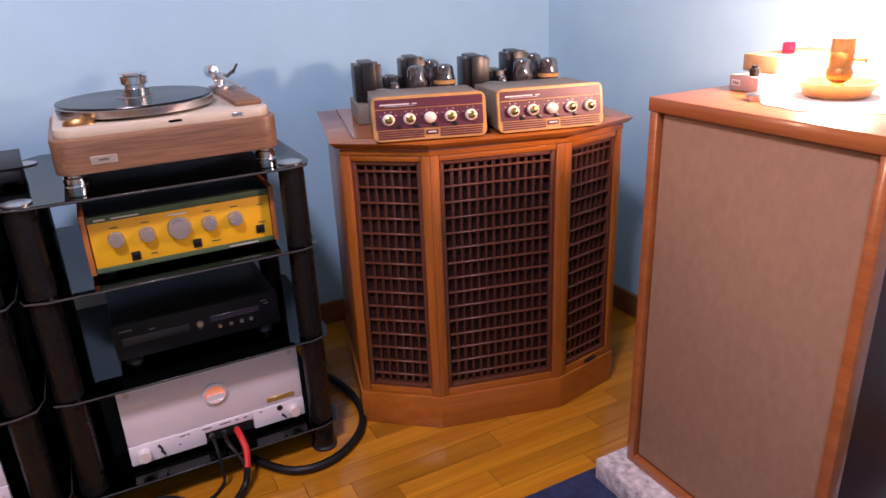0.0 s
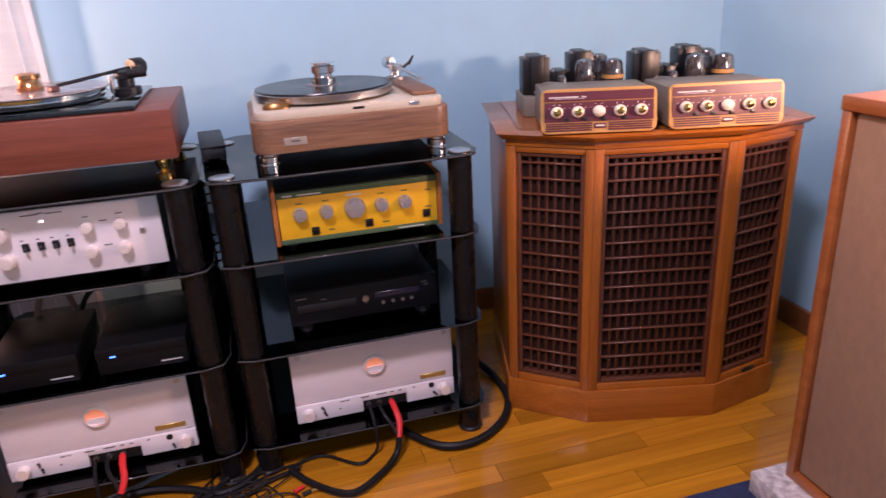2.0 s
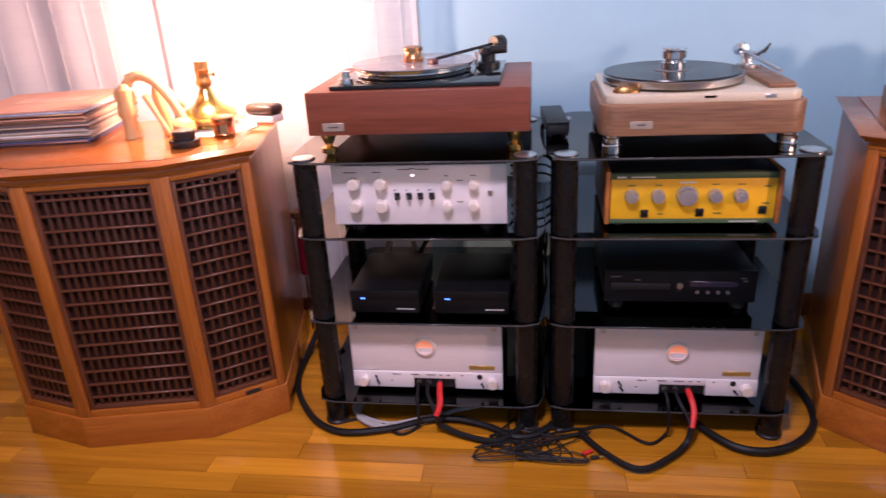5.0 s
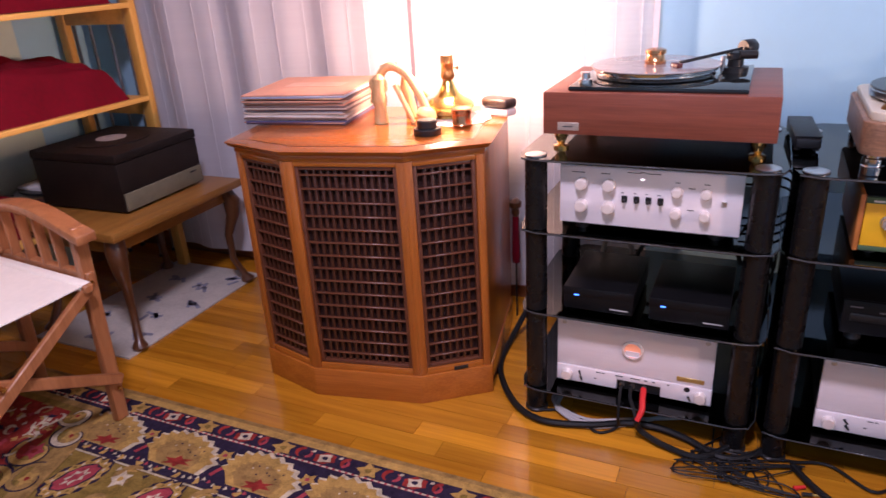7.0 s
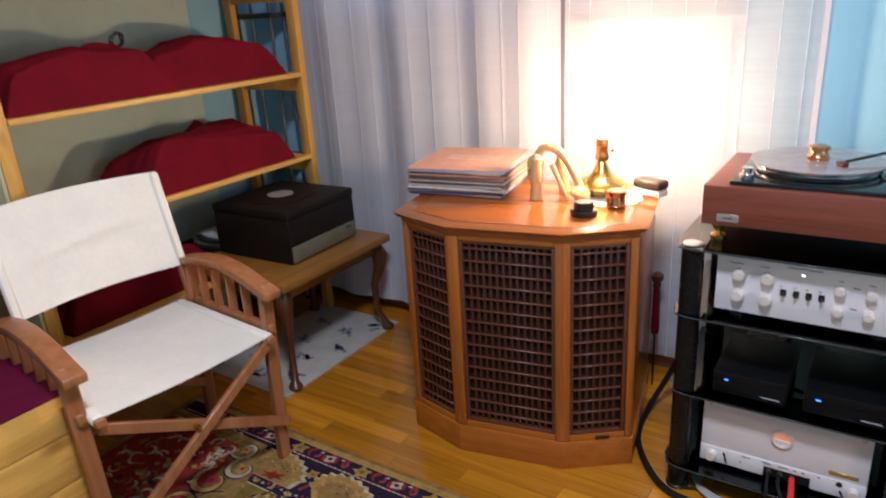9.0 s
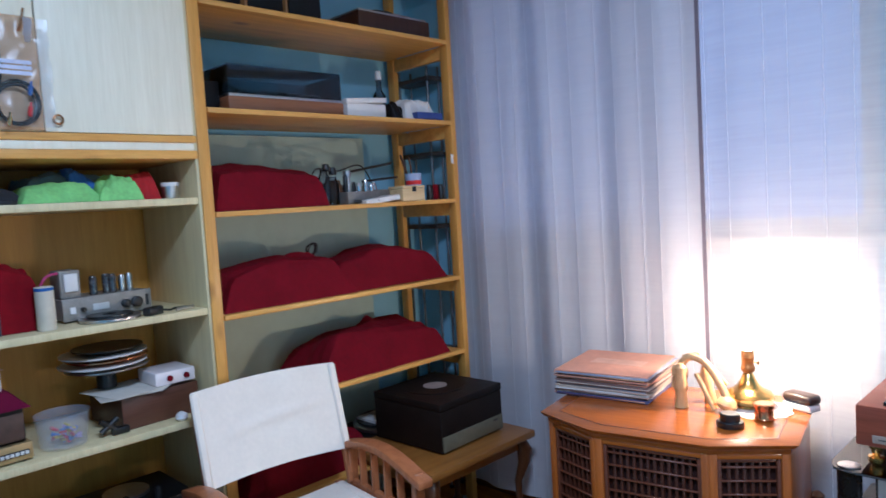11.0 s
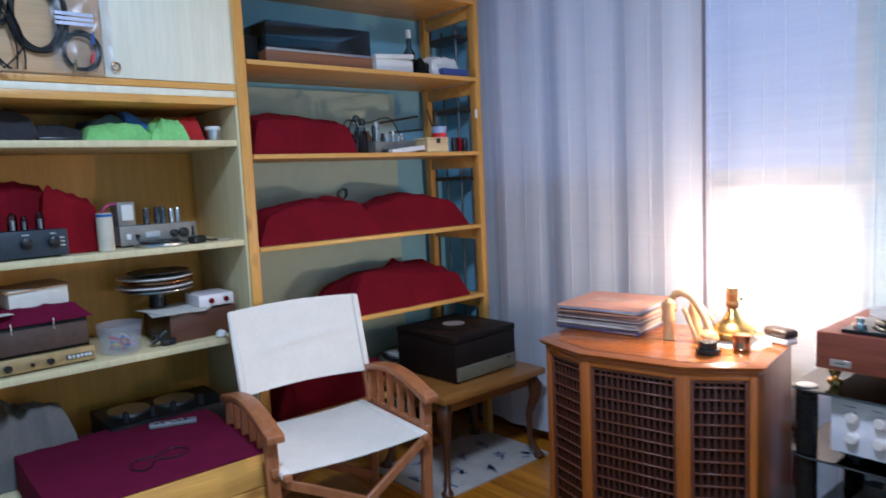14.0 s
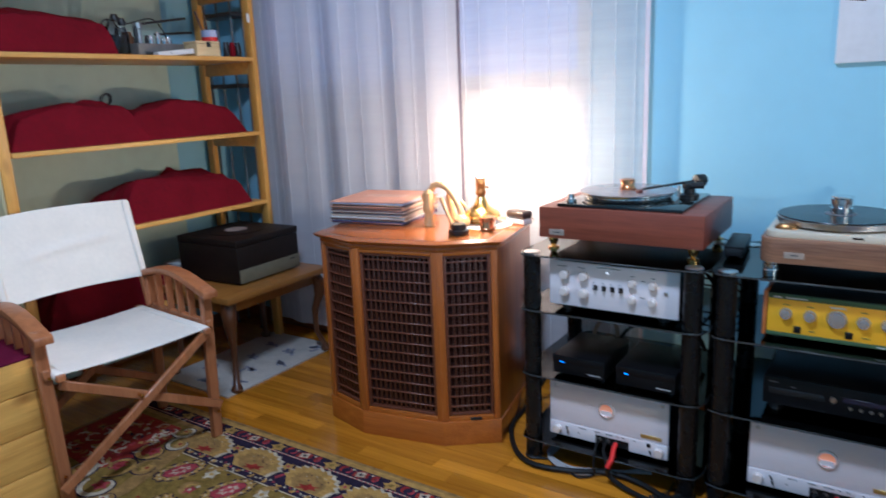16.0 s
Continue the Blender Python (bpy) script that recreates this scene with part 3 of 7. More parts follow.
# ---- hi-fi equipment on the racks ----
PRINT = material("grey_print", (0.10, 0.09, 0.09), 0.6)
PRINT_W = material("pale_print", (0.62, 0.62, 0.60), 0.6)
GOLDPLATE = material("gold_plate", (0.55, 0.38, 0.12), 0.35, metal=0.7, vary=0.1)
METER = material("lit_orange_meter", (0.9, 0.42, 0.26), 0.35, emit=(1.0, 0.28, 0.10, 0.32))
LED = material("blue_indicator", (0.1, 0.3, 0.9), 0.4, emit=(0.03, 0.22, 1.0, 3.0))
LEDW = material("white_indicator", (0.9, 0.9, 0.9), 0.4, emit=(1.0, 0.92, 0.9, 3.0))
RED = material("red_sleeve", (0.75, 0.025, 0.02), 0.5, vary=0.06)
PINKALU = material("satin_champagne_aluminium", (0.88, 0.78, 0.72), 0.24, metal=0.25, vary=0.05, scale=40)
FRONT = pose(0, 0, 0, 90)  # turns an upright turned shape so that it points to the viewer


def knob(r, d, x, z, y=0.0):
    return lathe([(r, 0), (r, d * 0.8), (r * 0.9, d), (r * 0.3, d * 1.02)], 24, pose(x, y, z) @ FRONT)


def power_amplifier(x, label):
    a = thing("power_amplifier", label, "amplifier", pose(x, 1.482, SHELVES[0]), "pair of silver power amplifiers")
    part("case", rbox(-0.185, 0.185, 0.012, 0.36, 0.014, 0.192, 0.003), BLACK, a, "black metal case")
    part("front_panel", rbox(-0.191, 0.191, -0.001, 0.012, 0.062, 0.198, 0.002), SILVER, a, "champagne silver upper panel")
    low = join(rbox(-0.191, -0.035, -0.004, 0.012, 0.014, 0.060, 0.002), rbox(0.072, 0.191, -0.004, 0.012, 0.014, 0.060, 0.002), rbox(-0.035, 0.072, -0.004, 0.012, 0.042, 0.060, 0.0015))
    part("lower_panel", low, SILVER, a, "champagne silver lower panel")
    part("socket_bay", rbox(-0.034, 0.071, 0.002, 0.012, 0.014, 0.041, 0.001), BLACKPL, a, "black socket bay")
    dial = part("meter", lathe([(0.026, 0), (0.026, 0.006), (0.0215, 0.008), (0.020, 0.004), (0.001, 0.004)], 36, pose(0, -0.001, 0.134) @ FRONT), PINKALU, a, "round meter with a polished rim")
    part("meter_face", lathe([(0.0195, 0.0042), (0.0195, 0.0048)], 28, pose(0, -0.001, 0.134) @ FRONT), METER, dial, "glowing orange meter face")
    part("meter_cover", rbox(-0.017, 0.017, -0.0075, -0.0065, 0.118, 0.133, 0.002, 1), SILVER, dial)
    for x_, r in ((-0.163, 0.014), (0.166, 0.014)):
        part("knob", knob(r, 0.016, x_, 0.036, -0.004), PINKALU, a, "champagne aluminium knob")
    for x_ in (-0.172, 0.172):
        part("screw", knob(0.006, 0.002, x_, 0.186, -0.001), STEEL, a)
    for x_, z in ((-0.132, 0.047), (-0.128, 0.032), (0.138, 0.030)):
        part("toggle", rod((x_, -0.004, z), (x_ + 0.006, -0.017, z - 0.002), 0.0032, 8, 0.002), BLACKPL, a)
    part("jack", knob(0.007, 0.002, 0.134, 0.050, -0.0035), BLACKPL, a)
    part("nameplate", rbox(0.108, 0.172, -0.003, 0, 0.070, 0.082, 0.001, 1), GOLDPLATE, a, "small gold nameplate")
    for x_, w in ((-0.09, 0.006), (-0.07, 0.006), (-0.082, 0.012), (-0.03, 0.02), (0.01, 0.024), (0.036, 0.008), (0.055, 0.008), (0.09, 0.006)):
        z = 0.052 if x_ > -0.085 else 0.033
        part("print", rbox(x_ - w / 2, x_ + w / 2, -0.0046, -0.004, z, z + 0.0025, 0), PRINT, a)
    for x_ in (-0.022, 0.004, 0.032):
        part("socket", knob(0.006, 0.006, x_, 0.029, 0.002), STEEL, a)
    for x_ in (-0.15, 0.15):
        for y in (0.05, 0.31):
            part("foot", lathe([(0.016, 0), (0.018, 0.014)], 16, pose(x_, y, 0)), BLACKPL, a)
    return a


power_amplifier(-0.321, "champagne silver power amplifier with a round lit meter")
power_amplifier(0.283, "champagne silver power amplifier with a round lit meter")

# yellow preamplifier
y_ = thing("preamplifier", "yellow-fronted preamplifier with grey knobs and wooden cheeks", "amplifier", pose(0.287, 1.49, SHELVES[2]))
part("case", rbox(-0.174, 0.174, 0.006, 0.27, 0.012, 0.128, 0.002), BLACK, y_)
for sx in (-1, 1):
    x0, x1 = sorted((sx * 0.174, sx * 0.184))
    part("cheek", rbox(x0, x1, -0.004, 0.27, 0.010, 0.131, 0.002), wood("orange_cheek_wood", (0.50, 0.17, 0.04), (0.34, 0.10, 0.02), 1, 0.4) if sx < 0 else bpy.data.materials["orange_cheek_wood"], y_, "orange wooden cheek")
part("front_panel", rbox(-0.172, 0.172, -0.002, 0.006, 0.022, 0.113, 0.001), YELLOW, y_, "bright yellow front panel")
part("lower_strip", rbox(-0.173, 0.173, -0.003, 0.006, 0.012, 0.022, 0.001), GREEN, y_, "dark green strip")
part("upper_strip", rbox(-0.173, 0.173, -0.003, 0.006, 0.113, 0.126, 0.001), GREEN, y_, "dark green strip")
GREYALU = material("grey_aluminium_knob", (0.60, 0.56, 0.56), 0.26, metal=0.75, vary=0.05)
for x, r in ((-0.128, 0.0138), (-0.072, 0.0138), (-0.011, 0.0208), (0.047, 0.0138), (0.099, 0.0138)):
    k = part("knob", knob(r, 0.016, x, 0.075, -0.002), GREYALU, y_, "satin grey knob")
    part("knob_rim", lathe([(r * 1.12, 0), (r * 1.12, 0.003)], 24, pose(x, -0.002, 0.075) @ FRONT), STEEL, k)
for x, z in ((-0.099, 0.036), (0.018, 0.038), (0.147, 0.043)):
    s = part("switch", rbox(x - 0.0085, x + 0.0085, -0.005, -0.002, z - 0.010, z + 0.008, 0.001, 1), BLACKPL, y_)
    part("switch_rocker", rbox(x - 0.005, x + 0.005, -0.008, -0.005, z - 0.007, z + 0.004, 0.001, 1), BLACK, s)
for x, z, w, h in ((-0.15, 0.118, 0.02, 0.004), (-0.105, 0.118, 0.05, 0.003), (-0.011, 0.105, 0.034, 0.004), (-0.128, 0.099, 0.014, 0.002), (-0.072, 0.099, 0.014, 0.002), (0.047, 0.1, 0.014, 0.002), (0.099, 0.1, 0.014, 0.002), (0.152, 0.095, 0.012, 0.002), (0.11, 0.016, 0.06, 0.002), (-0.065, 0.034, 0.012, 0.002), (0.055, 0.035, 0.016, 0.002), (0.152, 0.057, 0.014, 0.002)):
    part("print", rbox(x - w / 2, x + w / 2, -0.0036, -0.0018, z - h / 2, z + h / 2, 0), PRINT_W if z > 0.11 or z < 0.02 or w > 0.03 else GREEN, y_)
for x in (-0.15, 0.15):
    for y in (0.03, 0.24):
        part("foot", lathe([(0.014, 0), (0.015, 0.012)], 16, pose(x, y, 0)), BLACKPL, y_)

# silver preamplifier
p_ = thing("preamplifier", "silver preamplifier with two rows of round knobs", "amplifier", pose(-0.309, 1.472, SHELVES[2]))
part("case", rbox(-0.185, 0.185, 0.008, 0.30, 0.012, 0.150, 0.002), BLACK, p_)
part("front_panel", rbox(-0.198, 0.198, 0, 0.008, 0.018, 0.158, 0.0015), SILVER, p_, "champagne silver front panel")
for x in (-0.146, -0.084):
    for z in (0.117, 0.064):
        k = part("knob", knob(0.0140, 0.020, x, z), PINKALU, p_, "champagne aluminium knob")
        part("knob_cap", lathe([(0.0105, 0.020), (0.0105, 0.0215)], 20, pose(x, 0, z) @ FRONT), PINKALU, k)
for x in (0.064, 0.124):
    for z in (0.112, 0.062):
        k = part("knob", knob(0.0113, 0.018, x, z), PINKALU, p_, "champagne aluminium knob")
        part("knob_cap", lathe([(0.008, 0.018), (0.008, 0.0195)], 20, pose(x, 0, z) @ FRONT), PINKALU, k)
for x in (-0.049, -0.022, 0.004, 0.030):
    s = part("switch", rbox(x - 0.0065, x + 0.0065, -0.003, 0, 0.078, 0.094, 0.001, 1), BLACKPL, p_)
    part("lever", rod((x, -0.003, 0.086), (x, -0.014, 0.083), 0.003, 8), BLACKPL, s)
part("indicator", rbox(-0.015, -0.008, -0.001, 0, 0.1325, 0.1352, 0), LEDW, p_, "small white indicator light")
for x, z, w in ((-0.03, 0.148, 0.03), (0.012, 0.148, 0.03), (-0.011, 0.150, 0.012), (0.094, 0.121, 0.014), (0.094, 0.071, 0.014), (-0.155, 0.142, 0.03), (-0.093, 0.142, 0.02), (-0.054, 0.1, 0.006), (-0.026, 0.1, 0.006), (-0.001, 0.1, 0.006), (0.026, 0.1, 0.006), (0.064, 0.132, 0.01), (0.124, 0.132, 0.012)):
    part("print", rbox(x - w / 2, x + w / 2, -0.0006, 0, z - 0.001, z + 0.001, 0), PRINT, p_)
part("power_button", rbox(0.156, 0.167, -0.003, 0, 0.086, 0.098, 0.001, 1), STEEL, p_)
for x in (-0.15, 0.15):
    for y in (0.03, 0.26):
        part("foot", lathe([(0.016, 0), (0.017, 0.012)], 16, pose(x, y, 0)), BLACKPL, p_)

# cd player
c_ = thing("cd_player", "slim black compact disc player on the glass shelf", "disc player", pose(0.283, 1.515, SHELVES[1]))
part("case", rbox(-0.170, 0.170, 0.01, 0.30, 0.022, 0.098, 0.003), BLACK, c_)
part("front_panel", rbox(-0.171, 0.171, 0, 0.012, 0.020, 0.10, 0.003), BLACK, c_)
part("disc_tray", rbox(-0.155, -0.022, -0.004, 0, 0.052, 0.070, 0.002), BLACKPL, c_)
part("display", rbox(0.022, 0.128, -0.002, 0, 0.06, 0.074, 0.001, 1), material("dark_display_window", (0.02, 0.018, 0.035), 0.15), c_, "dark violet display window")
part("play_button", knob(0.0075, 0.005, 0.0, 0.063), STEEL, c_)
for x in (0.040, 0.064, 0.087, 0.108):
    part("button", knob(0.0042, 0.004, x, 0.047), STEEL, c_)
for x, z, w in ((-0.145, 0.084, 0.024), (-0.095, 0.076, 0.012), (0.14, 0.081, 0.014), (0.145, 0.074, 0.01), (0.0, 0.05, 0.008)):
    part("print", rbox(x - w / 2, x + w / 2, -0.0006, 0, z, z + 0.003, 0), PRINT, c_)
for x in (-0.14, 0.14):
    for y in (0.03, 0.25):
        part("foot", lathe([(0.018, 0), (0.016, 0.006), (0.019, 0.022)], 20, pose(x, y, 0)), BLACKPL, c_)

# two small black power supplies
for x, w in ((-0.408, 0.168), (-0.199, 0.176)):
    s_ = thing("power_supply", "small black box with a lit blue indicator", "power supply", pose(x, 1.462, SHELVES[1]), "pair of small black boxes")
    part("case", rbox(-w / 2, w / 2, 0, 0.23, 0.010, 0.068, 0.003), BLACK, s_)
    part("lid", rbox(-w / 2 - 0.001, w / 2 + 0.001, -0.002, 0.231, 0.046, 0.070, 0.003), BLACK, s_)
    part("indicator", rbox(-w / 2 + 0.026, -w / 2 + 0.037, -0.0035, -0.002, 0.0485, 0.0512, 0), LED, s_, "blue indicator light")
    part("print", rbox(w / 2 - 0.055, w / 2 - 0.012, -0.0006, 0, 0.020, 0.0225, 0), PRINT_W, s_)
    for sx in (-1, 1):
        for y in (0.03, 0.2):
            part("foot", lathe([(0.009, 0), (0.01, 0.010)], 14, pose(sx * w * 0.4, y, 0)), BLACKPL, s_)

BADGE = material("dull_silver_badge", (0.50, 0.40, 0.33), 0.4, metal=0.5, vary=0.1, scale=60)

# ---- turntables ----
def plinth_outline(hx, hy, r, seg=6):
    pts = []
    for cx, cy, a0 in ((hx - r, hy - r, 0), (-hx + r, hy - r, 90), (-hx + r, -hy + r, 180), (hx - r, -hy + r, 270)):
        pts += [(cx + r * math.cos(radians(a0 + 90 * i / seg)), cy + r * math.sin(radians(a0 + 90 * i / seg))) for i in range(seg + 1)]
    return pts


def grooves(r0, r1, n, z):
    prof = [(r0, z)]
    for i in range(n):
        r = r0 + (r1 - r0) * (i + 0.5) / n
        prof += [(r, z + 0.0004), (r + (r1 - r0) * 0.3 / n, z)]
    return prof + [(r1, z)]


t_ = thing("turntable", "vintage ivory turntable in a walnut plinth with a record on it", "turntable", pose(0.292, 1.648, SHELVES[3]))
part("plinth", prism(plinth_outline(0.207, 0.172, 0.035), 0.032, 0.098, 0.004), WALNUT, t_, "grey-brown walnut plinth")
part("chassis", prism(plinth_outline(0.197, 0.161, 0.030), 0.0965, 0.116, 0.005), IVORY, t_, "ivory enamelled chassis")
part("arm_board", rbox(0.135, 0.19, -0.125, 0.14, 0.116, 0.127, 0.004), WALNUT, t_, "walnut arm board")
pl = part("platter", lathe([(0.132, 0.120), (0.150, 0.122), (0.152, 0.136), (0.148, 0.139), (0.02, 0.139)], 64, pose(-0.038, 0.0, 0)), STEEL, t_, "aluminium platter")
part("vinyl_record", lathe([(0.150, 0.1392)] + [(r, z) for r, z in reversed(grooves(0.058, 0.149, 9, 0.1412))] + [(0.05, 0.141), (0.003, 0.141)], 64, pose(-0.038, 0, 0)), VINYL, pl, "black vinyl record")
part("record_label", lathe([(0.038, 0.1412), (0.038, 0.1418), (0.002, 0.1418)], 40, pose(-0.038, 0, 0)), material("grey_record_label", (0.16, 0.15, 0.16), 0.5, vary=0.1), pl)
part("record_clamp", lathe([(0.026, 0.142), (0.0265, 0.158), (0.021, 0.160), (0.021, 0.166), (0.0265, 0.168), (0.027, 0.182), (0.020, 0.184), (0.020, 0.186), (0.028, 0.187), (0.027, 0.190)], 40, pose(-0.036, -0.005, 0)), CHROME, t_, "polished chrome record clamp")
part("speed_knob", lathe([(0.024, 0), (0.023, 0.006), (0.017, 0.012), (0.006, 0.014)], 28, pose(-0.150, -0.122, 0.116) @ Matrix.Diagonal((1.2, 0.75, 1, 1))), DARKBRASS, t_, "bronze speed knob")
part("strobe_window", rbox(0.0, 0.026, -0.161, -0.158, 0.105, 0.112, 0.001, 1), BLACKPL, t_)
part("spirit_level", rbox(0.118, 0.142, -0.162, -0.158, 0.102, 0.112, 0.002, 1), STEEL, t_)
part("badge", rbox(-0.146, -0.100, -0.1735, -0.172, 0.048, 0.064, 0.001, 1), BADGE, t_, "small silver maker's badge")
part("print", rbox(-0.132, -0.114, -0.1742, -0.1735, 0.055, 0.058, 0), PRINT, t_)
arm = part("tonearm_base", lathe([(0.026, 0.127), (0.026, 0.133), (0.012, 0.135), (0.011, 0.146), (0.016, 0.148), (0.016, 0.160), (0.006, 0.162)], 28, pose(0.150, 0.10, 0)), STEEL, t_, "silver tonearm base")
part("counterweight", lathe([(0.012, -0.016), (0.014, -0.010), (0.014, 0.010), (0.009, 0.016)], 24, pose(0.142, 0.135, 0.164) @ pose(0, 0, 0, 78, 0, 20)), CHROME, arm)
part("arm_tube", rod((0.145, 0.12, 0.160), (0.165, -0.09, 0.146), 0.004, 10), STEEL, arm)
part("arm_lift", join(rod((0.162, 0.092, 0.150), (0.185, 0.090, 0.166), 0.0035, 8), rod((0.180, 0.088, 0.160), (0.192, 0.085, 0.180), 0.004, 8, 0.002)), BLACKPL, arm)
for sx in (-1, 1):
    for sy in (-1, 1):
        part("foot", lathe([(0.020, 0), (0.020, 0.008), (0.018, 0.010), (0.020, 0.012), (0.020, 0.024), (0.017, 0.026), (0.017, 0.032)], 24, pose(sx * 0.178, sy * 0.142, 0)), CHROME, t_, "chrome foot")

CARTRIDGE = material("dark_red_cartridge", (0.10, 0.010, 0.014), 0.35, vary=0.1)
t_ = thing("turntable", "rosewood turntable with a bright metal platter and black tonearm", "turntable", pose(-0.310, 1.70, SHELVES[3]))
part("plinth", rbox(-0.25, 0.25, -0.19, 0.19, 0.040, 0.137, 0.003), REDWOOD, t_, "reddish rosewood plinth")
part("deck_plate", rbox(-0.196, 0.185, -0.172, 0.165, 0.137, 0.147, 0.002), BLACKGLASS, t_, "glossy black deck plate")
pl = part("platter", lathe([(0.10, 0.149), (0.138, 0.151), (0.140, 0.157), (0.134, 0.159), (0.134, 0.161), (0.142, 0.163), (0.143, 0.169), (0.139, 0.171), (0.02, 0.171)], 64, pose(-0.03, 0, 0)), CHROME, t_, "polished metal platter")
part("vinyl_record", lathe([(0.149, 0.1715)] + [(r, z) for r, z in reversed(grooves(0.055, 0.149, 8, 0.1735))] + [(0.05, 0.1735), (0.003, 0.1735)], 64, pose(-0.03, 0, 0)), material("clear_smoky_record", (0.40, 0.34, 0.33), 0.12, vary=0.1, scale=30), pl, "clear translucent record")
part("record_clamp", lathe([(0.024, 0.174), (0.026, 0.180), (0.022, 0.184), (0.020, 0.196), (0.024, 0.198), (0.024, 0.206), (0.016, 0.209)], 36, pose(-0.03, 0, 0)), COPPER, t_, "copper record clamp")
part("motor_pulley", lathe([(0.016, 0.147), (0.016, 0.158), (0.010, 0.160), (0.010, 0.172), (0.013, 0.174)], 24, pose(-0.165, -0.135, 0)), CHROME, t_)
arm = part("tonearm_base", lathe([(0.030, 0.147), (0.030, 0.158), (0.018, 0.160), (0.018, 0.176), (0.022, 0.178), (0.022, 0.192), (0.012, 0.196)], 28, pose(0.145, 0.06, 0)), BLACKPL, t_, "black tonearm base")
part("arm_tube", rod((0.155, 0.075, 0.198), (0.032, -0.055, 0.184), 0.0038, 10), BLACKPL, arm, "black tapered arm tube")
part("head_shell", rbox(-0.008, 0.008, -0.013, 0.012, -0.009, 0.002, 0.002, 1, pose(0.026, -0.062, 0.183, 0, 0, 42)), CARTRIDGE, arm, "red cartridge")
part("counterweight", lathe([(0.017, -0.016), (0.019, -0.013), (0.019, 0.013), (0.017, 0.016)], 28, pose(0.168, 0.092, 0.198) @ pose(0, 0, 0, 90, 0, -42)), BLACKPL, arm, "round black counterweight")
part("side_weight", rod((0.152, 0.04, 0.188), (0.19, 0.052, 0.188), 0.010, 14), BLACKPL, arm)
part("arm_lift", rod((0.118, 0.045, 0.15), (0.118, 0.045, 0.185), 0.005, 10), STEEL, arm)
part("badge", rbox(-0.215, -0.165, -0.1918, -0.190, 0.050, 0.069, 0.001, 1), BADGE, t_, "small silver maker's badge")
part("print", rbox(-0.202, -0.178, -0.1925, -0.1918, 0.058, 0.061, 0), PRINT, t_)
for sx in (-1, 1):
    for sy in (-1, 1):
        part("foot", lathe([(0.018, 0), (0.018, 0.006), (0.007, 0.008), (0.016, 0.028), (0.016, 0.040)], 24, pose(sx * 0.215, sy * 0.155, 0)), BRASS, t_, "polished brass cone foot")

b_ = thing("phono_box", "small black metal box between the two turntables", "audio box", pose(-0.005, 1.70, SHELVES[3] + 0.004, 0, 0, 4))
part("case", rbox(-0.026, 0.026, -0.10, 0.10, 0.006, 0.030, 0.003), BLACK, b_)
part("lid", rbox(-0.027, 0.027, -0.101, 0.101, 0.030, 0.034, 0.002), BLACK, b_)
part("end_panel", rbox(-0.022, 0.022, -0.103, -0.10, 0.009, 0.028, 0.002), BLACKPL, b_)
for x in (-0.018, 0.018):
    for y in (-0.085, 0.085):
        part("foot", lathe([(0.007, 0), (0.007, 0.006)], 10, pose(x, y, 0)), BLACKPL, b_)


# ---- old control units and valve amplifiers on the corner speaker ----
PANEL = material("deep_maroon_panel", (0.105, 0.018, 0.030), 0.4, vary=0.08)
GOLDLINE = material("old_gold_border", (0.52, 0.27, 0.080), 0.4, vary=0.08)
CASEGREY = material("warm_grey_case", (0.22, 0.185, 0.145), 0.5, vary=0.08, scale=12)
KNOBIV = material("ivory_bakelite", (0.78, 0.68, 0.54), 0.35, vary=0.04)
TUBEGLASS = material("smoky_valve_glass", (0.060, 0.050, 0.050), 0.05, vary=0.4, scale=50, spec=0.9, coat=1.0)
TRAFO = material("black_transformer", (0.009, 0.008, 0.008), 0.35, vary=0.25, scale=20)


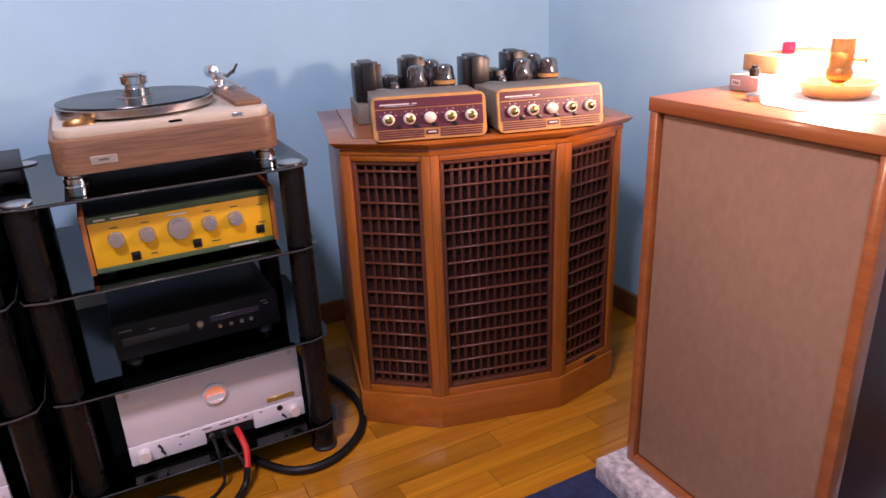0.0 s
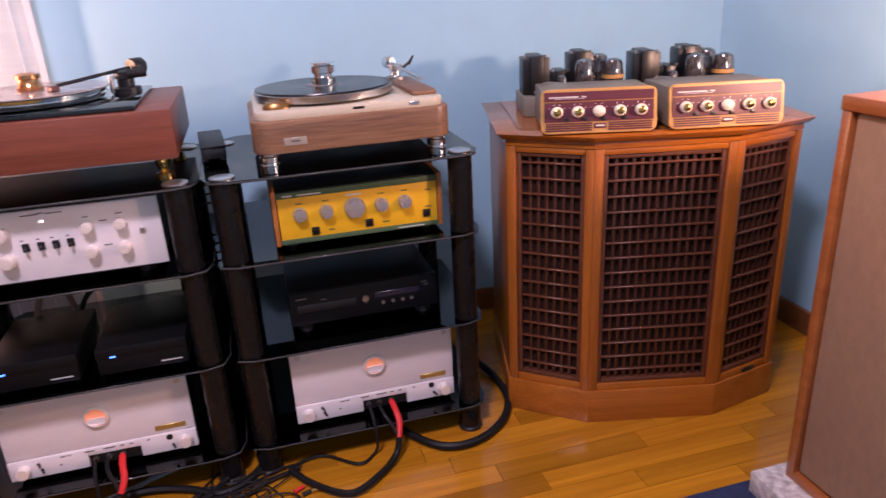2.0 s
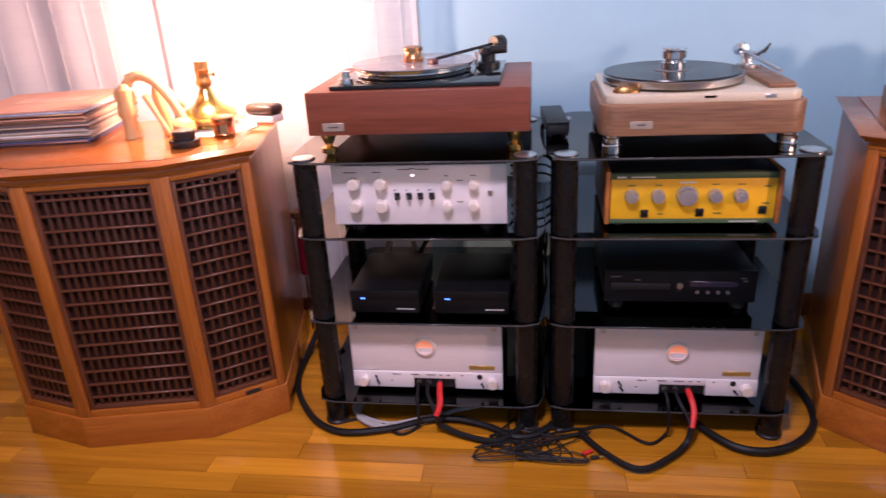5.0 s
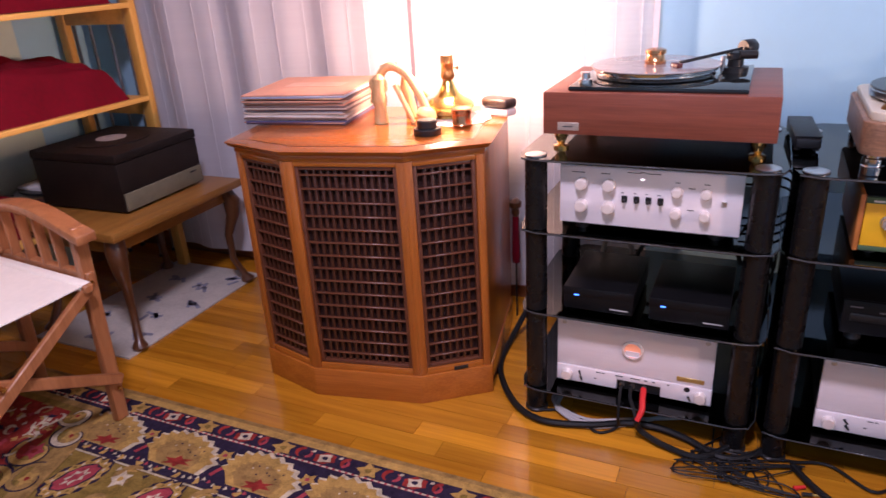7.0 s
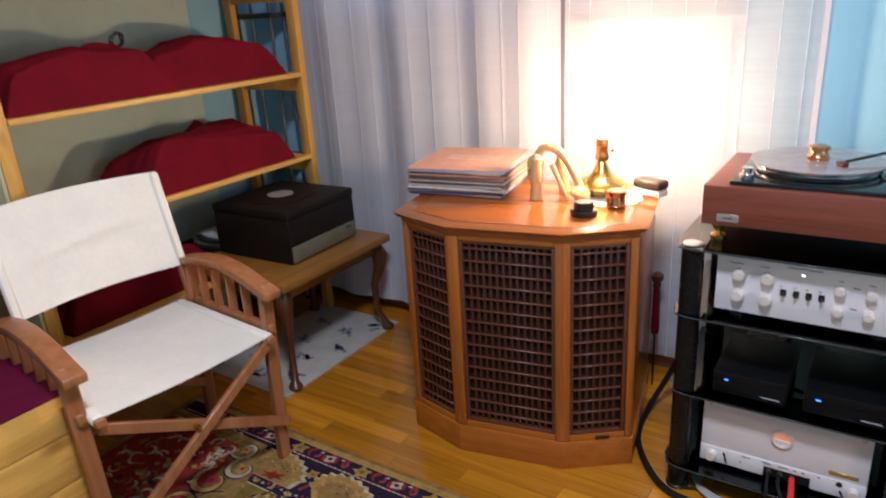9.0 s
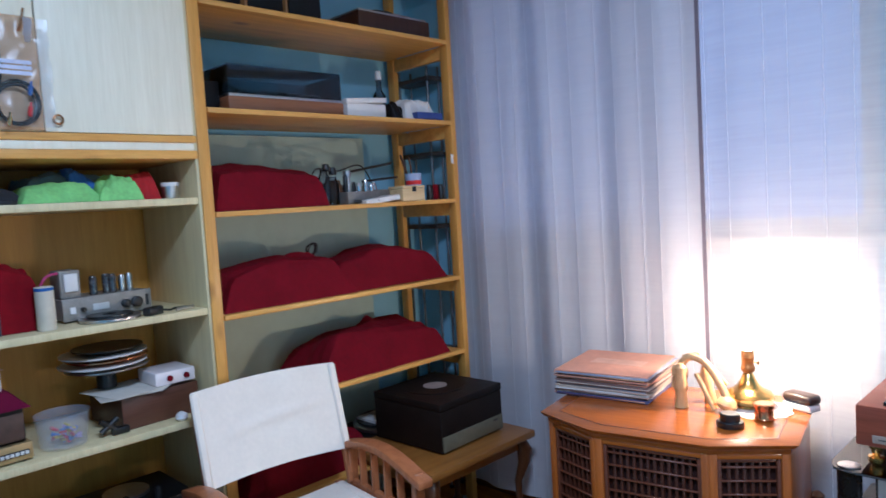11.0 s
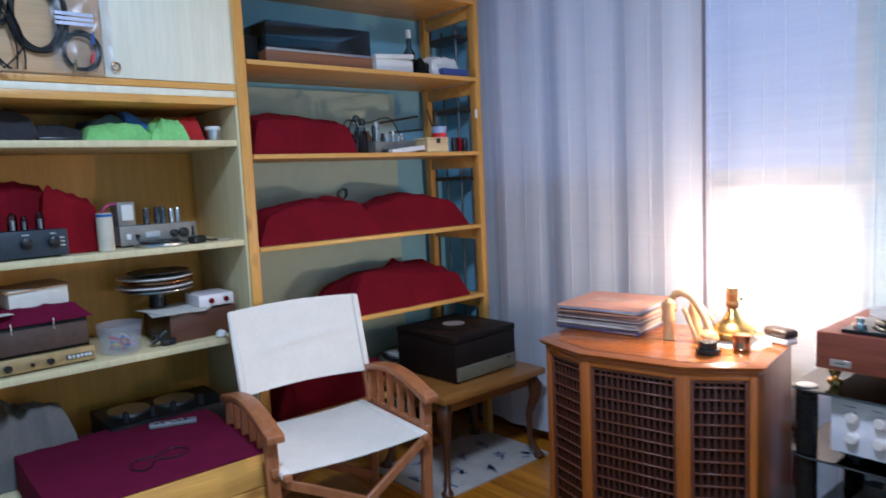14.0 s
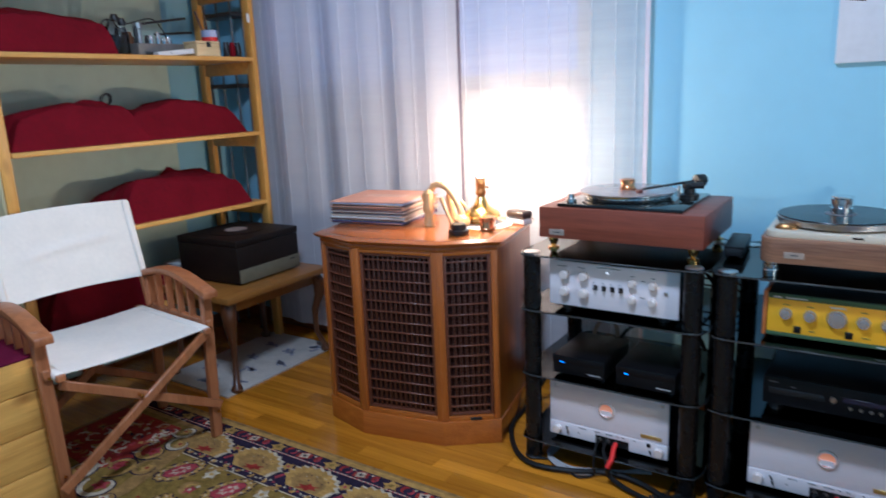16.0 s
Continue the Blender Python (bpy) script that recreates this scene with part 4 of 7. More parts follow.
def control_unit(place):
    u = thing("control_unit", "vintage maroon and gold valve control unit with five ivory knobs", "amplifier", place, "pair of vintage control units")
    tilt = pose(0, 0, 0, -9)
    W = 0.244
    part("case", prism([(0.004, 0.006), (0.004, 0.026), (0.018, 0.098), (0.20, 0.092), (0.20, 0.006)], 0.004, W - 0.004, 0.002, 2, Matrix(((0, 0, 1, 0), (1, 0, 0, 0), (0, 1, 0, 0), (0, 0, 0, 1)))), CASEGREY, u, "warm grey metal case")
    border = prism([(x, y) for x, y in plinth_outline(W / 2, 0.052, 0.016)], -0.004, 0.003, 0.0015, 1, tilt @ pose(W / 2, 0, 0.054) @ FRONT)
    part("border", border, GOLDLINE, u, "gold bordered face")
    part("title_strip", rbox(0.0075, W - 0.0075, -0.0052, -0.004, 0.0780, 0.0990, 0, m=tilt), PANEL, u)
    part("knob_strip", rbox(0.0075, W - 0.0075, -0.0052, -0.004, 0.0300, 0.0755, 0, m=tilt), PANEL, u)
    for i in range(4):
        for x0, x1 in ((0.010, 0.108), (0.142, W - 0.010)):
            part("louvre_line", rbox(x0, x1, -0.0052, -0.004, 0.0085 + i * 0.0052, 0.0115 + i * 0.0052, 0, m=tilt), PANEL, u)
    part("maker_plate", rbox(0.112, 0.138, -0.0056, -0.004, 0.014, 0.025, 0.001, 1, tilt), PANEL, u)
    part("print", rbox(0.116, 0.134, -0.0062, -0.0056, 0.018, 0.0215, 0, m=tilt), PRINT_W, u)
    for x0, x1 in ((0.018, 0.080), (0.086, 0.096)):
        part("print", rbox(x0, x1, -0.006, -0.0052, 0.0855, 0.0885, 0, m=tilt), PRINT_W, u)
    part("print", rbox(0.030, 0.092, -0.006, -0.0052, 0.0826, 0.0834, 0, m=tilt), PRINT_W, u)
    for i in range(5):
        x = 0.034 + i * 0.044
        k = part("knob", lathe([(0.0125, 0.005), (0.0135, 0.008), (0.0125, 0.014), (0.009, 0.016)], 24, tilt @ pose(x, 0, 0.053) @ FRONT), KNOBIV, u, "ivory knob")
        part("knob_cap", lathe([(0.008, 0.016), (0.0085, 0.019), (0.004, 0.021)], 20, tilt @ pose(x, 0, 0.053) @ FRONT), BRASS if i != 2 else KNOBIV, k, "brass cap" if i != 2 else "")
        for a in (-60, -20, 20, 60):
            part("print", rbox(-0.0008, 0.0008, -0.0058, -0.0052, 0.017, 0.0195, 0, m=tilt @ pose(x, 0, 0.053, 0, a, 0)), PRINT_W, u)
    for x in (0.055, 0.093, 0.132, 0.176):
        part("jack", lathe([(0.0052, 0.005), (0.0052, 0.0075), (0.003, 0.008)], 16, tilt @ pose(x, 0, 0.036) @ FRONT), BLACKPL, u)
    return u


control_unit(pose(0.681, 1.425, 0.7215, 0, 0, -18.5) @ Matrix.Diagonal((1, 1, 0.9, 1)))
control_unit(pose(0.936, 1.340, 0.7215, 0, 0, -14.5) @ Matrix.Diagonal((1, 1, 0.9, 1)))


def valve(parent, x, y, z, r, h, label=""):
    v = part("valve", lathe([(r * 0.62, 0), (r * 0.66, h * 0.14), (r * 0.93, h * 0.25), (r, h * 0.38), (r, h * 0.56), (r * 0.9, h * 0.68), (r * 0.86, h * 0.84), (r * 0.72, h * 0.94), (r * 0.4, h * 0.99), (r * 0.05, h)], 24, pose(x, y, z)), TUBEGLASS, parent, label or "smoky glass valve")
    part("valve_base", lathe([(r * 0.72, -0.004), (r * 0.72, h * 0.13)], 20, pose(x, y, z)), BLACKPL, v)
    return v


def valve_amplifier(place):
    a = thing("valve_amplifier", "vintage valve amplifier with black transformers and glass valves", "amplifier", place, "pair of vintage valve amplifiers")
    part("chassis", rbox(0, 0.27, -0.075, 0.075, 0, 0.052, 0.003), CASEGREY, a)
    for x, w, y, d, h in ((0.004, 0.066, 0.0, 0.07, 0.098), (0.125, 0.062, 0.035, 0.06, 0.100), (0.078, 0.05, 0.02, 0.05, 0.055)):
        t = part("transformer", rbox(x, x + w, y - d / 2, y + d / 2, 0.052, 0.052 + h, 0.003), TRAFO, a, "black transformer")
        part("lamination", rbox(x + w * 0.25, x + w * 0.75, y - d / 2 - 0.012, y + d / 2 + 0.012, 0.056, 0.052 + h * 1.06, 0.002), TRAFO, t)
        for sx in (0.1, 0.9):
            part("bolt", lathe([(0.004, 0), (0.004, 0.006)], 8, pose(x + w * sx, y - d / 2 + 0.008, 0.052 + h)), STEEL, t)
    valve(a, 0.155, -0.035, 0.052, 0.026, 0.090)
    valve(a, 0.203, 0.02, 0.052, 0.026, 0.096)
    v = valve(a, 0.225, -0.035, 0.052, 0.026, 0.088)
    part("valve_label", lathe([(0.0266, 0.088), (0.0266, 0.098)], 24, pose(0.225, -0.035, 0), close=False), GOLDLINE, v, "orange maker's band")
    valve(a, 0.098, -0.045, 0.052, 0.014, 0.050)
    part("can", lathe([(0.013, 0.052), (0.013, 0.082), (0.011, 0.084)], 20, pose(0.07, -0.05, 0)), TRAFO, a)
    part("cable_loop", sweep([(0.03, -0.055, 0.06), (0.05, -0.066, 0.085), (0.09, -0.07, 0.082), (0.12, -0.066, 0.06)], 0.004, 6), STEEL, a)
    return a


valve_amplifier(pose(0.748, 1.712, 0.7215, 0, 0, -14) @ Matrix.Diagonal((1, 1, 0.90, 1)))
valve_amplifier(pose(1.005, 1.635, 0.7215, 0, 0, -14) @ Matrix.Diagonal((1, 1, 0.90, 1)))


# ---- lamps ----
GLOW = material("lit_bulb_glass", (1.0, 0.95, 0.88), 0.4, emit=(1.0, 0.86, 0.68, 30.0))
DOILY = material("white_lace_cotton", (0.84, 0.80, 0.74), 0.9, vary=0.12, scale=60, bump=0.6, bump_scale=300)


def socket(parent, z, m):
    s = part("socket", lathe([(0.010, z), (0.018, z + 0.006), (0.0205, z + 0.016), (0.018, z + 0.022), (0.017, z + 0.024), (0.0178, z + 0.046), (0.019, z + 0.048), (0.0178, z + 0.051), (0.017, z + 0.070)], 28, m), DARKBRASS, parent, "old brass bulb socket, backlit shade in its colour")
    part("switch_key", join(rod((0.017, 0, z + 0.036), (0.034, 0, z + 0.036), 0.0022, 8), rbox(0.033, 0.036, -0.006, 0.006, z + 0.031, z + 0.041, 0.001, 1)), DARKBRASS, s, m=m)
    b = part("bulb", lathe([(0.013, z + 0.068), (0.014, z + 0.078), (0.024, z + 0.092), (0.030, z + 0.108), (0.027, z + 0.124), (0.016, z + 0.135), (0.002, z + 0.138)], 28, m), GLOW, parent, "lit frosted bulb")
    b.visible_shadow = False
    return s


lamp = thing("table_lamp", "brass table lamp with a bare lit bulb and no shade", "lamp", pose(LAMP_L[0], LAMP_L[1], 0.7235))
part("base", lathe([(0.048, 0), (0.052, 0.003), (0.050, 0.008), (0.060, 0.016), (0.069, 0.026), (0.070, 0.034), (0.062, 0.043), (0.044, 0.052), (0.030, 0.064), (0.021, 0.080), (0.015, 0.096), (0.012, 0.100)], 40), BRASS, lamp, "round bellied brass base")
socket(lamp, 0.098, pose(0, 0, 0, 0, 0, -15))
lamp = thing("table_lamp", "table lamp with old brass socket in a wooden bowl", "lamp", pose(LAMP_R[0], LAMP_R[1], 0.8345))
part("bowl", lathe([(0.044, 0), (0.050, 0.004), (0.058, 0.020), (0.059, 0.024), (0.055, 0.024), (0.048, 0.010), (0.002, 0.008)], 40), wood("orange_turned_wood", (0.55, 0.24, 0.05), (0.38, 0.14, 0.03), 0, 0.3, 0.2), lamp, "turned orange wood bowl")
part("collar", lathe([(0.024, 0.009), (0.024, 0.015), (0.010, 0.018), (0.009, 0.026)], 24), BRASS, lamp)
socket(lamp, 0.022, pose(0, 0, 0, 0, 0, -50))


def doily(x, y, z, r):
    n = 96
    outer = [(r * (1 + 0.035 * math.sin(12 * a)) * math.cos(a), r * (1 + 0.035 * math.sin(12 * a)) * math.sin(a)) for a in [2 * math.pi * i / n for i in range(n)]]
    d = thing("doily", "white crocheted lace doily under the lamp", "doily", pose(x, y, z), "white lace doilies")
    part("cloth", prism(outer, 0.0004, 0.0016), DOILY, d)
    eye = mesh_of("eyelet", lathe([(0.0032, 0.0016), (0.0032, 0.0021)], 8), EYELET)
    for ring, k in ((0.88, 36), (0.74, 24)):
        for i in range(k):
            a = 2 * math.pi * i / k
            piece("eyelet", eye, d, pose(ring * r * math.cos(a), ring * r * math.sin(a), 0))
    return d


EYELET = material("shadowed_eyelet", (0.22, 0.12, 0.07), 0.9)
doily(LAMP_R[0] - 0.03, LAMP_R[1] - 0.02, 0.8320, 0.115)
doily(LAMP_L[0] + 0.03, LAMP_L[1] - 0.02, 0.7212, 0.095)

# ---- small things on the tall loudspeaker ----
CARD = material("tan_cardboard", (0.55, 0.33, 0.16), 0.8, vary=0.08)
GREYCARD = material("grey_pink_carton", (0.45, 0.32, 0.28), 0.6, vary=0.08)
WHITEPL = material("white_plastic", (0.78, 0.76, 0.74), 0.35, vary=0.03)
c1 = thing("carton", "flat grey carton with a printed white label", "box", pose(1.215, 0.935, 0.8325, 0, 0, -8))
part("body", rbox(-0.02, 0.17, -0.035, 0.035, 0, 0.026, 0.0015), GREYCARD, c1)
part("sticker", rbox(-0.0208, -0.0202, 0.008, 0.028, 0.008, 0.018, 0), WHITEPL, c1, "white printed sticker")
for i in range(6):
    part("print", rbox(-0.0214, -0.0208, 0.010 + i * 0.0028, 0.0112 + i * 0.0028, 0.010, 0.016, 0), PRINT, c1)
single("carton", rbox(-0.07, 0.09, -0.045, 0.035, 0, 0.030, 0.0015, m=pose(1.32, 0.95, 0.8590, 0, 0, -6)), CARD, "small tan cardboard carton on the grey one", "box")
single("toy_house", prism([(-0.012, 0), (0.012, 0), (0.012, 0.009), (0, 0.020), (-0.012, 0.009)], -0.010, 0.010, 0.001, 1, pose(1.30, 0.935, 0.8895, 90, 0, 40)), MAROON, "tiny dark red house-shaped ornament", "ornament")
single("ink_bottle", lathe([(0.008, 0), (0.009, 0.003), (0.009, 0.012), (0.006, 0.014), (0.006, 0.018)], 20, pose(1.205, 0.925, 0.8590)), BLACKPL, "tiny black bottle on the carton", "bottle")
single("metal_tin", lathe([(0.022, 0), (0.022, 0.012), (0.019, 0.014), (0.002, 0.014)], 32, pose(1.145, 0.8620, 0.8285)), STEEL, "small round metal tin on the doily", "tin")

# ---- things on the other corner speaker ----
RECCOL = [(0.62, 0.30, 0.20), (0.10, 0.09, 0.20), (0.70, 0.62, 0.55), (0.50, 0.40, 0.33), (0.75, 0.73, 0.70), (0.16, 0.10, 0.09), (0.66, 0.42, 0.22), (0.30, 0.34, 0.45)]
RECMAT = [material("record_sleeve_card", c, 0.6, vary=0.1, scale=6) for c in RECCOL]
rr = random.Random(4)
z = 0.7220
for i in range(20):
    hgt = rr.choice((0.0034, 0.0042, 0.0050))
    top = i == 19
    m = pose(-1.318 + rr.uniform(-0.008, 0.008), 1.70 + rr.uniform(-0.008, 0.008), z, 0, 0, 9 + rr.uniform(-2.5, 2.5))
    lp = single("record_sleeve", rbox(-0.156, 0.156, -0.156, 0.156, 0, hgt, 0.0008, 1, None), RECMAT[0] if top else rr.choice(RECMAT), "worn cardboard record sleeve in the stack", "record", m, "stack of records")
    z += hgt + 0.0002
single("print_sheet", rbox(-0.09, 0.09, -0.05, 0.02, 0, 0.0004, 0, m=pose(-1.318, 1.72, z + 0.0002, 0, 0, 9)), material("faded_print", (0.66, 0.38, 0.28), 0.6), "faded lettering block on the top record sleeve", "print")
ROSEW = wood("light_figure_wood", (0.66, 0.42, 0.20), (0.52, 0.30, 0.12), 2, 0.4)
FIG = pose(-1.03, 1.655, 0.722, 0, 0, 20)
limbs = [
    lathe([(0.020, 0), (0.019, 0.006), (0.016, 0.045), (0.020, 0.056), (0.021, 0.066), (0.015, 0.095), (0.018, 0.120), (0.008, 0.132)], 20, pose(-0.035, -0.03, 0)),
    lathe([(0.018, 0), (0.014, 0.05), (0.018, 0.09), (0.006, 0.12)], 20, pose(0.045, 0.03, 0, 0, -8)),
    sweep([(-0.055, 0, 0.05), (-0.045, 0, 0.10), (-0.015, 0, 0.145), (0.03, -0.005, 0.135), (0.07, -0.02, 0.08), (0.095, -0.04, 0.03)], 0.012, 12),
    lathe([(0.010, 0), (0.026, 0.008), (0.030, 0.020), (0.022, 0.034), (0.008, 0.040)], 24, pose(0.088, -0.045, 0.002, 0, 15, 0)),
    lathe([(0.012, -0.02), (0.026, -0.008), (0.026, 0.012), (0.012, 0.024)], 24, pose(-0.040, -0.012, 0.100) @ pose(0, 0, 0, 70, 0, 60)),
    rod((-0.03, 0, 0.142), (0.02, 0, 0.150), 0.010, 12),
    rod((0.0, 0.02, 0.148), (0.050, 0.032, 0.105), 0.011, 12, 0.008), rod((0.050, 0.032, 0.105), (0.090, 0.042, 0.055), 0.009, 12, 0.006),
    rod((0.01, -0.02, 0.10), (0.035, -0.040, 0.050), 0.009, 12, 0.007), rod((0.035, -0.040, 0.050), (0.058, -0.058, 0.004), 0.0075, 12, 0.006),
]
single("wooden_figure", join(*limbs), ROSEW, "jointed pale wooden artist's figure bent over on the loudspeaker", "figure", FIG)
pk = thing("record_puck", "flat black two-step record puck", "record weight", pose(-0.868, 1.522, 0.7220))
part("lower_disc", lathe([(0.035, 0), (0.036, 0.003), (0.036, 0.014), (0.034, 0.016)], 32), BLACKPL, pk)
part("upper_disc", lathe([(0.026, 0.016), (0.026, 0.034), (0.023, 0.037), (0.002, 0.037)], 32), BLACKPL, pk)
single("record_weight", lathe([(0.026, 0), (0.027, 0.003), (0.025, 0.006), (0.025, 0.030), (0.028, 0.032), (0.028, 0.042), (0.024, 0.045), (0.002, 0.043)], 36, pose(-0.815, 1.625, 0.7242)), COPPER, "polished copper record weight", "record weight")
br = thing("record_brush", "dark rounded record brush on a white base", "brush", pose(-0.765, 1.775, 0.7220, 0, 0, -20))
part("base", rbox(-0.045, 0.045, -0.022, 0.022, 0, 0.020, 0.004), WHITEPL, br)
part("back", rbox(-0.048, 0.048, -0.026, 0.026, 0.020, 0.048, 0.012, 4), material("dark_walnut_back", (0.05, 0.03, 0.025), 0.35), br)
for dx, dy in ((0.07, -0.045), (0.05, -0.065)):
    single("glass_stopper", lathe([(0.010, 0), (0.010, 0.010), (0.014, 0.014), (0.012, 0.026), (0.003, 0.030)], 18, pose(LAMP_L[0] + dx, LAMP_L[1] + dy, 0.7245)), CHROME, "tiny shiny stopper on the doily", "stopper", group="tiny stoppers")


# ---- canvas director's chair ----
ch = thing("directors_chair", "folding wooden director's chair with white canvas seat and back", "chair", pose(-1.838, 0.780, 0.012, 0, 0, -6))
# the seat faces east: x forward, y across
SEAT_Z = 0.43
bm = bmesh.new()
g = [[bm.verts.new((-0.215 + 0.46 * i / 10, -0.245 + 0.475 * j / 10, SEAT_Z - 0.009 * math.sin(math.pi * j / 10) - 0.004 * math.sin(math.pi * i / 10))) for j in range(11)] for i in range(11)]
for i in range(10):
    for j in range(10):
        bm.faces.new((g[i][j], g[i + 1][j], g[i + 1][j + 1], g[i][j + 1]))
shell(bm, 0.003)
st = part("seat", bm, CANVAS, ch, "taut white canvas seat")
for j, y in ((0, -0.248), (1, 0.232)):
    part("seat_rail", bar((-0.225, y, SEAT_Z - 0.008), (0.255, y, SEAT_Z - 0.012), 0.026, 0.022), CHAIRWOOD, ch)
    part("seat_sleeve", rbox(-0.215, 0.245, y - 0.016, y + 0.016, SEAT_Z - 0.022, SEAT_Z + 0.004, 0.010, 3), CANVAS, st)
bm = bmesh.new()
g = []
for i in range(31):
    u = i / 30
    row = []
    for j in range(25):
        v = j / 24
        crease = 0.010 * math.exp(-((v - 0.52 - 0.16 * (u - 0.5)) / 0.05) ** 2) * max(0, math.sin(math.pi * (u - 0.12) / 0.8)) if 0.12 < u < 0.92 else 0
        row.append(bm.verts.new((-0.165 + crease - 0.075 * v - 0.030 * math.sin(math.pi * u) * (0.8 + 0.2 * v), -0.236 + 0.490 * u, 0.556 + 0.285 * v + 0.006 * math.sin(math.pi * u))))
    g.append(row)
for i in range(30):
    for j in range(24):
        bm.faces.new((g[i][j], g[i + 1][j], g[i + 1][j + 1], g[i][j + 1]))
shell(bm, 0.004)
bk = part("backrest", bm, CANVAS, ch, "white canvas backrest with a crease")
for y in (-0.229, 0.246):
    part("back_sleeve", bar((-0.166, y, 0.557), (-0.240, y, 0.840), 0.026, 0.014, 0.006), CANVAS, bk)
    part("back_post", bar((-0.158, y, 0.44), (-0.246, y, 0.795), 0.020, 0.020, 0.004), CHAIRWOOD, ch)
for sy, y in ((-1, -0.275), (1, 0.262)):
    part("front_leg", bar((0.195, y - 0.01 * sy, 0.0), (0.205, y + 0.005 * sy, 0.565), 0.038, 0.024, 0.004, (1, 0, 0)), CHAIRWOOD, ch)
    part("rear_leg", bar((-0.20, y, 0.0), (-0.165, y, 0.555), 0.036, 0.024, 0.004, (1, 0, 0)), CHAIRWOOD, ch)
    bm = bmesh.new()
    pts = []
    for k in range(9):
        u = k / 8
        pts.append((-0.20 + 0.45 * u, 0.572 + 0.036 * math.sin(math.pi * min(1, u * 1.05)) - 0.020 * u ** 3))
    outl = [(x, zz) for x, zz in pts] + [(x, zz - 0.024) for x, zz in reversed(pts)]
    arm = part("armrest", prism(outl, -0.027, 0.027, 0.004, 2, pose(0, y, 0, 90, 0, 0)), CHAIRWOOD, ch, "curved wooden armrest")
    for k in range(4):
        x = -0.10 + k * 0.072
        part("arm_slat", bar((x, y, SEAT_Z + 0.008), (x, y, 0.585), 0.026, 0.009, 0.002, (1, 0, 0)), CHAIRWOOD, ch)
    part("arm_rail", bar((-0.19, y, SEAT_Z), (0.225, y, SEAT_Z), 0.022, 0.030, 0.003), CHAIRWOOD, ch)
    for x, zz in ((0.222, 0.42), (0.214, 0.10)):
        part("bolt", rod((x, y - 0.004 * sy, zz), (x + 0.006, y - 0.004 * sy, zz), 0.005, 8), BRASS, ch)
for x in (0.215, -0.19):
    part("cross_brace", bar((x + 0.022, 0.235, SEAT_Z - 0.02), (x + 0.022, -0.29, 0.065), 0.030, 0.016, 0.003, (1, 0, 0)), CHAIRWOOD, ch)
    part("cross_brace", bar((x + 0.004, -0.245, SEAT_Z - 0.04), (x + 0.004, 0.27, 0.125), 0.030, 0.016, 0.003, (1, 0, 0)), CHAIRWOOD, ch)
    part("pivot_bolt", rod((x, -0.02, 0.275), (x + 0.036, -0.02, 0.275), 0.006, 10), BRASS, ch)

# ---- the chest's cloth carries a remote and a loop of string ----
rc = thing("remote_control", "slim grey remote control lying on the plum cloth", "remote control", pose(-2.165, 0.374, 0.4905, 0, 0, -21))
part("body", rbox(-0.018, 0.018, -0.075, 0.075, 0, 0.014, 0.004, 3), material("grey_plastic", (0.20, 0.20, 0.21), 0.4), rc)
for i in range(6):
    for k in range(3):
        part("button", rbox(-0.0125 + k * 0.009, -0.0065 + k * 0.009, -0.055 + i * 0.018, -0.046 + i * 0.018, 0.014, 0.0158, 0.001, 1), BLACKPL if (i + k) % 4 else PRINT_W, rc)
single("cord", sweep([(-1.87, 0.155, 0.493), (-1.93, 0.18, 0.493), (-1.92, 0.24, 0.493), (-1.95, 0.29, 0.493), (-1.91, 0.33, 0.493), (-1.87, 0.29, 0.493), (-1.89, 0.23, 0.493), (-1.84, 0.19, 0.493)], 0.002, 6, True), BLACKPL, "thin black cord loop on the plum cloth", "cord")

# ---- old record player on the side table ----
rp = thing("record_player", "old dark brown portable record player box with an olive front strip", "record player", pose(-2.13, 1.625, 0.4245, 0, 0, 2))
BROWNBOX = material("dark_brown_leatherette", (0.014, 0.008, 0.006), 0.55, spec=0.25, vary=0.2, scale=20, bump=0.3, bump_scale=300)
part("case", rbox(-0.185, 0.19, -0.185, 0.185, 0.004, 0.165, 0.004), BROWNBOX, rp)
part("lid", rbox(-0.187, 0.192, -0.187, 0.187, 0.166, 0.196, 0.005), BROWNBOX, rp)
part("front_strip", rbox(0.188, 0.196, -0.180, 0.180, 0.008, 0.066, 0.002), material("olive_metal_strip", (0.17, 0.15, 0.095), 0.45, vary=0.1), rp, "olive speaker strip")
part("handle_slot", rbox(0.194, 0.198, 0.12, 0.15, 0.05, 0.056, 0.001, 1), BLACKPL, rp)
rl = part("vinyl_record", lathe([(0.125, 0.196), (0.125, 0.1995), (0.05, 0.2005), (0.002, 0.2005)], 48, pose(-0.01, 0.0, 0)), BROWNBOX, rp)
part("record_label", lathe([(0.05, 0.2006), (0.05, 0.2014), (0.002, 0.2014)], 36, pose(-0.01, 0.0, 0)), material("pale_record_label", (0.42, 0.34, 0.30), 0.4, vary=0.2, scale=40), rl, "pale record label")
for x in (-0.15, 0.15):
    for y in (-0.15, 0.15):
        part("foot", lathe([(0.01, -0.001), (0.01, 0.005)], 10, pose(x, y, -0.003)), BLACKPL, rp)
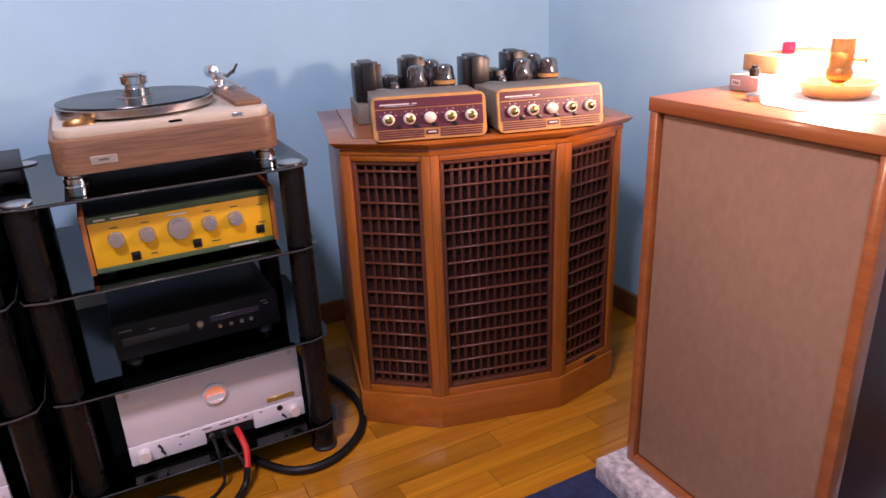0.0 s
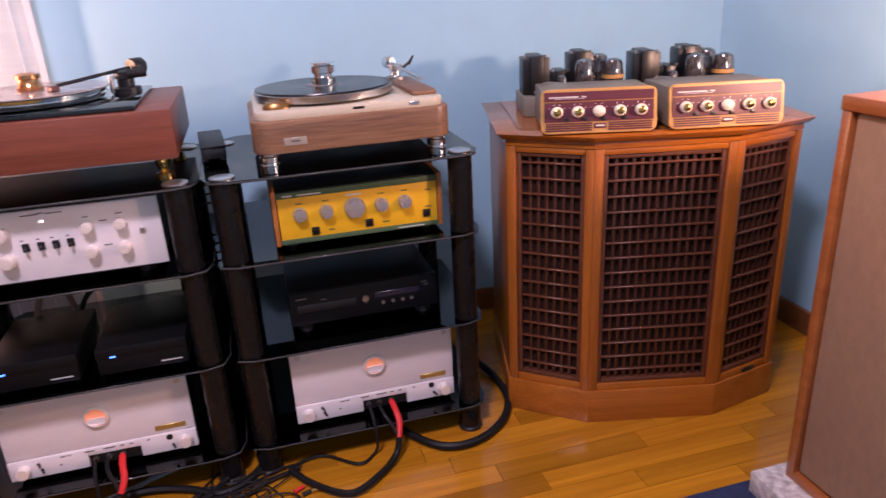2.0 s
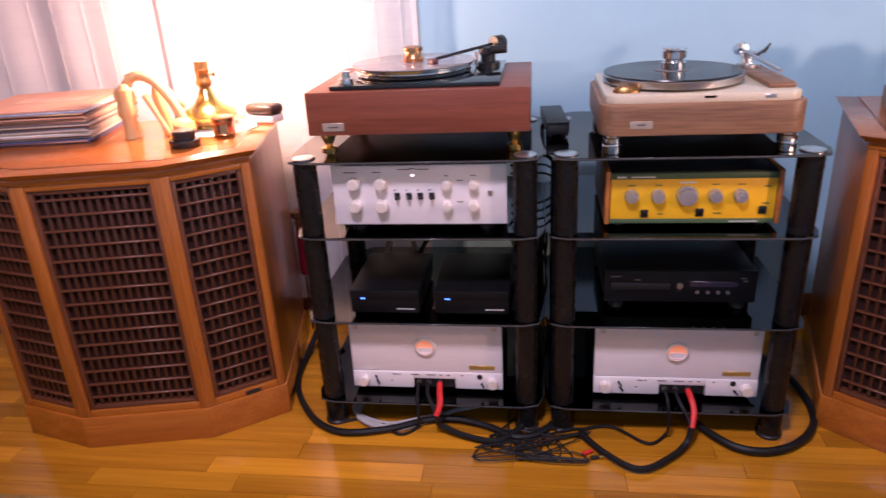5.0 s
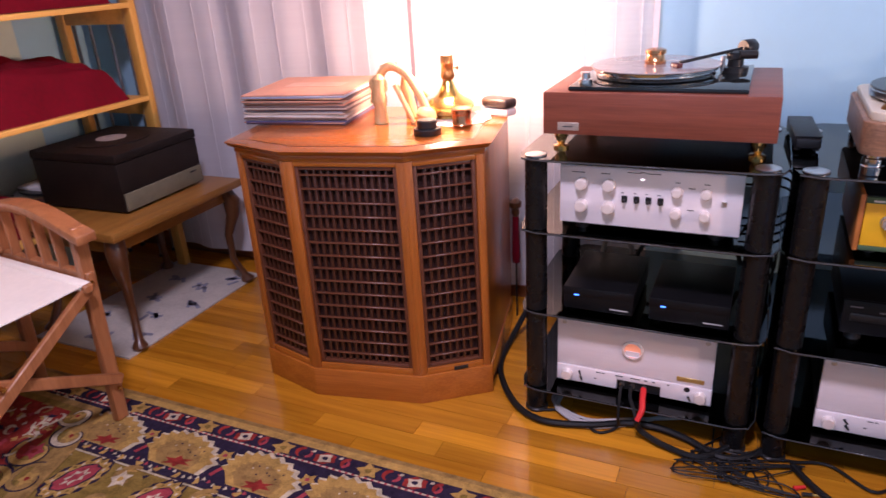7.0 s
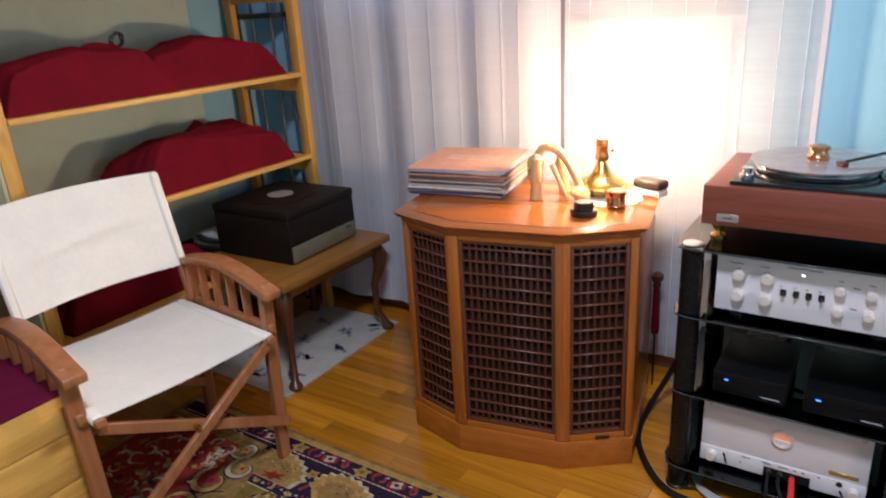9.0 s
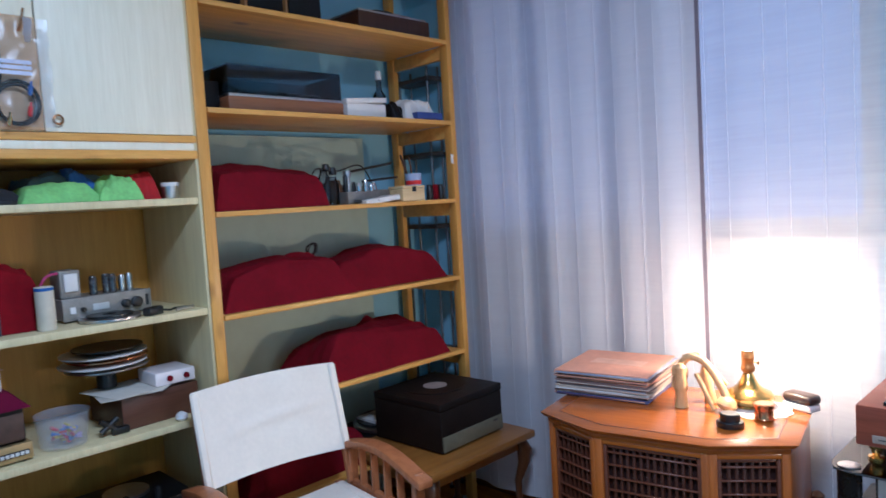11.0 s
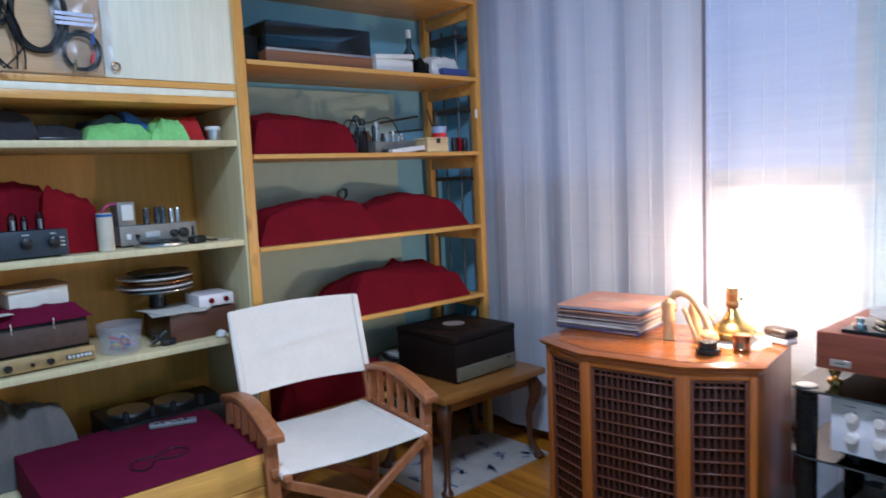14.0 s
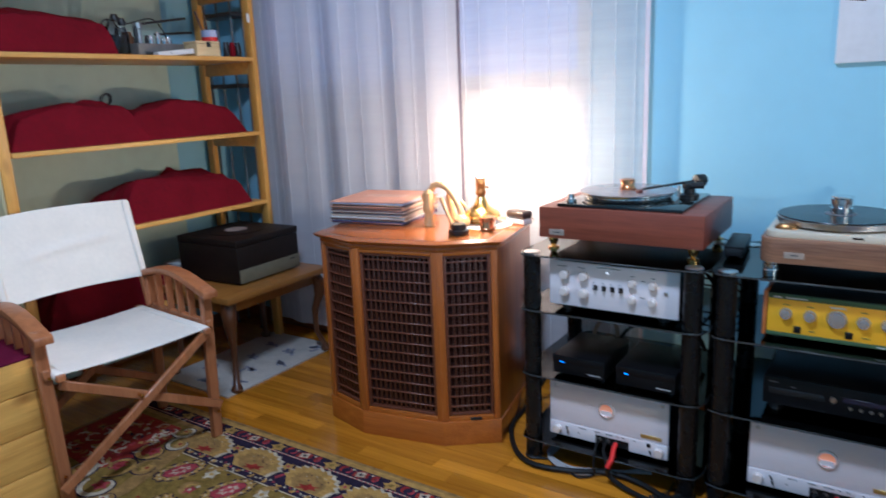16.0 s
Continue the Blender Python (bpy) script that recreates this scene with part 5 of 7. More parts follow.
# the small rug's grey figures
rugt = material("grey_rug_wool", (0.24, 0.24, 0.30), 0.95, vary=0.2, scale=60)
rug = [o for o in bpy.data.objects if o.name == "small_rug"][0]
rg = random.Random(2)
for cx, cy in ((-1.95, 1.38), (-2.08, 1.33), (-2.02, 1.50), (-1.93, 1.62), (-2.12, 1.62), (-2.0, 1.75), (-1.92, 1.84), (-2.15, 1.80), (-2.2, 1.45)):
    fig = []
    for k in range(5):
        fig.append(rbox(-0.022, 0.022, -0.007, 0.007, 0.008, 0.0095, 0, m=pose(cx + rg.uniform(-0.03, 0.03), cy + rg.uniform(-0.02, 0.02), 0, 0, 0, rg.uniform(0, 180))))
    part("woven_figure", join(*fig), rugt, rug, "grey woven figure")


# ---- maroon cloth bundles on the pine shelves ----
def bundle(x0, x1, y0, y1, z, h, seed, label, mat_=None, tilt=0.0, sharp=4.0, crumple=1.0, peaks=()):
    """A cloth over something boxy: flat facets, steep sides, a few sharp creases, a hem that wanders."""
    rnd = random.Random(int(seed * 100))
    bm = bmesh.new()
    n, k = 84, 48
    steep = 1.6 + 0.35 * sharp
    sides = [steep * rnd.uniform(0.75, 1.25) for _ in range(4)]
    facets = [(rnd.uniform(-0.35, 0.35), rnd.uniform(-0.25, 0.25), rnd.uniform(0.90, 1.12)) for _ in range(6)]
    creases = [(rnd.uniform(-1, 1), rnd.uniform(-1, 1), rnd.uniform(0, math.pi), rnd.uniform(0.10, 0.22), rnd.choice((-1, 1, 1)) * rnd.uniform(0.05, 0.12)) for _ in range(11)]
    grid = []
    for i in range(n + 1):
        u = 2 * i / n - 1
        row = []
        for j in range(k + 1):
            v = 2 * j / k - 1
            p = Vector((u * 1.4 + seed, v * 1.1, seed * 1.7))
            wave = 0.10 * noise.noise(p * 1.6)
            lid = min(c + a * u + b * v for a, b, c in facets) + tilt * u
            for pu, pv, ph in peaks:
                lid = max(lid - 0.02, ph - 1.1 * abs(u - pu) - 0.7 * abs(v - pv))
            rim = min(sides[0] * (1 + u), sides[1] * (1 - u), sides[2] * (1 + v), sides[3] * (1 - v)) * (1 + 2.5 * wave)
            t = max(0.0, min(1.0, 0.5 + 0.5 * (lid - rim) / 0.22))
            hh = max(0.0, lid + (rim - lid) * t - 0.22 * t * (1 - t))
            for cu, cv, ang, wid, amp in creases:
                d = abs((u - cu) * math.sin(ang) - (v - cv) * math.cos(ang))
                along = abs((u - cu) * math.cos(ang) + (v - cv) * math.sin(ang))
                if d < wid and along < 0.9:
                    hh += crumple * amp * (1 - d / wid) * (1 - along / 0.9) * min(1, 3 * hh)
            hh += crumple * min(1, 2 * hh) * (0.05 * noise.noise(p * 3.1) + 0.018 * noise.noise(p * 8))
            e = 1 + 0.035 * noise.noise(Vector((u * 4, v * 4, seed + 9)))
            row.append(bm.verts.new(((x0 + x1) / 2 + (x1 - x0) / 2 * v * e, (y0 + y1) / 2 + (y1 - y0) / 2 * u * e, z + 0.001 + h * hh)))
        grid.append(row)
    for i in range(n):
        for j in range(k):
            bm.faces.new((grid[i][j], grid[i][j + 1], grid[i + 1][j + 1], grid[i + 1][j]))
    edge = [grid[i][0] for i in range(n + 1)] + [grid[n][j] for j in range(1, k + 1)] + [grid[i][k] for i in range(n - 1, -1, -1)] + [grid[0][j] for j in range(k - 1, 0, -1)]
    bm.faces.new(edge)
    return single("draped_cover", bm, mat_ or MAROON, label, "cloth cover")


bundle(-2.56, -2.245, 0.775, 1.235, 1.395, 0.170, 1.0, "maroon cloth cover draped over a boxy device", tilt=0.06, sharp=14, crumple=0.35)
bundle(-2.58, -2.24, 0.775, 1.33, 1.05, 0.165, 2.3, "maroon cloth bundle with soft folds on the pine shelf", tilt=0.05, sharp=6, crumple=0.8)
bundle(-2.58, -2.25, 1.25, 1.85, 1.051, 0.17, 5.2, "maroon cloth bundle with soft folds on the pine shelf", sharp=6, crumple=0.6)
bundle(-2.56, -2.235, 1.13, 1.83, 0.716, 0.185, 7.7, "maroon cloth bundle with soft folds on the lower pine shelf", tilt=0.08, sharp=3.5, crumple=0.6, peaks=((0.1, -0.2, 1.08),))
bundle(-2.58, -2.26, 0.80, 1.40, 0.36, 0.18, 9.1, "maroon cloth bundle on the lowest pine shelf")
rw = random.Random(8)
single("wire_coil", join(*[sweep([(-2.44 + 0.022 * math.sin(q) * math.cos(a), 1.27 + rw.uniform(0.018, 0.026) * math.cos(a + q), 1.225 + rw.uniform(0.02, 0.028) * math.sin(a + q)) for a in [i * math.pi / 4 for i in range(8)]], 0.0014, 5, True, 4) for q in (0, 0.5, 1.0, 1.5, 2.0, 2.6)]), BLACKPL, "small untidy coil of black wire on the cover", "wire coil")


# ---- things on the pine shelves ----
ACRYL = glass("smoky_acrylic", (0.62, 0.64, 0.68), 0.04, 1.5)
td = thing("turntable", "boxed turntable with a smoky acrylic dust cover", "turntable", pose(-2.38, 1.10, 1.7385))
part("plinth", rbox(-0.13, 0.12, -0.24, 0.245, 0.0, 0.05, 0.004), wood("mid_brown_plinth", (0.26, 0.11, 0.05), (0.17, 0.07, 0.03), 1, 0.4), td)
part("deck", rbox(-0.125, 0.115, -0.235, 0.24, 0.05, 0.06, 0.002), STEEL, td)
part("platter", lathe([(0.11, 0.06), (0.11, 0.075), (0.002, 0.077)], 40, pose(0, -0.05, 0)), BLACKPL, td)
part("dust_cover", join(rbox(0.112, 0.116, -0.235, 0.24, 0.06, 0.155, 0.001), rbox(-0.126, -0.122, -0.235, 0.24, 0.06, 0.155, 0.001), rbox(-0.122, 0.112, -0.235, -0.231, 0.06, 0.155, 0.001), rbox(-0.122, 0.112, 0.236, 0.24, 0.06, 0.155, 0.001), rbox(-0.126, 0.116, -0.235, 0.24, 0.156, 0.160, 0.001)), ACRYL, td, "smoky clear dust cover")
part("tonearm", rod((0.03, 0.2, 0.085), (0.05, 0.02, 0.08), 0.004, 8), STEEL, td)
single("cassette_deck", rbox(-2.50, -2.30, 0.775, 0.85, 1.739, 1.84, 0.004), BLACK, "black box at the end of the pine shelf", "audio box")
wb = thing("storage_box", "white plastic box with a loose lid", "box", pose(-2.34, 1.47, 1.7385))
part("body", rbox(-0.09, 0.07, -0.10, 0.10, 0, 0.058, 0.006), WHITEPL, wb)
part("lid", rbox(-0.095, 0.075, -0.105, 0.105, 0, 0.022, 0.006, 2, pose(0, 0, 0.058, 4, 0, 0)), WHITEPL, wb)
bundle(-2.42, -2.27, 1.60, 1.70, 1.738, 0.075, 11.4, "crumpled black bag on the pine shelf", BLACK)
bundle(-2.42, -2.25, 1.66, 1.85, 1.7385, 0.10, 12.8, "crumpled white and blue plastic bag", WHITEPL)
BLUE = material("blue_print", (0.05, 0.08, 0.30), 0.5)
single("packet", rbox(-0.02, 0.02, -0.075, 0.075, 0, 0.030, 0.004, m=pose(-2.245, 1.78, 1.7395)), BLUE, "dark blue paper packet at the shelf edge", "packet")
bt = thing("bottle", "clear tall spray bottle with a clamp", "bottle", pose(-2.46, 1.70, 1.7385))
part("body", lathe([(0.026, 0), (0.028, 0.004), (0.028, 0.13), (0.012, 0.155), (0.012, 0.20)], 24), ACRYL, bt)
part("cap", lathe([(0.014, 0.20), (0.014, 0.235), (0.008, 0.24)], 20), WHITEPL, bt)
for y in (0.83, 1.00, 1.165):
    sp = thing("bookshelf_speaker", "small dark bookshelf speaker with wooden sides", "loudspeaker", pose(-2.40, y + 0.04, 2.0885), "small speakers on the top shelf")
    part("cabinet_body", rbox(-0.12, 0.12, -0.078, 0.078, 0, 0.27, 0.003), wood("speaker_side_oak", (0.40, 0.21, 0.07), (0.28, 0.13, 0.04), 2, 0.45) if y < 0.9 else bpy.data.materials["speaker_side_oak"], sp)
    part("grille", rbox(0.12, 0.132, -0.070, 0.070, 0.008, 0.262, 0.004), BLACK, sp, "black cloth grille")
ub = thing("record_player", "small wooden record player box on the top shelf", "record player", pose(-2.38, 1.65, 2.0885))
part("case", rbox(-0.14, 0.12, -0.20, 0.19, 0, 0.075, 0.004), DARKWOOD, ub, "dark wooden case")
part("deck", rbox(-0.13, 0.11, -0.19, 0.18, 0.075, 0.085, 0.002), STEEL, ub)
part("platter", lathe([(0.10, 0.085), (0.10, 0.10), (0.002, 0.104)], 36, pose(-0.01, -0.03, 0)), BLACKPL, ub)
part("tonearm", rod((0.05, 0.14, 0.105), (0.07, -0.02, 0.10), 0.004, 8), STEEL, ub)
# workbench odds and ends on the middle shelf
z = 1.3955
single("glass_jar", lathe([(0.028, 0), (0.030, 0.004), (0.030, 0.085), (0.022, 0.10), (0.022, 0.112), (0.002, 0.113)], 24, pose(-2.33, 1.31, z)), ACRYL, "cloudy glass jar with a lid", "jar")
single("glass_jar", lathe([(0.022, 0), (0.024, 0.004), (0.024, 0.11), (0.014, 0.125), (0.014, 0.14), (0.002, 0.142)], 24, pose(-2.30, 1.255, z)), ACRYL, "slim cloudy glass bottle", "jar")
hb = thing("soldering_helper", "metal bench tool with clamps and thin arms", "tool", pose(-2.33, 1.42, z))
part("base", rbox(-0.05, 0.05, -0.07, 0.09, 0, 0.05, 0.003), material("grey_tool_metal", (0.24, 0.22, 0.20), 0.45, metal=0.4, vary=0.15), hb)
part("column", lathe([(0.012, 0.05), (0.012, 0.11), (0.016, 0.112), (0.016, 0.135)], 16, pose(0, -0.03, 0)), STEEL, hb)
part("clamp_head", join(lathe([(0.014, 0), (0.016, 0.012), (0.010, 0.03)], 14, pose(0.0, -0.10, 0.12)), lathe([(0.017, 0), (0.019, 0.010), (0.012, 0.028)], 14, pose(0.0, -0.13, 0.135))), BLACKPL, hb)
part("arm", rod((0, -0.04, 0.128), (0.01, 0.20, 0.165), 0.005, 8), BLACKPL, hb)
part("arm", rod((0.02, 0.03, 0.09), (0.02, 0.22, 0.105), 0.005, 8), BLACKPL, hb)
for y, h in ((0.01, 0.085), (0.045, 0.10), (0.075, 0.08), (-0.055, 0.12)):
    part("clamp", lathe([(0.009, 0.05), (0.010, h - 0.01), (0.006, h)], 12, pose(0.02, y, 0)), CHROME if y > 0 else BLACKPL, hb)
single("tool_tray", rbox(-0.05, 0.05, -0.09, 0.09, 0, 0.022, 0.003, 1, pose(-2.275, 1.49, z, 6, 0, 0)), WHITEPL, "white plastic parts tray with tools", "tray")
for i in range(4):
    single("screwdriver", join(rod((0, -0.05, 0.008), (0, 0.0, 0.008), 0.0065, 10), rod((0, 0, 0.008), (0, 0.05, 0.008), 0.0025, 8)), (BLACKPL, STEEL)[i % 2], "small screwdriver lying on the shelf", "screwdriver", pose(-2.25 - 0.015 * i, 1.42 + 0.03 * i, z + 0.001, 0, 0, 20 * i - 30), "small tools on the shelf")
kx = thing("wooden_box", "small pale wooden box with a dark clasp", "box", pose(-2.27, 1.655, z))
part("body", rbox(-0.045, 0.045, -0.062, 0.062, 0, 0.052, 0.002), wood("pale_box_wood", (0.72, 0.55, 0.30), (0.60, 0.42, 0.20), 1, 0.5), kx)
part("lid", rbox(-0.046, 0.046, -0.063, 0.063, 0.053, 0.064, 0.002), bpy.data.materials["pale_box_wood"], kx)
part("clasp", rbox(0.046, 0.049, -0.010, 0.010, 0.038, 0.060, 0.003, 2), BLACKPL, kx)
cp = thing("yoghurt_cup", "pale blue plastic cup with brushes in it", "cup", pose(-2.31, 1.735, z))
part("body", lathe([(0.026, 0), (0.028, 0.004), (0.036, 0.115), (0.038, 0.118), (0.034, 0.118), (0.026, 0.01), (0.002, 0.008)], 28), material("pale_blue_plastic", (0.42, 0.52, 0.78), 0.35, vary=0.06), cp)
part("print", lathe([(0.0335, 0.070), (0.0350, 0.088)], 28, close=False), RED, cp, "red printed band")
part("brush", rod((0, 0, 0.02), (-0.02, -0.05, 0.20), 0.005, 8), CABRI, cp)
part("brush", rod((0, 0.01, 0.02), (0.0, -0.02, 0.19), 0.004, 8), CABRI, cp)
for i in range(3):
    single("small_bottle", lathe([(0.014, 0), (0.015, 0.003), (0.015, 0.048), (0.012, 0.056), (0.012, 0.066), (0.002, 0.067)], 18), (BLACKPL, MAROON, BLACKPL)[i], "small dark bottle at the end of the shelf", "bottle", pose(-2.27, 1.79 + 0.034 * i, z), "small dark bottles")
for i in range(10):
    a = random.Random(60 + i)
    single("valve", lathe([(0.010 + 0.004 * a.random(), 0), (0.012, 0.03 + 0.03 * a.random()), (0.007, 0.075 + 0.02 * a.random())], 14), (CHROME, BLACKPL, STEEL, DARKBRASS)[i % 4], "small spare valve standing on the shelf", "valve", pose(-2.42 + 0.02 * (i % 3), 1.28 + 0.036 * i, z), "spare valves on the shelf")
single("lead", sweep([(-2.40, 1.26, z + 0.10), (-2.41, 1.30, z + 0.15), (-2.41, 1.40, z + 0.14), (-2.40, 1.52, z + 0.16), (-2.41, 1.60, z + 0.05), (-2.40, 1.62, z + 0.004)], 0.003, 6), BLACKPL, "thin black lead arching over the tools", "lead")
single("instrument_case", rbox(-0.05, 0.05, -0.08, 0.08, 0, 0.055, 0.003), material("dull_tool_grey", (0.20, 0.18, 0.16), 0.5, vary=0.15), "grey metal instrument box among the tools", "box", pose(-2.36, 1.545, z))
# low shelf: a turntable half hidden
td = thing("turntable", "dark turntable stored on the lowest pine shelf", "turntable", pose(-2.42, 1.60, 0.3605))
part("plinth", rbox(-0.16, 0.16, -0.19, 0.22, 0, 0.06, 0.004), BLACK, td)
part("platter", lathe([(0.14, 0.062), (0.145, 0.066), (0.145, 0.080), (0.13, 0.086), (0.002, 0.088)], 40, pose(0, -0.02, 0)), STEEL, td)
part("mat", lathe([(0.13, 0.0885), (0.13, 0.094), (0.002, 0.094)], 40, pose(0, -0.02, 0)), BLACKPL, td)
single("magazine_stack", join(*[rbox(-0.1, 0.1, -0.1, 0.1, i * 0.006, i * 0.006 + 0.005, 0, m=pose(-2.40, 1.58, 0.4555, 0, 0, 3 * i)) for i in range(2)]), WHITEPL, "two white leaflets on the stored turntable", "magazines")

# dark metal stand in the corner between the shelf unit and the curtain
GREYMETAL = material("dark_stand_metal", (0.09, 0.08, 0.075), 0.45, metal=0.5, vary=0.25, scale=14)
POSTMETAL = material("grey_post_metal", (0.24, 0.25, 0.26), 0.4, metal=0.6, vary=0.2, scale=14)
ms = thing("metal_stand", "dark metal stand with thin shelves in the corner", "stand", pose(-2.55, 1.94, 0))
for x in (-0.06, 0.13):
    for y in (0.022, 0.096):
        part("upright", rod((x, y, 0.012), (x, y, 2.02), 0.006, 12), POSTMETAL, ms, "grey steel upright")
        part("foot", lathe([(0.011, 0), (0.011, 0.010), (0.007, 0.012)], 12, pose(x, y, 0)), BLACKPL, ms)
for zz in (0.30, 0.66, 0.98, 1.26, 1.60, 1.95):
    part("shelf", rbox(-0.09, 0.16, 0.0, 0.118, zz, zz + 0.020, 0.003), GREYMETAL, ms)
single("jar_with_liquid", lathe([(0.026, 0), (0.028, 0.004), (0.028, 0.075), (0.020, 0.09), (0.020, 0.10), (0.002, 0.102)], 24, pose(-2.37, 1.36, 1.3955)), material("brown_glass_jar", (0.20, 0.10, 0.05), 0.15, vary=0.1), "brown glass jar among the bench tools", "jar")


# ---- things in the closet ----
LIME = material("lime_green_cloth", (0.30, 0.66, 0.20), 0.9, vary=0.12, scale=14, bump=0.4, bump_scale=300)
TEALCL = material("grey_blue_cloth", (0.10, 0.17, 0.20), 0.9, vary=0.2, scale=14, bump=0.4, bump_scale=300)
REDCL = material("bright_red_cloth", (0.42, 0.008, 0.012), 0.85, vary=0.15, scale=10, bump=0.4, bump_scale=300)
DEEPRED = material("deep_red_cloth", (0.20, 0.004, 0.010), 0.9, spec=0.12, vary=0.12, scale=9, bump=0.5, bump_scale=400)
BLUECL = material("blue_cloth", (0.04, 0.13, 0.42), 0.85, vary=0.15, scale=14)
DARKCL = material("charcoal_cloth", (0.03, 0.03, 0.035), 0.9, vary=0.25, scale=14)
z = 1.4455
bundle(-2.45, -2.22, 0.20, 0.42, z, 0.062, 21.0, "crumpled lime green cloth on the closet shelf", LIME, sharp=3, crumple=1.0)
bundle(-2.40, -2.21, 0.40, 0.53, z, 0.085, 22.5, "crumpled lime green cloth on the closet shelf", LIME, sharp=3, crumple=1.0)
bundle(-2.55, -2.30, 0.22, 0.48, z, 0.105, 23.6, "heap of grey-blue cloth behind the green ones", TEALCL, sharp=3, crumple=1.0)
bundle(-2.44, -2.28, 0.34, 0.44, z, 0.10, 24.6, "small blue cloth in the heap", BLUECL, sharp=3, crumple=1.0)
bundle(-2.45, -2.25, 0.50, 0.60, z, 0.085, 25.1, "bright red cloth in the heap", REDCL, sharp=3, crumple=1.0)
bundle(-2.50, -2.25, 0.07, 0.22, z, 0.06, 26.4, "charcoal cloth crumpled on the closet shelf", DARKCL, sharp=3, crumple=1.0)
bundle(-2.55, -2.26, -0.17, 0.10, z, 0.10, 27.9, "dark crumpled bag on the closet shelf", DARKCL, sharp=3, crumple=1.0)
bundle(-2.40, -2.21, -0.172, -0.06, z, 0.065, 28.2, "bright red cloth on the closet shelf", REDCL, sharp=3, crumple=1.0)
jr = thing("tin_jar", "small grey tin jar with a lid", "jar", pose(-2.27, 0.635, z))
part("body", lathe([(0.026, 0), (0.027, 0.003), (0.027, 0.040)], 28), STEEL, jr)
part("lid", lathe([(0.028, 0.040), (0.028, 0.052), (0.002, 0.053)], 28), WHITEPL, jr)
single("phone_case", rbox(-0.03, 0.03, -0.06, 0.06, 0, 0.010, 0.003, m=pose(-2.235, 0.13, z)), BLACKPL, "flat black case at the shelf edge", "case")

z = 1.0905
bundle(-2.60, -2.33, -0.172, 0.17, z, 0.235, 31.0, "dark red cloth bag slumped at the back of the closet", MAROON, tilt=0.05, sharp=2.0, crumple=0.7)
bundle(-2.50, -2.28, 0.06, 0.255, z, 0.215, 32.4, "deep red folded bag beside it", DEEPRED, tilt=0.12, sharp=5, crumple=0.6)
ta = thing("valve_preamplifier", "small dark blue-grey valve amplifier with bare valves on top", "amplifier", pose(-2.27, -0.012, z, 0, 0, 4))
NAVYBOX = material("blue_grey_metal", (0.022, 0.032, 0.048), 0.45, vary=0.1)
part("case", rbox(-0.13, 0.045, -0.135, 0.135, 0.006, 0.085, 0.004), NAVYBOX, ta)
part("front_panel", rbox(0.045, 0.050, -0.136, 0.136, 0.005, 0.086, 0.002), NAVYBOX, ta)
for y, r in ((-0.09, 0.007), (0.02, 0.016), (0.095, 0.016)):
    part("knob", lathe([(r, 0), (r, 0.014), (r * 0.8, 0.016)], 20, pose(0.05, y, 0.048) @ pose(0, 0, 0, 0, 90, 0)), STEEL if r < 0.01 else BLACKPL, ta)
for y, zz, w in ((-0.09, 0.064, 0.01), (-0.09, 0.028, 0.01), (0.02, 0.072, 0.02), (0.095, 0.072, 0.016), (0.12, 0.058, 0.014), (0.12, 0.046, 0.012), (0.12, 0.034, 0.014)):
    part("print", rbox(0.050, 0.0506, y - w / 2, y + w / 2, zz, zz + 0.003, 0), PRINT_W, ta)
for x, y, r, h in ((0.0, -0.09, 0.016, 0.085), (0.01, -0.06, 0.012, 0.05), (0.0, 0.0, 0.014, 0.055), (0.005, 0.03, 0.010, 0.045), (0.0, 0.075, 0.012, 0.055)):
    v = part("valve", lathe([(r, 0.086), (r, 0.086 + h * 0.75), (r * 0.6, 0.086 + h * 0.92), (r * 0.15, 0.086 + h)], 18, pose(x, y, 0)), ACRYL, ta, "clear glass valve")
    part("anode", lathe([(r * 0.55, 0.088), (r * 0.55, 0.086 + h * 0.6)], 12, pose(x, y, 0)), STEEL, v)
for x in (-0.1, 0.03):
    for y in (-0.11, 0.11):
        part("foot", lathe([(0.009, 0), (0.009, 0.006)], 10, pose(x, y, 0)), BLACKPL, ta)
rl = thing("tape_roll", "upright roll of cream wrapping tape", "roll", pose(-2.255, 0.243, z))
part("roll", lathe([(0.024, 0), (0.025, 0.002), (0.025, 0.122), (0.022, 0.124), (0.012, 0.124), (0.012, 0.118), (0.001, 0.118)], 28), material("cream_paper", (0.66, 0.60, 0.48), 0.7, vary=0.06), rl)
part("inner_band", lathe([(0.0253, 0.112), (0.0253, 0.121)], 28, close=False), BLUECL, rl)
sa = thing("valve_amplifier", "grey metal valve amplifier with silver cans on top", "amplifier", pose(-2.40, 0.43, z, 0, 0, 6))
GREYMET = material("grey_hammered_metal", (0.30, 0.28, 0.25), 0.45, metal=0.3, vary=0.12, scale=30)
part("case", rbox(-0.10, 0.06, -0.13, 0.14, 0.006, 0.070, 0.004), GREYMET, sa)
part("front_panel", rbox(0.06, 0.064, -0.132, 0.142, 0.005, 0.072, 0.002), GREYMET, sa)
for y, r in ((0.055, 0.013), (0.09, 0.017), (-0.075, 0.007)):
    part("knob", lathe([(r, 0), (r, 0.014), (r * 0.8, 0.016)], 18, pose(0.064, y, 0.036) @ pose(0, 0, 0, 0, 90, 0)), BLACKPL, sa)
part("switch", rbox(0.064, 0.068, -0.112, -0.096, 0.026, 0.046, 0.001, 1), WHITEPL, sa)
part("dial_plate", rbox(0.064, 0.066, -0.045, 0.005, 0.028, 0.048, 0.001, 1), PRINT_W, sa)
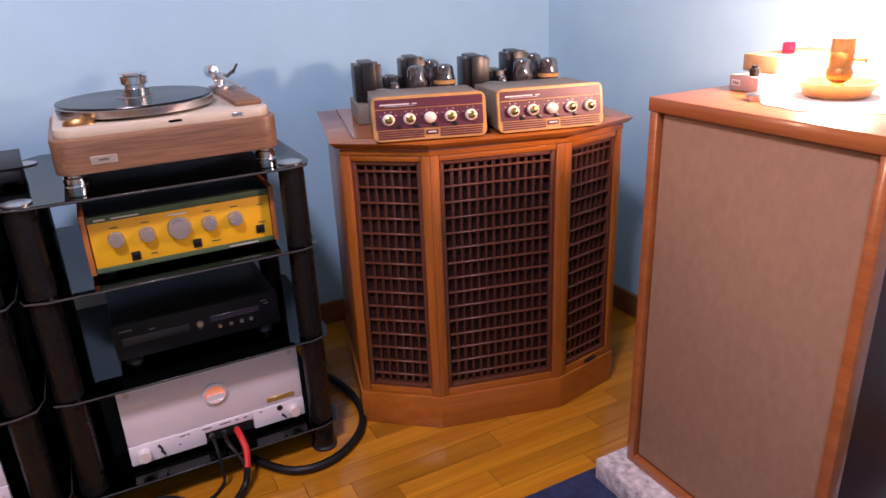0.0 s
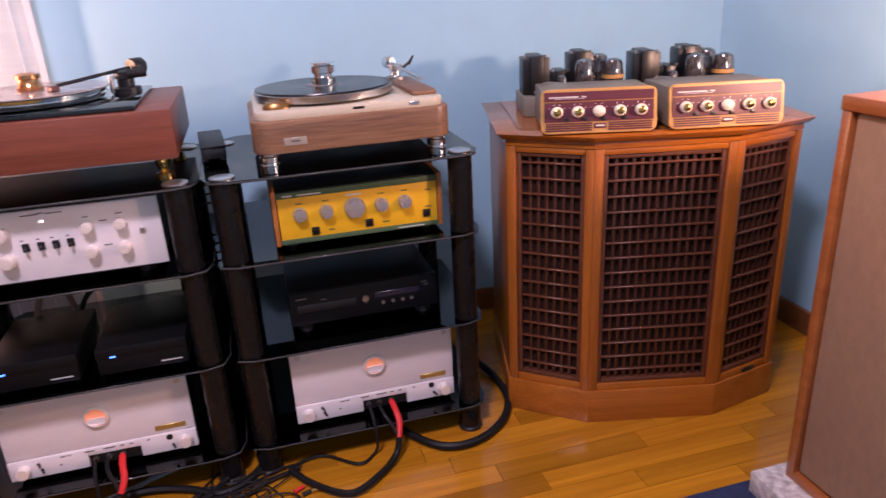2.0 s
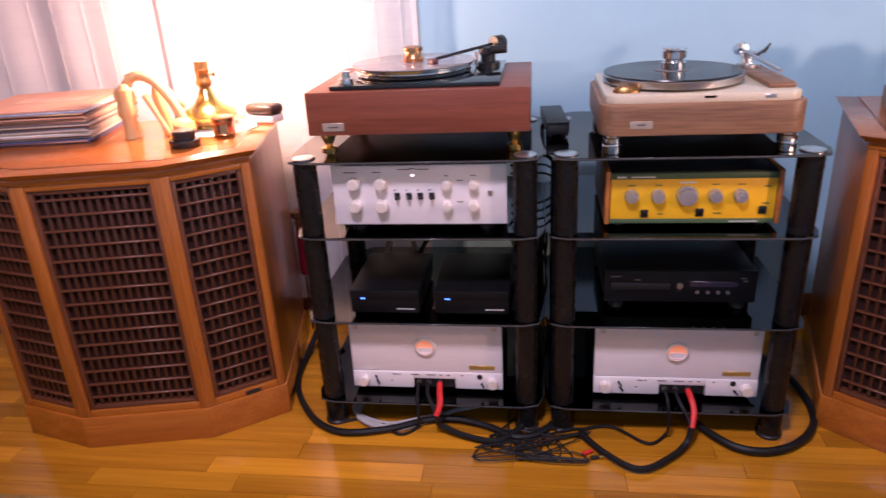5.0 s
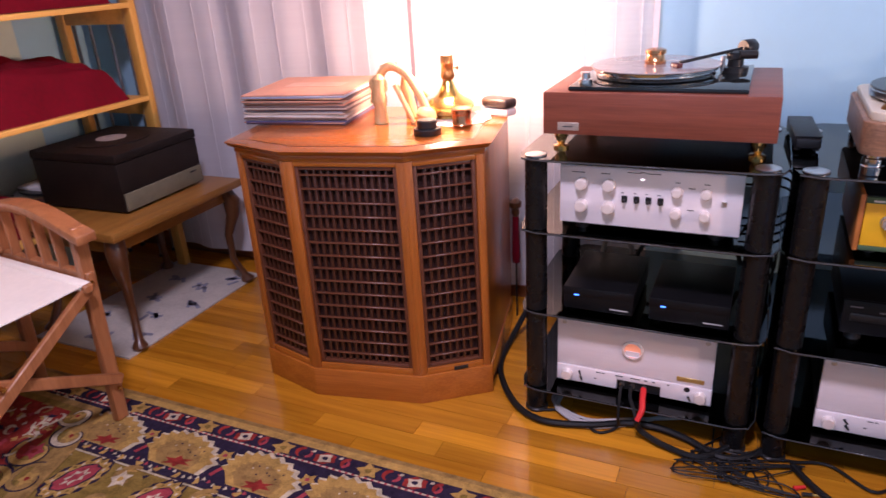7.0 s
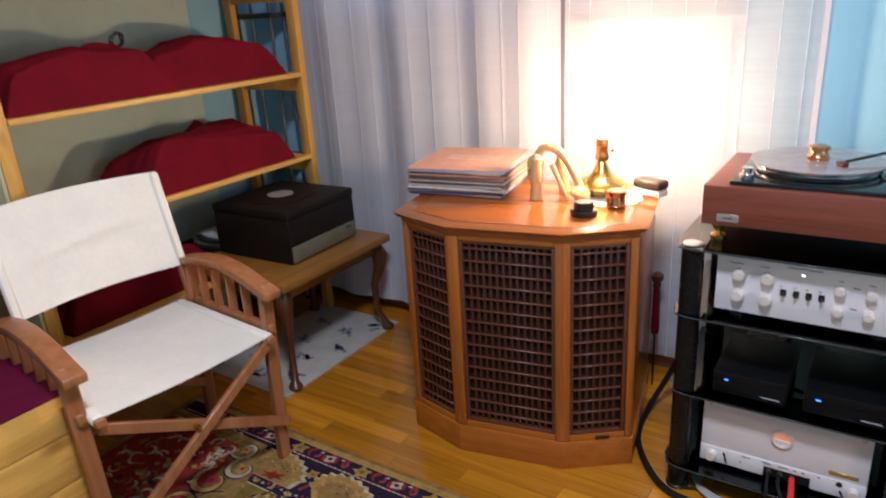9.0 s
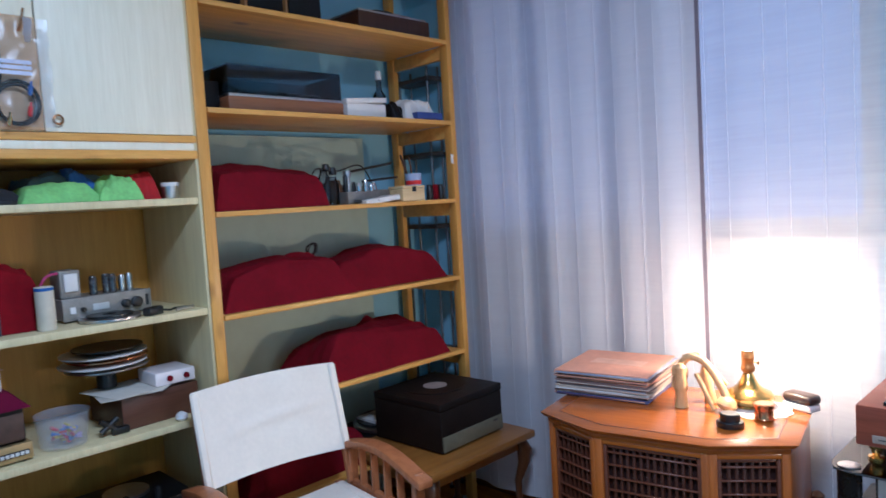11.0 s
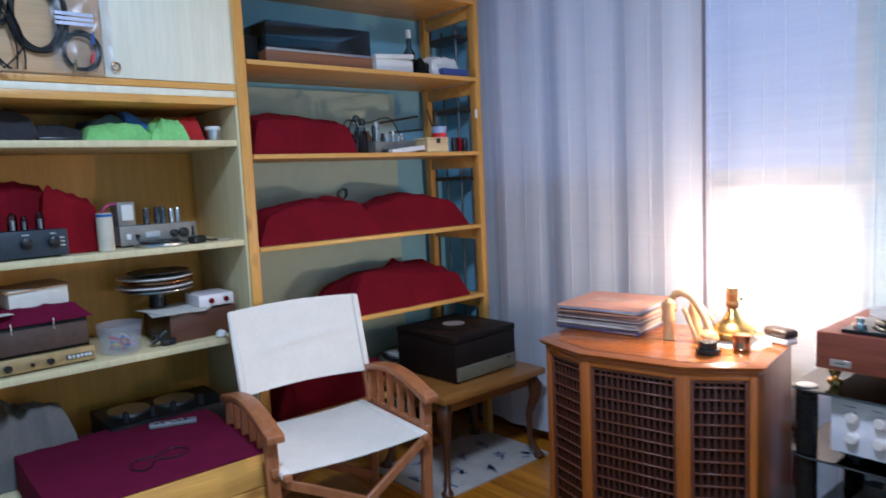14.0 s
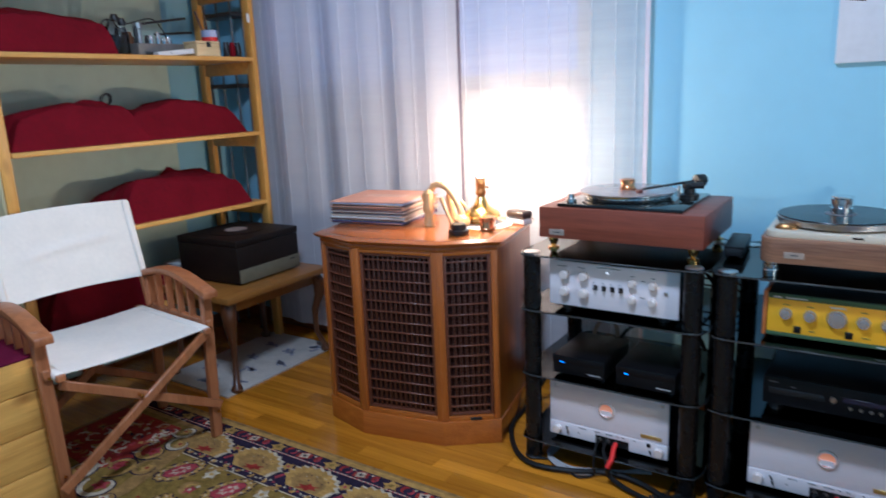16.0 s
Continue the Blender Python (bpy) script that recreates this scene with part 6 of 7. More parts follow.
part("socket", rbox(0.064, 0.066, 0.122, 0.132, 0.02, 0.055, 0.001, 1), BLACKPL, sa)
for x, y, r, h in ((0.0, 0.105, 0.010, 0.055), (0.0, 0.08, 0.010, 0.052), (0.0, 0.03, 0.012, 0.062), (0.01, -0.015, 0.012, 0.060), (0.01, 0.045, 0.012, 0.06)):
    part("can", lathe([(r, 0.07), (r, 0.07 + h * 0.85), (r * 0.7, 0.07 + h)], 18, pose(x, y, 0)), STEEL if y > 0.07 else TUBEGLASS, sa, "silver valve can")
part("transformer", rbox(-0.04, 0.03, -0.12, -0.06, 0.07, 0.155, 0.004), GREYMET, sa)
part("terminal_block", rbox(0.03, 0.038, -0.11, -0.07, 0.09, 0.145, 0.003), WHITEPL, sa)
for x in (-0.08, 0.04):
    for y in (-0.11, 0.12):
        part("foot", lathe([(0.009, 0), (0.009, 0.006)], 10, pose(x, y, 0)), BLACKPL, sa)
single("pink_cord", sweep([(-2.36, 0.31, z + 0.15), (-2.34, 0.27, z + 0.14), (-2.36, 0.25, z + 0.08), (-2.35, 0.24, z + 0.006)], 0.004, 6), material("pink_rubber", (0.55, 0.07, 0.22), 0.5), "pink rubber cord hanging off the amplifier", "cord")
fd = thing("film_reel", "flat metal reel lying on the closet shelf", "reel", pose(-2.275, 0.42, z))
part("disc", lathe([(0.085, 0), (0.088, 0.003), (0.088, 0.010), (0.080, 0.011), (0.002, 0.010)], 40), STEEL, fd)
part("tape_pack", lathe([(0.066, 0.011), (0.066, 0.018), (0.02, 0.018), (0.02, 0.014)], 36), BLACKPL, fd)
single("adapter", join(rbox(-0.016, 0.016, -0.03, 0.03, 0, 0.026, 0.006), sweep([(0, 0.03, 0.012), (0.01, 0.06, 0.006), (-0.01, 0.10, 0.004), (0.01, 0.14, 0.004)], 0.0035, 6)), BLACKPL, "black mains adapter with its lead", "adapter", pose(-2.225, 0.53, z, 0, 0, 25))
single("silver_pen", rod((-2.22, 0.60, z + 0.006), (-2.24, 0.665, z + 0.006), 0.006, 10), STEEL, "silver pen at the shelf end", "pen")

z = 0.7455
rv = thing("valve_radio", "old brown and gold radio chassis with a row of knobs", "radio", pose(-2.27, 0.005, z, 0, 0, 3))
GOLDMET = material("dull_gold_metal", (0.44, 0.32, 0.15), 0.4, metal=0.5, vary=0.12)
BROWNPL = material("brown_perforated_metal", (0.085, 0.048, 0.034), 0.6, vary=0.15, scale=40)
part("chassis", rbox(-0.24, 0.05, -0.155, 0.165, 0.006, 0.052, 0.003), GOLDMET, rv)
part("grille_panel", rbox(0.042, 0.048, -0.155, 0.150, 0.062, 0.135, 0.003), BROWNPL, rv, "brown metal panel")
part("cage", rbox(-0.24, 0.035, -0.155, 0.155, 0.052, 0.145, 0.004), BLACK, rv)
for y in (-0.06, 0.055):
    part("strap", rbox(0.047, 0.050, y - 0.002, y + 0.002, 0.125, 0.158, 0), STEEL, rv)
for y, r in ((-0.125, 0.006), (-0.08, 0.011), (-0.015, 0.006), (0.035, 0.010)):
    part("knob", lathe([(r, 0), (r, 0.012), (r * 0.8, 0.014)], 18, pose(0.05, y, 0.026) @ pose(0, 0, 0, 0, 90, 0)), BLACKPL, rv)
part("key_row", rbox(0.05, 0.054, 0.08, 0.155, 0.020, 0.034, 0.001, 1), BLACKPL, rv)
for i in range(6):
    part("key", rbox(0.054, 0.057, 0.083 + i * 0.012, 0.0925 + i * 0.012, 0.022, 0.032, 0.001, 1), PRINT_W, rv)
for x in (-0.2, 0.03):
    for y in (-0.13, 0.14):
        part("foot", lathe([(0.01, 0), (0.01, 0.006)], 10, pose(x, y, 0)), BLACKPL, rv)
bundle(-2.54, -2.225, -0.17, 0.175, z + 0.146, 0.042, 41.0, "plum cloth lying over the old radio", PLUM, sharp=9)
bx = thing("carton", "open white carton of papers on the plum cloth", "box", pose(-2.36, 0.03, z + 0.190, 0, 0, 8))
part("body", rbox(-0.08, 0.08, -0.085, 0.085, 0, 0.058, 0.002), material("white_card", (0.74, 0.70, 0.62), 0.7, vary=0.06), bx)
part("flap", rbox(-0.085, 0.085, -0.09, 0.095, 0.058, 0.061, 0.001, 1, pose(0, 0, 0, 3, 2, 0)), CARD, bx, "tan cardboard flap")
single("folded_paper", join(rbox(-0.05, 0.05, -0.04, 0.04, 0, 0.0012, 0), rbox(-0.05, 0.05, 0, 0.0012, 0, 0.06, 0, m=pose(0, -0.04, 0, -25, 0, 0))), bpy.data.materials["white_card"], "folded white paper leaning on the carton", "paper", pose(-2.26, -0.09, z + 0.186, 0, 0, 12))
tb = thing("plastic_tub", "clear plastic tub full of coloured clips", "tub", pose(-2.285, 0.265, z))
part("body", lathe([(0.058, 0.001), (0.062, 0.004), (0.072, 0.095), (0.074, 0.098), (0.071, 0.098), (0.060, 0.008), (0.002, 0.006)], 36), material("cloudy_clear_plastic", (0.72, 0.76, 0.86), 0.25, alpha=0.13), tb)
rt = random.Random(7)
cols = [material("coloured_clip_" + nme, c, 0.4) for nme, c in (("yellow", (0.7, 0.55, 0.05)), ("blue", (0.1, 0.2, 0.5)), ("red", (0.55, 0.06, 0.08)), ("lilac", (0.45, 0.35, 0.6)))]
for i in range(26):
    a, r = rt.uniform(0, 6.28), 0.045 * math.sqrt(rt.random())
    part("clip", rbox(-0.011, 0.011, -0.005, 0.005, -0.003, 0.003, 0.001, 1, pose(r * math.cos(a), r * math.sin(a), 0.014 + 0.0016 * i, rt.uniform(-40, 40), rt.uniform(-40, 40), rt.uniform(0, 180))), cols[i % 4], tb)
single("clamp", join(rod((0, 0, 0.015), (0.0, 0.05, 0.05), 0.009, 10), rod((0, 0.0, 0.05), (0.0, 0.05, 0.012), 0.009, 10), rbox(-0.012, 0.012, 0.03, 0.08, 0.001, 0.022, 0.004)), BLACKPL, "black plastic spring clamp", "clamp", pose(-2.25, 0.355, z))
bs = thing("boxed_set", "flat brown wooden box with papers on it", "box", pose(-2.37, 0.545, z, 0, 0, 4))
part("body", rbox(-0.13, 0.10, -0.13, 0.12, 0, 0.10, 0.003), DARKWOOD, bs)
part("front_board", rbox(0.10, 0.106, -0.13, 0.12, 0.0, 0.10, 0.002), wood("reddish_brown_board", (0.13, 0.05, 0.028), (0.08, 0.03, 0.016), 1, 0.4), bs)
single("paper_sheaf", join(*[rbox(-0.11, 0.10, -0.12, 0.06, i * 0.0015, i * 0.0015 + 0.001, 0, m=pose(0, 0, 0, 0, 0, 5 * i - 8)) for i in range(5)]), bpy.data.materials["white_card"], "sheaf of loose papers on the wooden box", "papers", pose(-2.35, 0.50, z + 0.1005))
tk = thing("tone_control", "small silver box with two dark knobs", "audio box", pose(-2.33, 0.60, z + 0.1085))
part("case", rbox(-0.08, 0.06, -0.065, 0.065, 0, 0.042, 0.003), SILVER, tk)
for y in (-0.02, 0.035):
    part("knob", lathe([(0.009, 0), (0.009, 0.008), (0.006, 0.009)], 16, pose(0.06, y, 0.020) @ pose(0, 0, 0, 0, 90, 0)), MAROON, tk)
pt = thing("platter_stack", "stack of round turntable mats and plates", "plates", pose(-2.42, 0.44, z + 0.112))
for i, (r, mt) in enumerate(((0.125, STEEL), (0.130, WHITEPL), (0.120, COPPER), (0.128, WHITEPL), (0.105, BLACKPL))):
    part("plate", lathe([(r * 0.7, 0), (r, 0.010), (r, 0.014), (r * 0.9, 0.013), (0.002, 0.012)], 40, pose(0.004 * i, 0.006 * (-1) ** i, i * 0.016 + 0.055, 0, 0, 0)), mt, pt)
part("spindle", lathe([(0.03, 0), (0.028, 0.056)], 20), BLACKPL, pt)
single("white_stone", lathe([(0.012, 0), (0.020, 0.008), (0.017, 0.020), (0.006, 0.028)], 14), WHITEPL, "small white plastic cap at the shelf edge", "cap", pose(-2.215, 0.585, z))
z = 0.3905
lowb = thing("tape_recorder", "dark machine with small fittings on the lowest closet shelf", "tape machine", pose(-2.38, 0.40, z))
part("case", rbox(-0.14, 0.13, -0.20, 0.22, 0, 0.11, 0.006), BLACK, lowb)
for y in (-0.1, 0.06):
    part("reel", lathe([(0.07, 0.11), (0.07, 0.12), (0.002, 0.122)], 30, pose(-0.02, y, 0)), STEEL, lowb)
for y in (-0.14, -0.05, 0.02, 0.12):
    part("fitting", lathe([(0.012, 0.11), (0.010, 0.14), (0.004, 0.145)], 14, pose(0.09, y, 0)), BLACKPL, lowb)
GREYBAG = material("grey_beige_bag_cloth", (0.13, 0.12, 0.11), 0.9, vary=0.12, scale=9, bump=0.3, bump_scale=300)
bundle(-2.55, -2.24, -0.15, 0.12, z, 0.24, 47.0, "dull grey cloth bag on the lowest closet shelf", GREYBAG)

# ---- cables hung on the closet doors ----
hbd = thing("cable_rack", "thin wooden board with hooks on the closet doors", "cable rack", pose(CX1 + 0.004, 0.04, 1.642))
part("board", rbox(0.0, 0.010, -0.50, 0.225, 0.0, 0.30, 0.002), wood("pale_plywood", (0.62, 0.43, 0.24), (0.52, 0.34, 0.17), 1, 0.6), hbd)
part("board_knob", lathe([(0.006, 0), (0.005, 0.004)], 12, pose(0.010, 0.06, 0.27) @ pose(0, 0, 0, 0, 90, 0)), CABRI, hbd)
for y in (-0.135, -0.02, 0.085, 0.185):
    part("hook", join(rod((0.010, y, 0.262), (0.034, y, 0.270), 0.0045, 8), rod((0.034, y, 0.268), (0.046, y + 0.006, 0.312), 0.0028, 8)), DARKBRASS, hbd)


def coil(cx, cy, cz, ry, rz, r, turns, seed, label, mat_=None, tails=0):
    rnd = random.Random(seed)
    bits = []
    for k in range(turns):
        d = rnd.uniform(0.9, 1.06)
        o = rnd.uniform(-0.008, 0.008)
        ph = rnd.uniform(0, 0.6)
        bits.append(sweep([(cx + 0.006 * k * 0.5 + 0.003 * math.sin(3 * a), cy + o + ry * d * math.cos(a + ph), cz + o + rz * d * math.sin(a + ph)) for a in [i * math.pi / 5 for i in range(10)]], r, 6, True, 4))
    for k in range(tails):
        y0 = cy + rnd.uniform(-ry, ry) * 0.6
        bits.append(sweep([(cx + 0.01, y0, cz + rz * 0.9), (cx + 0.018, y0 + rnd.uniform(-0.04, 0.04), cz - 0.3 * rz), (cx + 0.02, y0 + rnd.uniform(-0.05, 0.05), cz - 1.6 * rz), (cx + 0.022, y0 + rnd.uniform(-0.06, 0.06), cz - rz * 2.5)], r * 0.8, 6))
    hung = thing("cable_coil", label, "cable coil", group="cables hung on hooks")
    for k, bm in enumerate(bits):
        part("loop" if k < turns else "loose_end", bm, mat_ or RUBBER, hung)
    return hung


HX = CX1 + 0.026
coil(HX, -0.135, 1.797, 0.072, 0.13, 0.007, 4, 1, "thick black cable coil hung on a hook", tails=2)
coil(HX + 0.006, -0.14, 1.742, 0.085, 0.10, 0.003, 4, 2, "thin black cable coil hung on a hook", tails=2)
coil(HX + 0.004, -0.020, 1.842, 0.052, 0.08, 0.0035, 3, 3, "thin black cable with red plugs hung on a hook", tails=9)
coil(HX, 0.092, 1.802, 0.068, 0.10, 0.008, 3, 4, "thick black cable coil hung on a hook")
coil(HX, 0.20, 1.707, 0.050, 0.055, 0.004, 3, 5, "thin dark cable coil in a clear bag")
for y, zz, c in ((-0.03, 1.875, RED), (-0.01, 1.842, RED), (0.0, 1.84, BLACKPL), (0.23, 1.70, RED), (0.18, 1.672, BRASS), (0.235, 1.755, BLUECL)):
    single("plug", join(lathe([(0.006, 0), (0.006, 0.02), (0.004, 0.026)], 12), rod((0, 0, -0.012), (0, 0, 0), 0.003, 8)), c, "small cable plug hanging down", "plug", pose(HX + 0.012, y, zz, 170, 0, 0), "cable plugs")
BAGFILM = glass("clear_bag_film", (0.86, 0.88, 0.95), 0.30, 1.6)
for y0, y1, z0, z1 in ((0.12, 0.285, 1.645, 1.93), (-0.165, -0.06, 1.66, 1.93)):
    bm = bmesh.new()
    n = 14
    g = [[bm.verts.new((HX + 0.022 + 0.010 * noise.noise(Vector((i * 0.6, j * 0.6, y0 * 9))), y0 + (y1 - y0) * i / n + 0.004 * noise.noise(Vector((j * 0.7, 3, i * 0.2))), z0 + (z1 - z0) * j / n)) for j in range(n + 1)] for i in range(n + 1)]
    for i in range(n):
        for j in range(n):
            bm.faces.new((g[i][j], g[i + 1][j], g[i + 1][j + 1], g[i][j + 1]))
    bag = thing("plastic_bag", "crinkled clear plastic bag with a white label strip", "plastic bag", pose(0, 0, 0), "clear plastic bags")
    part("film", bm, BAGFILM, bag)
    for q in range(3):
        zz = z0 + (z1 - z0) * 0.50 + q * 0.014
        part("label_strip", rbox(HX + 0.034, HX + 0.035, y0 + 0.01, y1 - 0.05, zz - 0.010, zz, 0, m=None), material("white_label_strip", (0.62, 0.64, 0.80), 0.5) if q == 0 else bpy.data.materials["white_label_strip"], bag)
single("key_ring", sweep([(CX1 + 0.016, 0.300 + 0.012 * math.cos(a), 1.672 + 0.012 * math.sin(a)) for a in [i * math.pi / 4 for i in range(8)]], 0.003, 8, True), DARKBRASS, "brass ring pull on the closet door", "ring pull")

# ---- cables round the racks ----
GREYC = material("grey_cable", (0.42, 0.40, 0.40), 0.5, vary=0.08)


def cable(name, pts, r, mat_, label):
    return single(name, sweep(pts, r, 8, False, 8), mat_, label, "cable", group="cables round the racks")


cable("power_cable", [(0.40, 1.86, 0.12), (0.52, 1.82, 0.05), (0.615, 1.70, 0.020), (0.635, 1.56, 0.013), (0.598, 1.455, 0.013), (0.508, 1.385, 0.013), (0.412, 1.39, 0.013), (0.335, 1.49, 0.013), (0.30, 1.60, 0.013), (0.22, 1.72, 0.013)], 0.0095, RUBBER, "thick black power cable looped on the floor")
cable("power_cable", [(-0.66, 1.86, 0.20), (-0.70, 1.83, 0.10), (-0.735, 1.76, 0.016), (-0.715, 1.595, 0.013), (-0.628, 1.450, 0.013), (-0.535, 1.392, 0.013), (-0.416, 1.410, 0.013), (-0.325, 1.45, 0.013), (-0.25, 1.46, 0.013), (-0.17, 1.44, 0.010), (-0.09, 1.40, 0.010), (-0.02, 1.44, 0.010), (0.04, 1.56, 0.010), (0.05, 1.72, 0.012)], 0.0088, RUBBER, "thick black power cable looped on the floor")
for x, pts in ((0.315, [(0.314, 1.400, 0.055), (0.300, 1.385, 0.020), (0.253, 1.338, 0.013), (0.183, 1.298, 0.013), (0.114, 1.347, 0.013), (0.060, 1.42, 0.013)]), (-0.289, [(-0.292, 1.405, 0.060), (-0.280, 1.415, 0.025), (-0.215, 1.392, 0.013), (-0.139, 1.380, 0.013), (-0.08, 1.44, 0.013)])):
    lead = thing("speaker_lead", "black speaker lead with a bright red sleeve", "cable", pose(0, 0, 0), "speaker leads with red sleeves")
    part("sleeve", sweep([(x, 1.476, SHELVES[0] + 0.029), (x + 0.003, 1.448, SHELVES[0] + 0.024), (x + 0.006, 1.422, SHELVES[0] + 0.004), pts[0]], 0.0072, 8, False, 8), RED, lead, "bright red sleeve")
    part("lead", sweep(pts, 0.0076, 8, False, 8), RUBBER, lead)
    part("lead", sweep([(x - 0.03, 1.476, SHELVES[0] + 0.029), (x - 0.026, 1.44, SHELVES[0] + 0.022), (x - 0.012, 1.418, SHELVES[0] + 0.0), pts[0]], 0.0045, 8, False, 8), RUBBER, lead)
    cable("signal_cable", [(x - 0.054, 1.476, SHELVES[0] + 0.029), (x - 0.052, 1.44, SHELVES[0] + 0.020), (x - 0.05, 1.42, 0.05), (x - 0.055, 1.43, 0.008), (x - 0.10, 1.40, 0.006), (x - 0.18, 1.46, 0.006), (x - 0.26, 1.44, 0.006)], 0.0038, RUBBER, "thin black signal cable from the amplifier")
for k in range(3):
    cable("signal_cable", [(-0.50, 1.62, 0.007), (-0.53 + 0.01 * k, 1.51 - 0.012 * k, 0.007), (-0.49, 1.462 - 0.012 * k, 0.007 + 0.004 * k), (-0.415, 1.440 - 0.014 * k, 0.007), (-0.335, 1.47 - 0.012 * k, 0.007), (-0.262, 1.50, 0.007), (-0.19, 1.53 + 0.02 * k, 0.007)], 0.005, GREYC, "pale grey cable curved on the floor")
rc_ = random.Random(12)
for k in range(6):
    x0, y0 = rc_.uniform(-0.14, 0.0), rc_.uniform(1.42, 1.52)
    pts = [(x0, y0, 0.006)]
    for q in range(6):
        pts.append((rc_.uniform(-0.20, 0.09), rc_.uniform(1.315, 1.43), 0.005 + 0.004 * rc_.random() + 0.002 * k * 0.5))
    pts.append((rc_.uniform(-0.1, 0.1), 1.45, 0.006))
    cable("signal_cable", pts, 0.0020, RUBBER, "thin tangled black cable on the floor")
for x, y, a, mt in ((0.062, 1.352, 60, RED), (0.078, 1.338, 75, BLACKPL), (0.098, 1.343, 80, BRASS)):
    single("plug", rod((0, 0, 0), (0, 0.026, 0), 0.0055, 10, 0.004), mt, "loose phono plug on the floor", "plug", pose(x, y, 0.0065, 0, 0, -a), "cable plugs")
for k in range(7):
    x = -0.10 + 0.014 * k
    cable("signal_cable", [(-0.12 + 0.01 * k, 1.76 + 0.01 * k, 0.62 - 0.01 * k), (-0.08 + 0.01 * k, 1.80, 0.56 - 0.03 * k), (-0.04, 1.82 - 0.01 * k, 0.42 - 0.02 * k), (-0.02 - 0.01 * k, 1.80, 0.26), (-0.05 + 0.012 * k, 1.76 + 0.01 * k, 0.10), (-0.06 + 0.01 * k, 1.70, 0.008)], 0.0035, RUBBER, "black cable hanging behind the racks")
for k in range(4):
    cable("signal_cable", [(-0.115, 1.775, SHELVES[2] + 0.045 + 0.022 * k), (-0.07, 1.78, SHELVES[2] + 0.043 + 0.022 * k), (-0.01, 1.80, SHELVES[2] + 0.03 + 0.022 * k), (0.04, 1.83, SHELVES[2] - 0.05)], 0.003, RUBBER, "black cable behind the silver preamplifier")
for k, (xa, xb) in enumerate(((0.16, 0.13), (0.20, 0.17), (0.30, 0.33), (0.36, 0.38))):
    cable("signal_cable", [(xa, 1.77, SHELVES[2] + 0.03), (xa, 1.83, SHELVES[2] + 0.01), (xb, 1.90, SHELVES[2] - 0.05), (xb, 1.87, SHELVES[1] + 0.09), (xb, 1.815, SHELVES[1] + 0.06)], 0.004, RUBBER, "black cable behind the disc player")
cable("signal_cable", [(-0.36, 1.69, SHELVES[1] + 0.04), (-0.34, 1.74, SHELVES[1] + 0.09), (-0.24, 1.78, SHELVES[1] + 0.13), (-0.14, 1.76, SHELVES[1] + 0.12), (-0.10, 1.78, SHELVES[1] + 0.04)], 0.006, RUBBER, "thick black cable arching over the boxes")
cable("signal_cable", [(-0.45, 1.69, SHELVES[1] + 0.05), (-0.44, 1.73, SHELVES[1] + 0.10), (-0.40, 1.75, SHELVES[1] + 0.115), (-0.37, 1.72, SHELVES[1] + 0.06)], 0.007, material("tan_cable", (0.34, 0.22, 0.15), 0.6), "tan cable behind the black boxes")

# ---- plugs and mains box behind the corner speaker ----
mb = thing("mains_box", "dark mains box with a white socket on top", "mains box", pose(1.385, 1.72, 0.0, 0, 0, -10))
part("body", rbox(-0.06, 0.10, -0.07, 0.07, 0, 0.13, 0.004), DARKWOOD, mb)
part("socket_strip", rbox(-0.03, 0.07, -0.03, 0.03, 0.13, 0.158, 0.004), WHITEPL, mb)
part("plug", rbox(-0.02, 0.02, -0.02, 0.02, 0.158, 0.215, 0.006), BLACKPL, mb)
cable("power_cable", [(1.385, 1.72, 0.21), (1.385, 1.74, 0.32), (1.41, 1.84, 0.42), (1.47, 1.95, 0.44), (1.55, 2.03, 0.46)], 0.008, RUBBER, "thick black mains cable rising to the wall")
cable("power_cable", [(1.42, 1.69, 0.15), (1.40, 1.70, 0.30), (1.45, 1.82, 0.40), (1.46, 1.86, 0.25), (1.50, 1.80, 0.02), (1.45, 1.55, 0.012), (1.36, 1.45, 0.012)], 0.006, RUBBER, "black mains cable looping to the floor")
wd = thing("hanging_tassel", "wooden-handled red tassel hanging on a cord by the rack", "tassel", pose(-0.775, 1.93, 0.0))
part("handle", lathe([(0.008, 0.36), (0.014, 0.372), (0.012, 0.385), (0.020, 0.395), (0.020, 0.41), (0.008, 0.42)], 16), CABRI, wd)
part("tassel", lathe([(0.012, 0.20), (0.014, 0.22), (0.010, 0.36)], 14), MAROON, wd)
part("string", rod((0, 0, 0.0), (0.0, 0, 0.2), 0.003, 6), RUBBER, wd)

# ---- wall details ----
BASEB = wood("brown_skirting", (0.24, 0.085, 0.028), (0.15, 0.05, 0.016), 0, 0.4)
setting("baseboard_north", rbox(XL, XR - 0.016, YB - 0.015, YB, 0.0, 0.075, 0.003), BASEB, "brown wooden skirting board", "baseboard")
setting("baseboard_east", rbox(XR - 0.015, XR, YF, YB, 0.0, 0.075, 0.003), BASEB, "brown wooden skirting board", "baseboard")
setting("baseboard_west", rbox(XL, XL + 0.015, YF, YB - 0.016, 0.0, 0.075, 0.003), BASEB, "brown wooden skirting board", "baseboard")
setting("window_sill_panel", rbox(-2.3, -0.45, YB - 0.02, YB - 0.001, 0.076, 0.135, 0.003), WHITE, "white painted strip above the skirting", "trim")
pic = thing("picture", "unframed white canvas with black brush strokes", "picture", pose(0.18, YB - 0.022, 1.235))
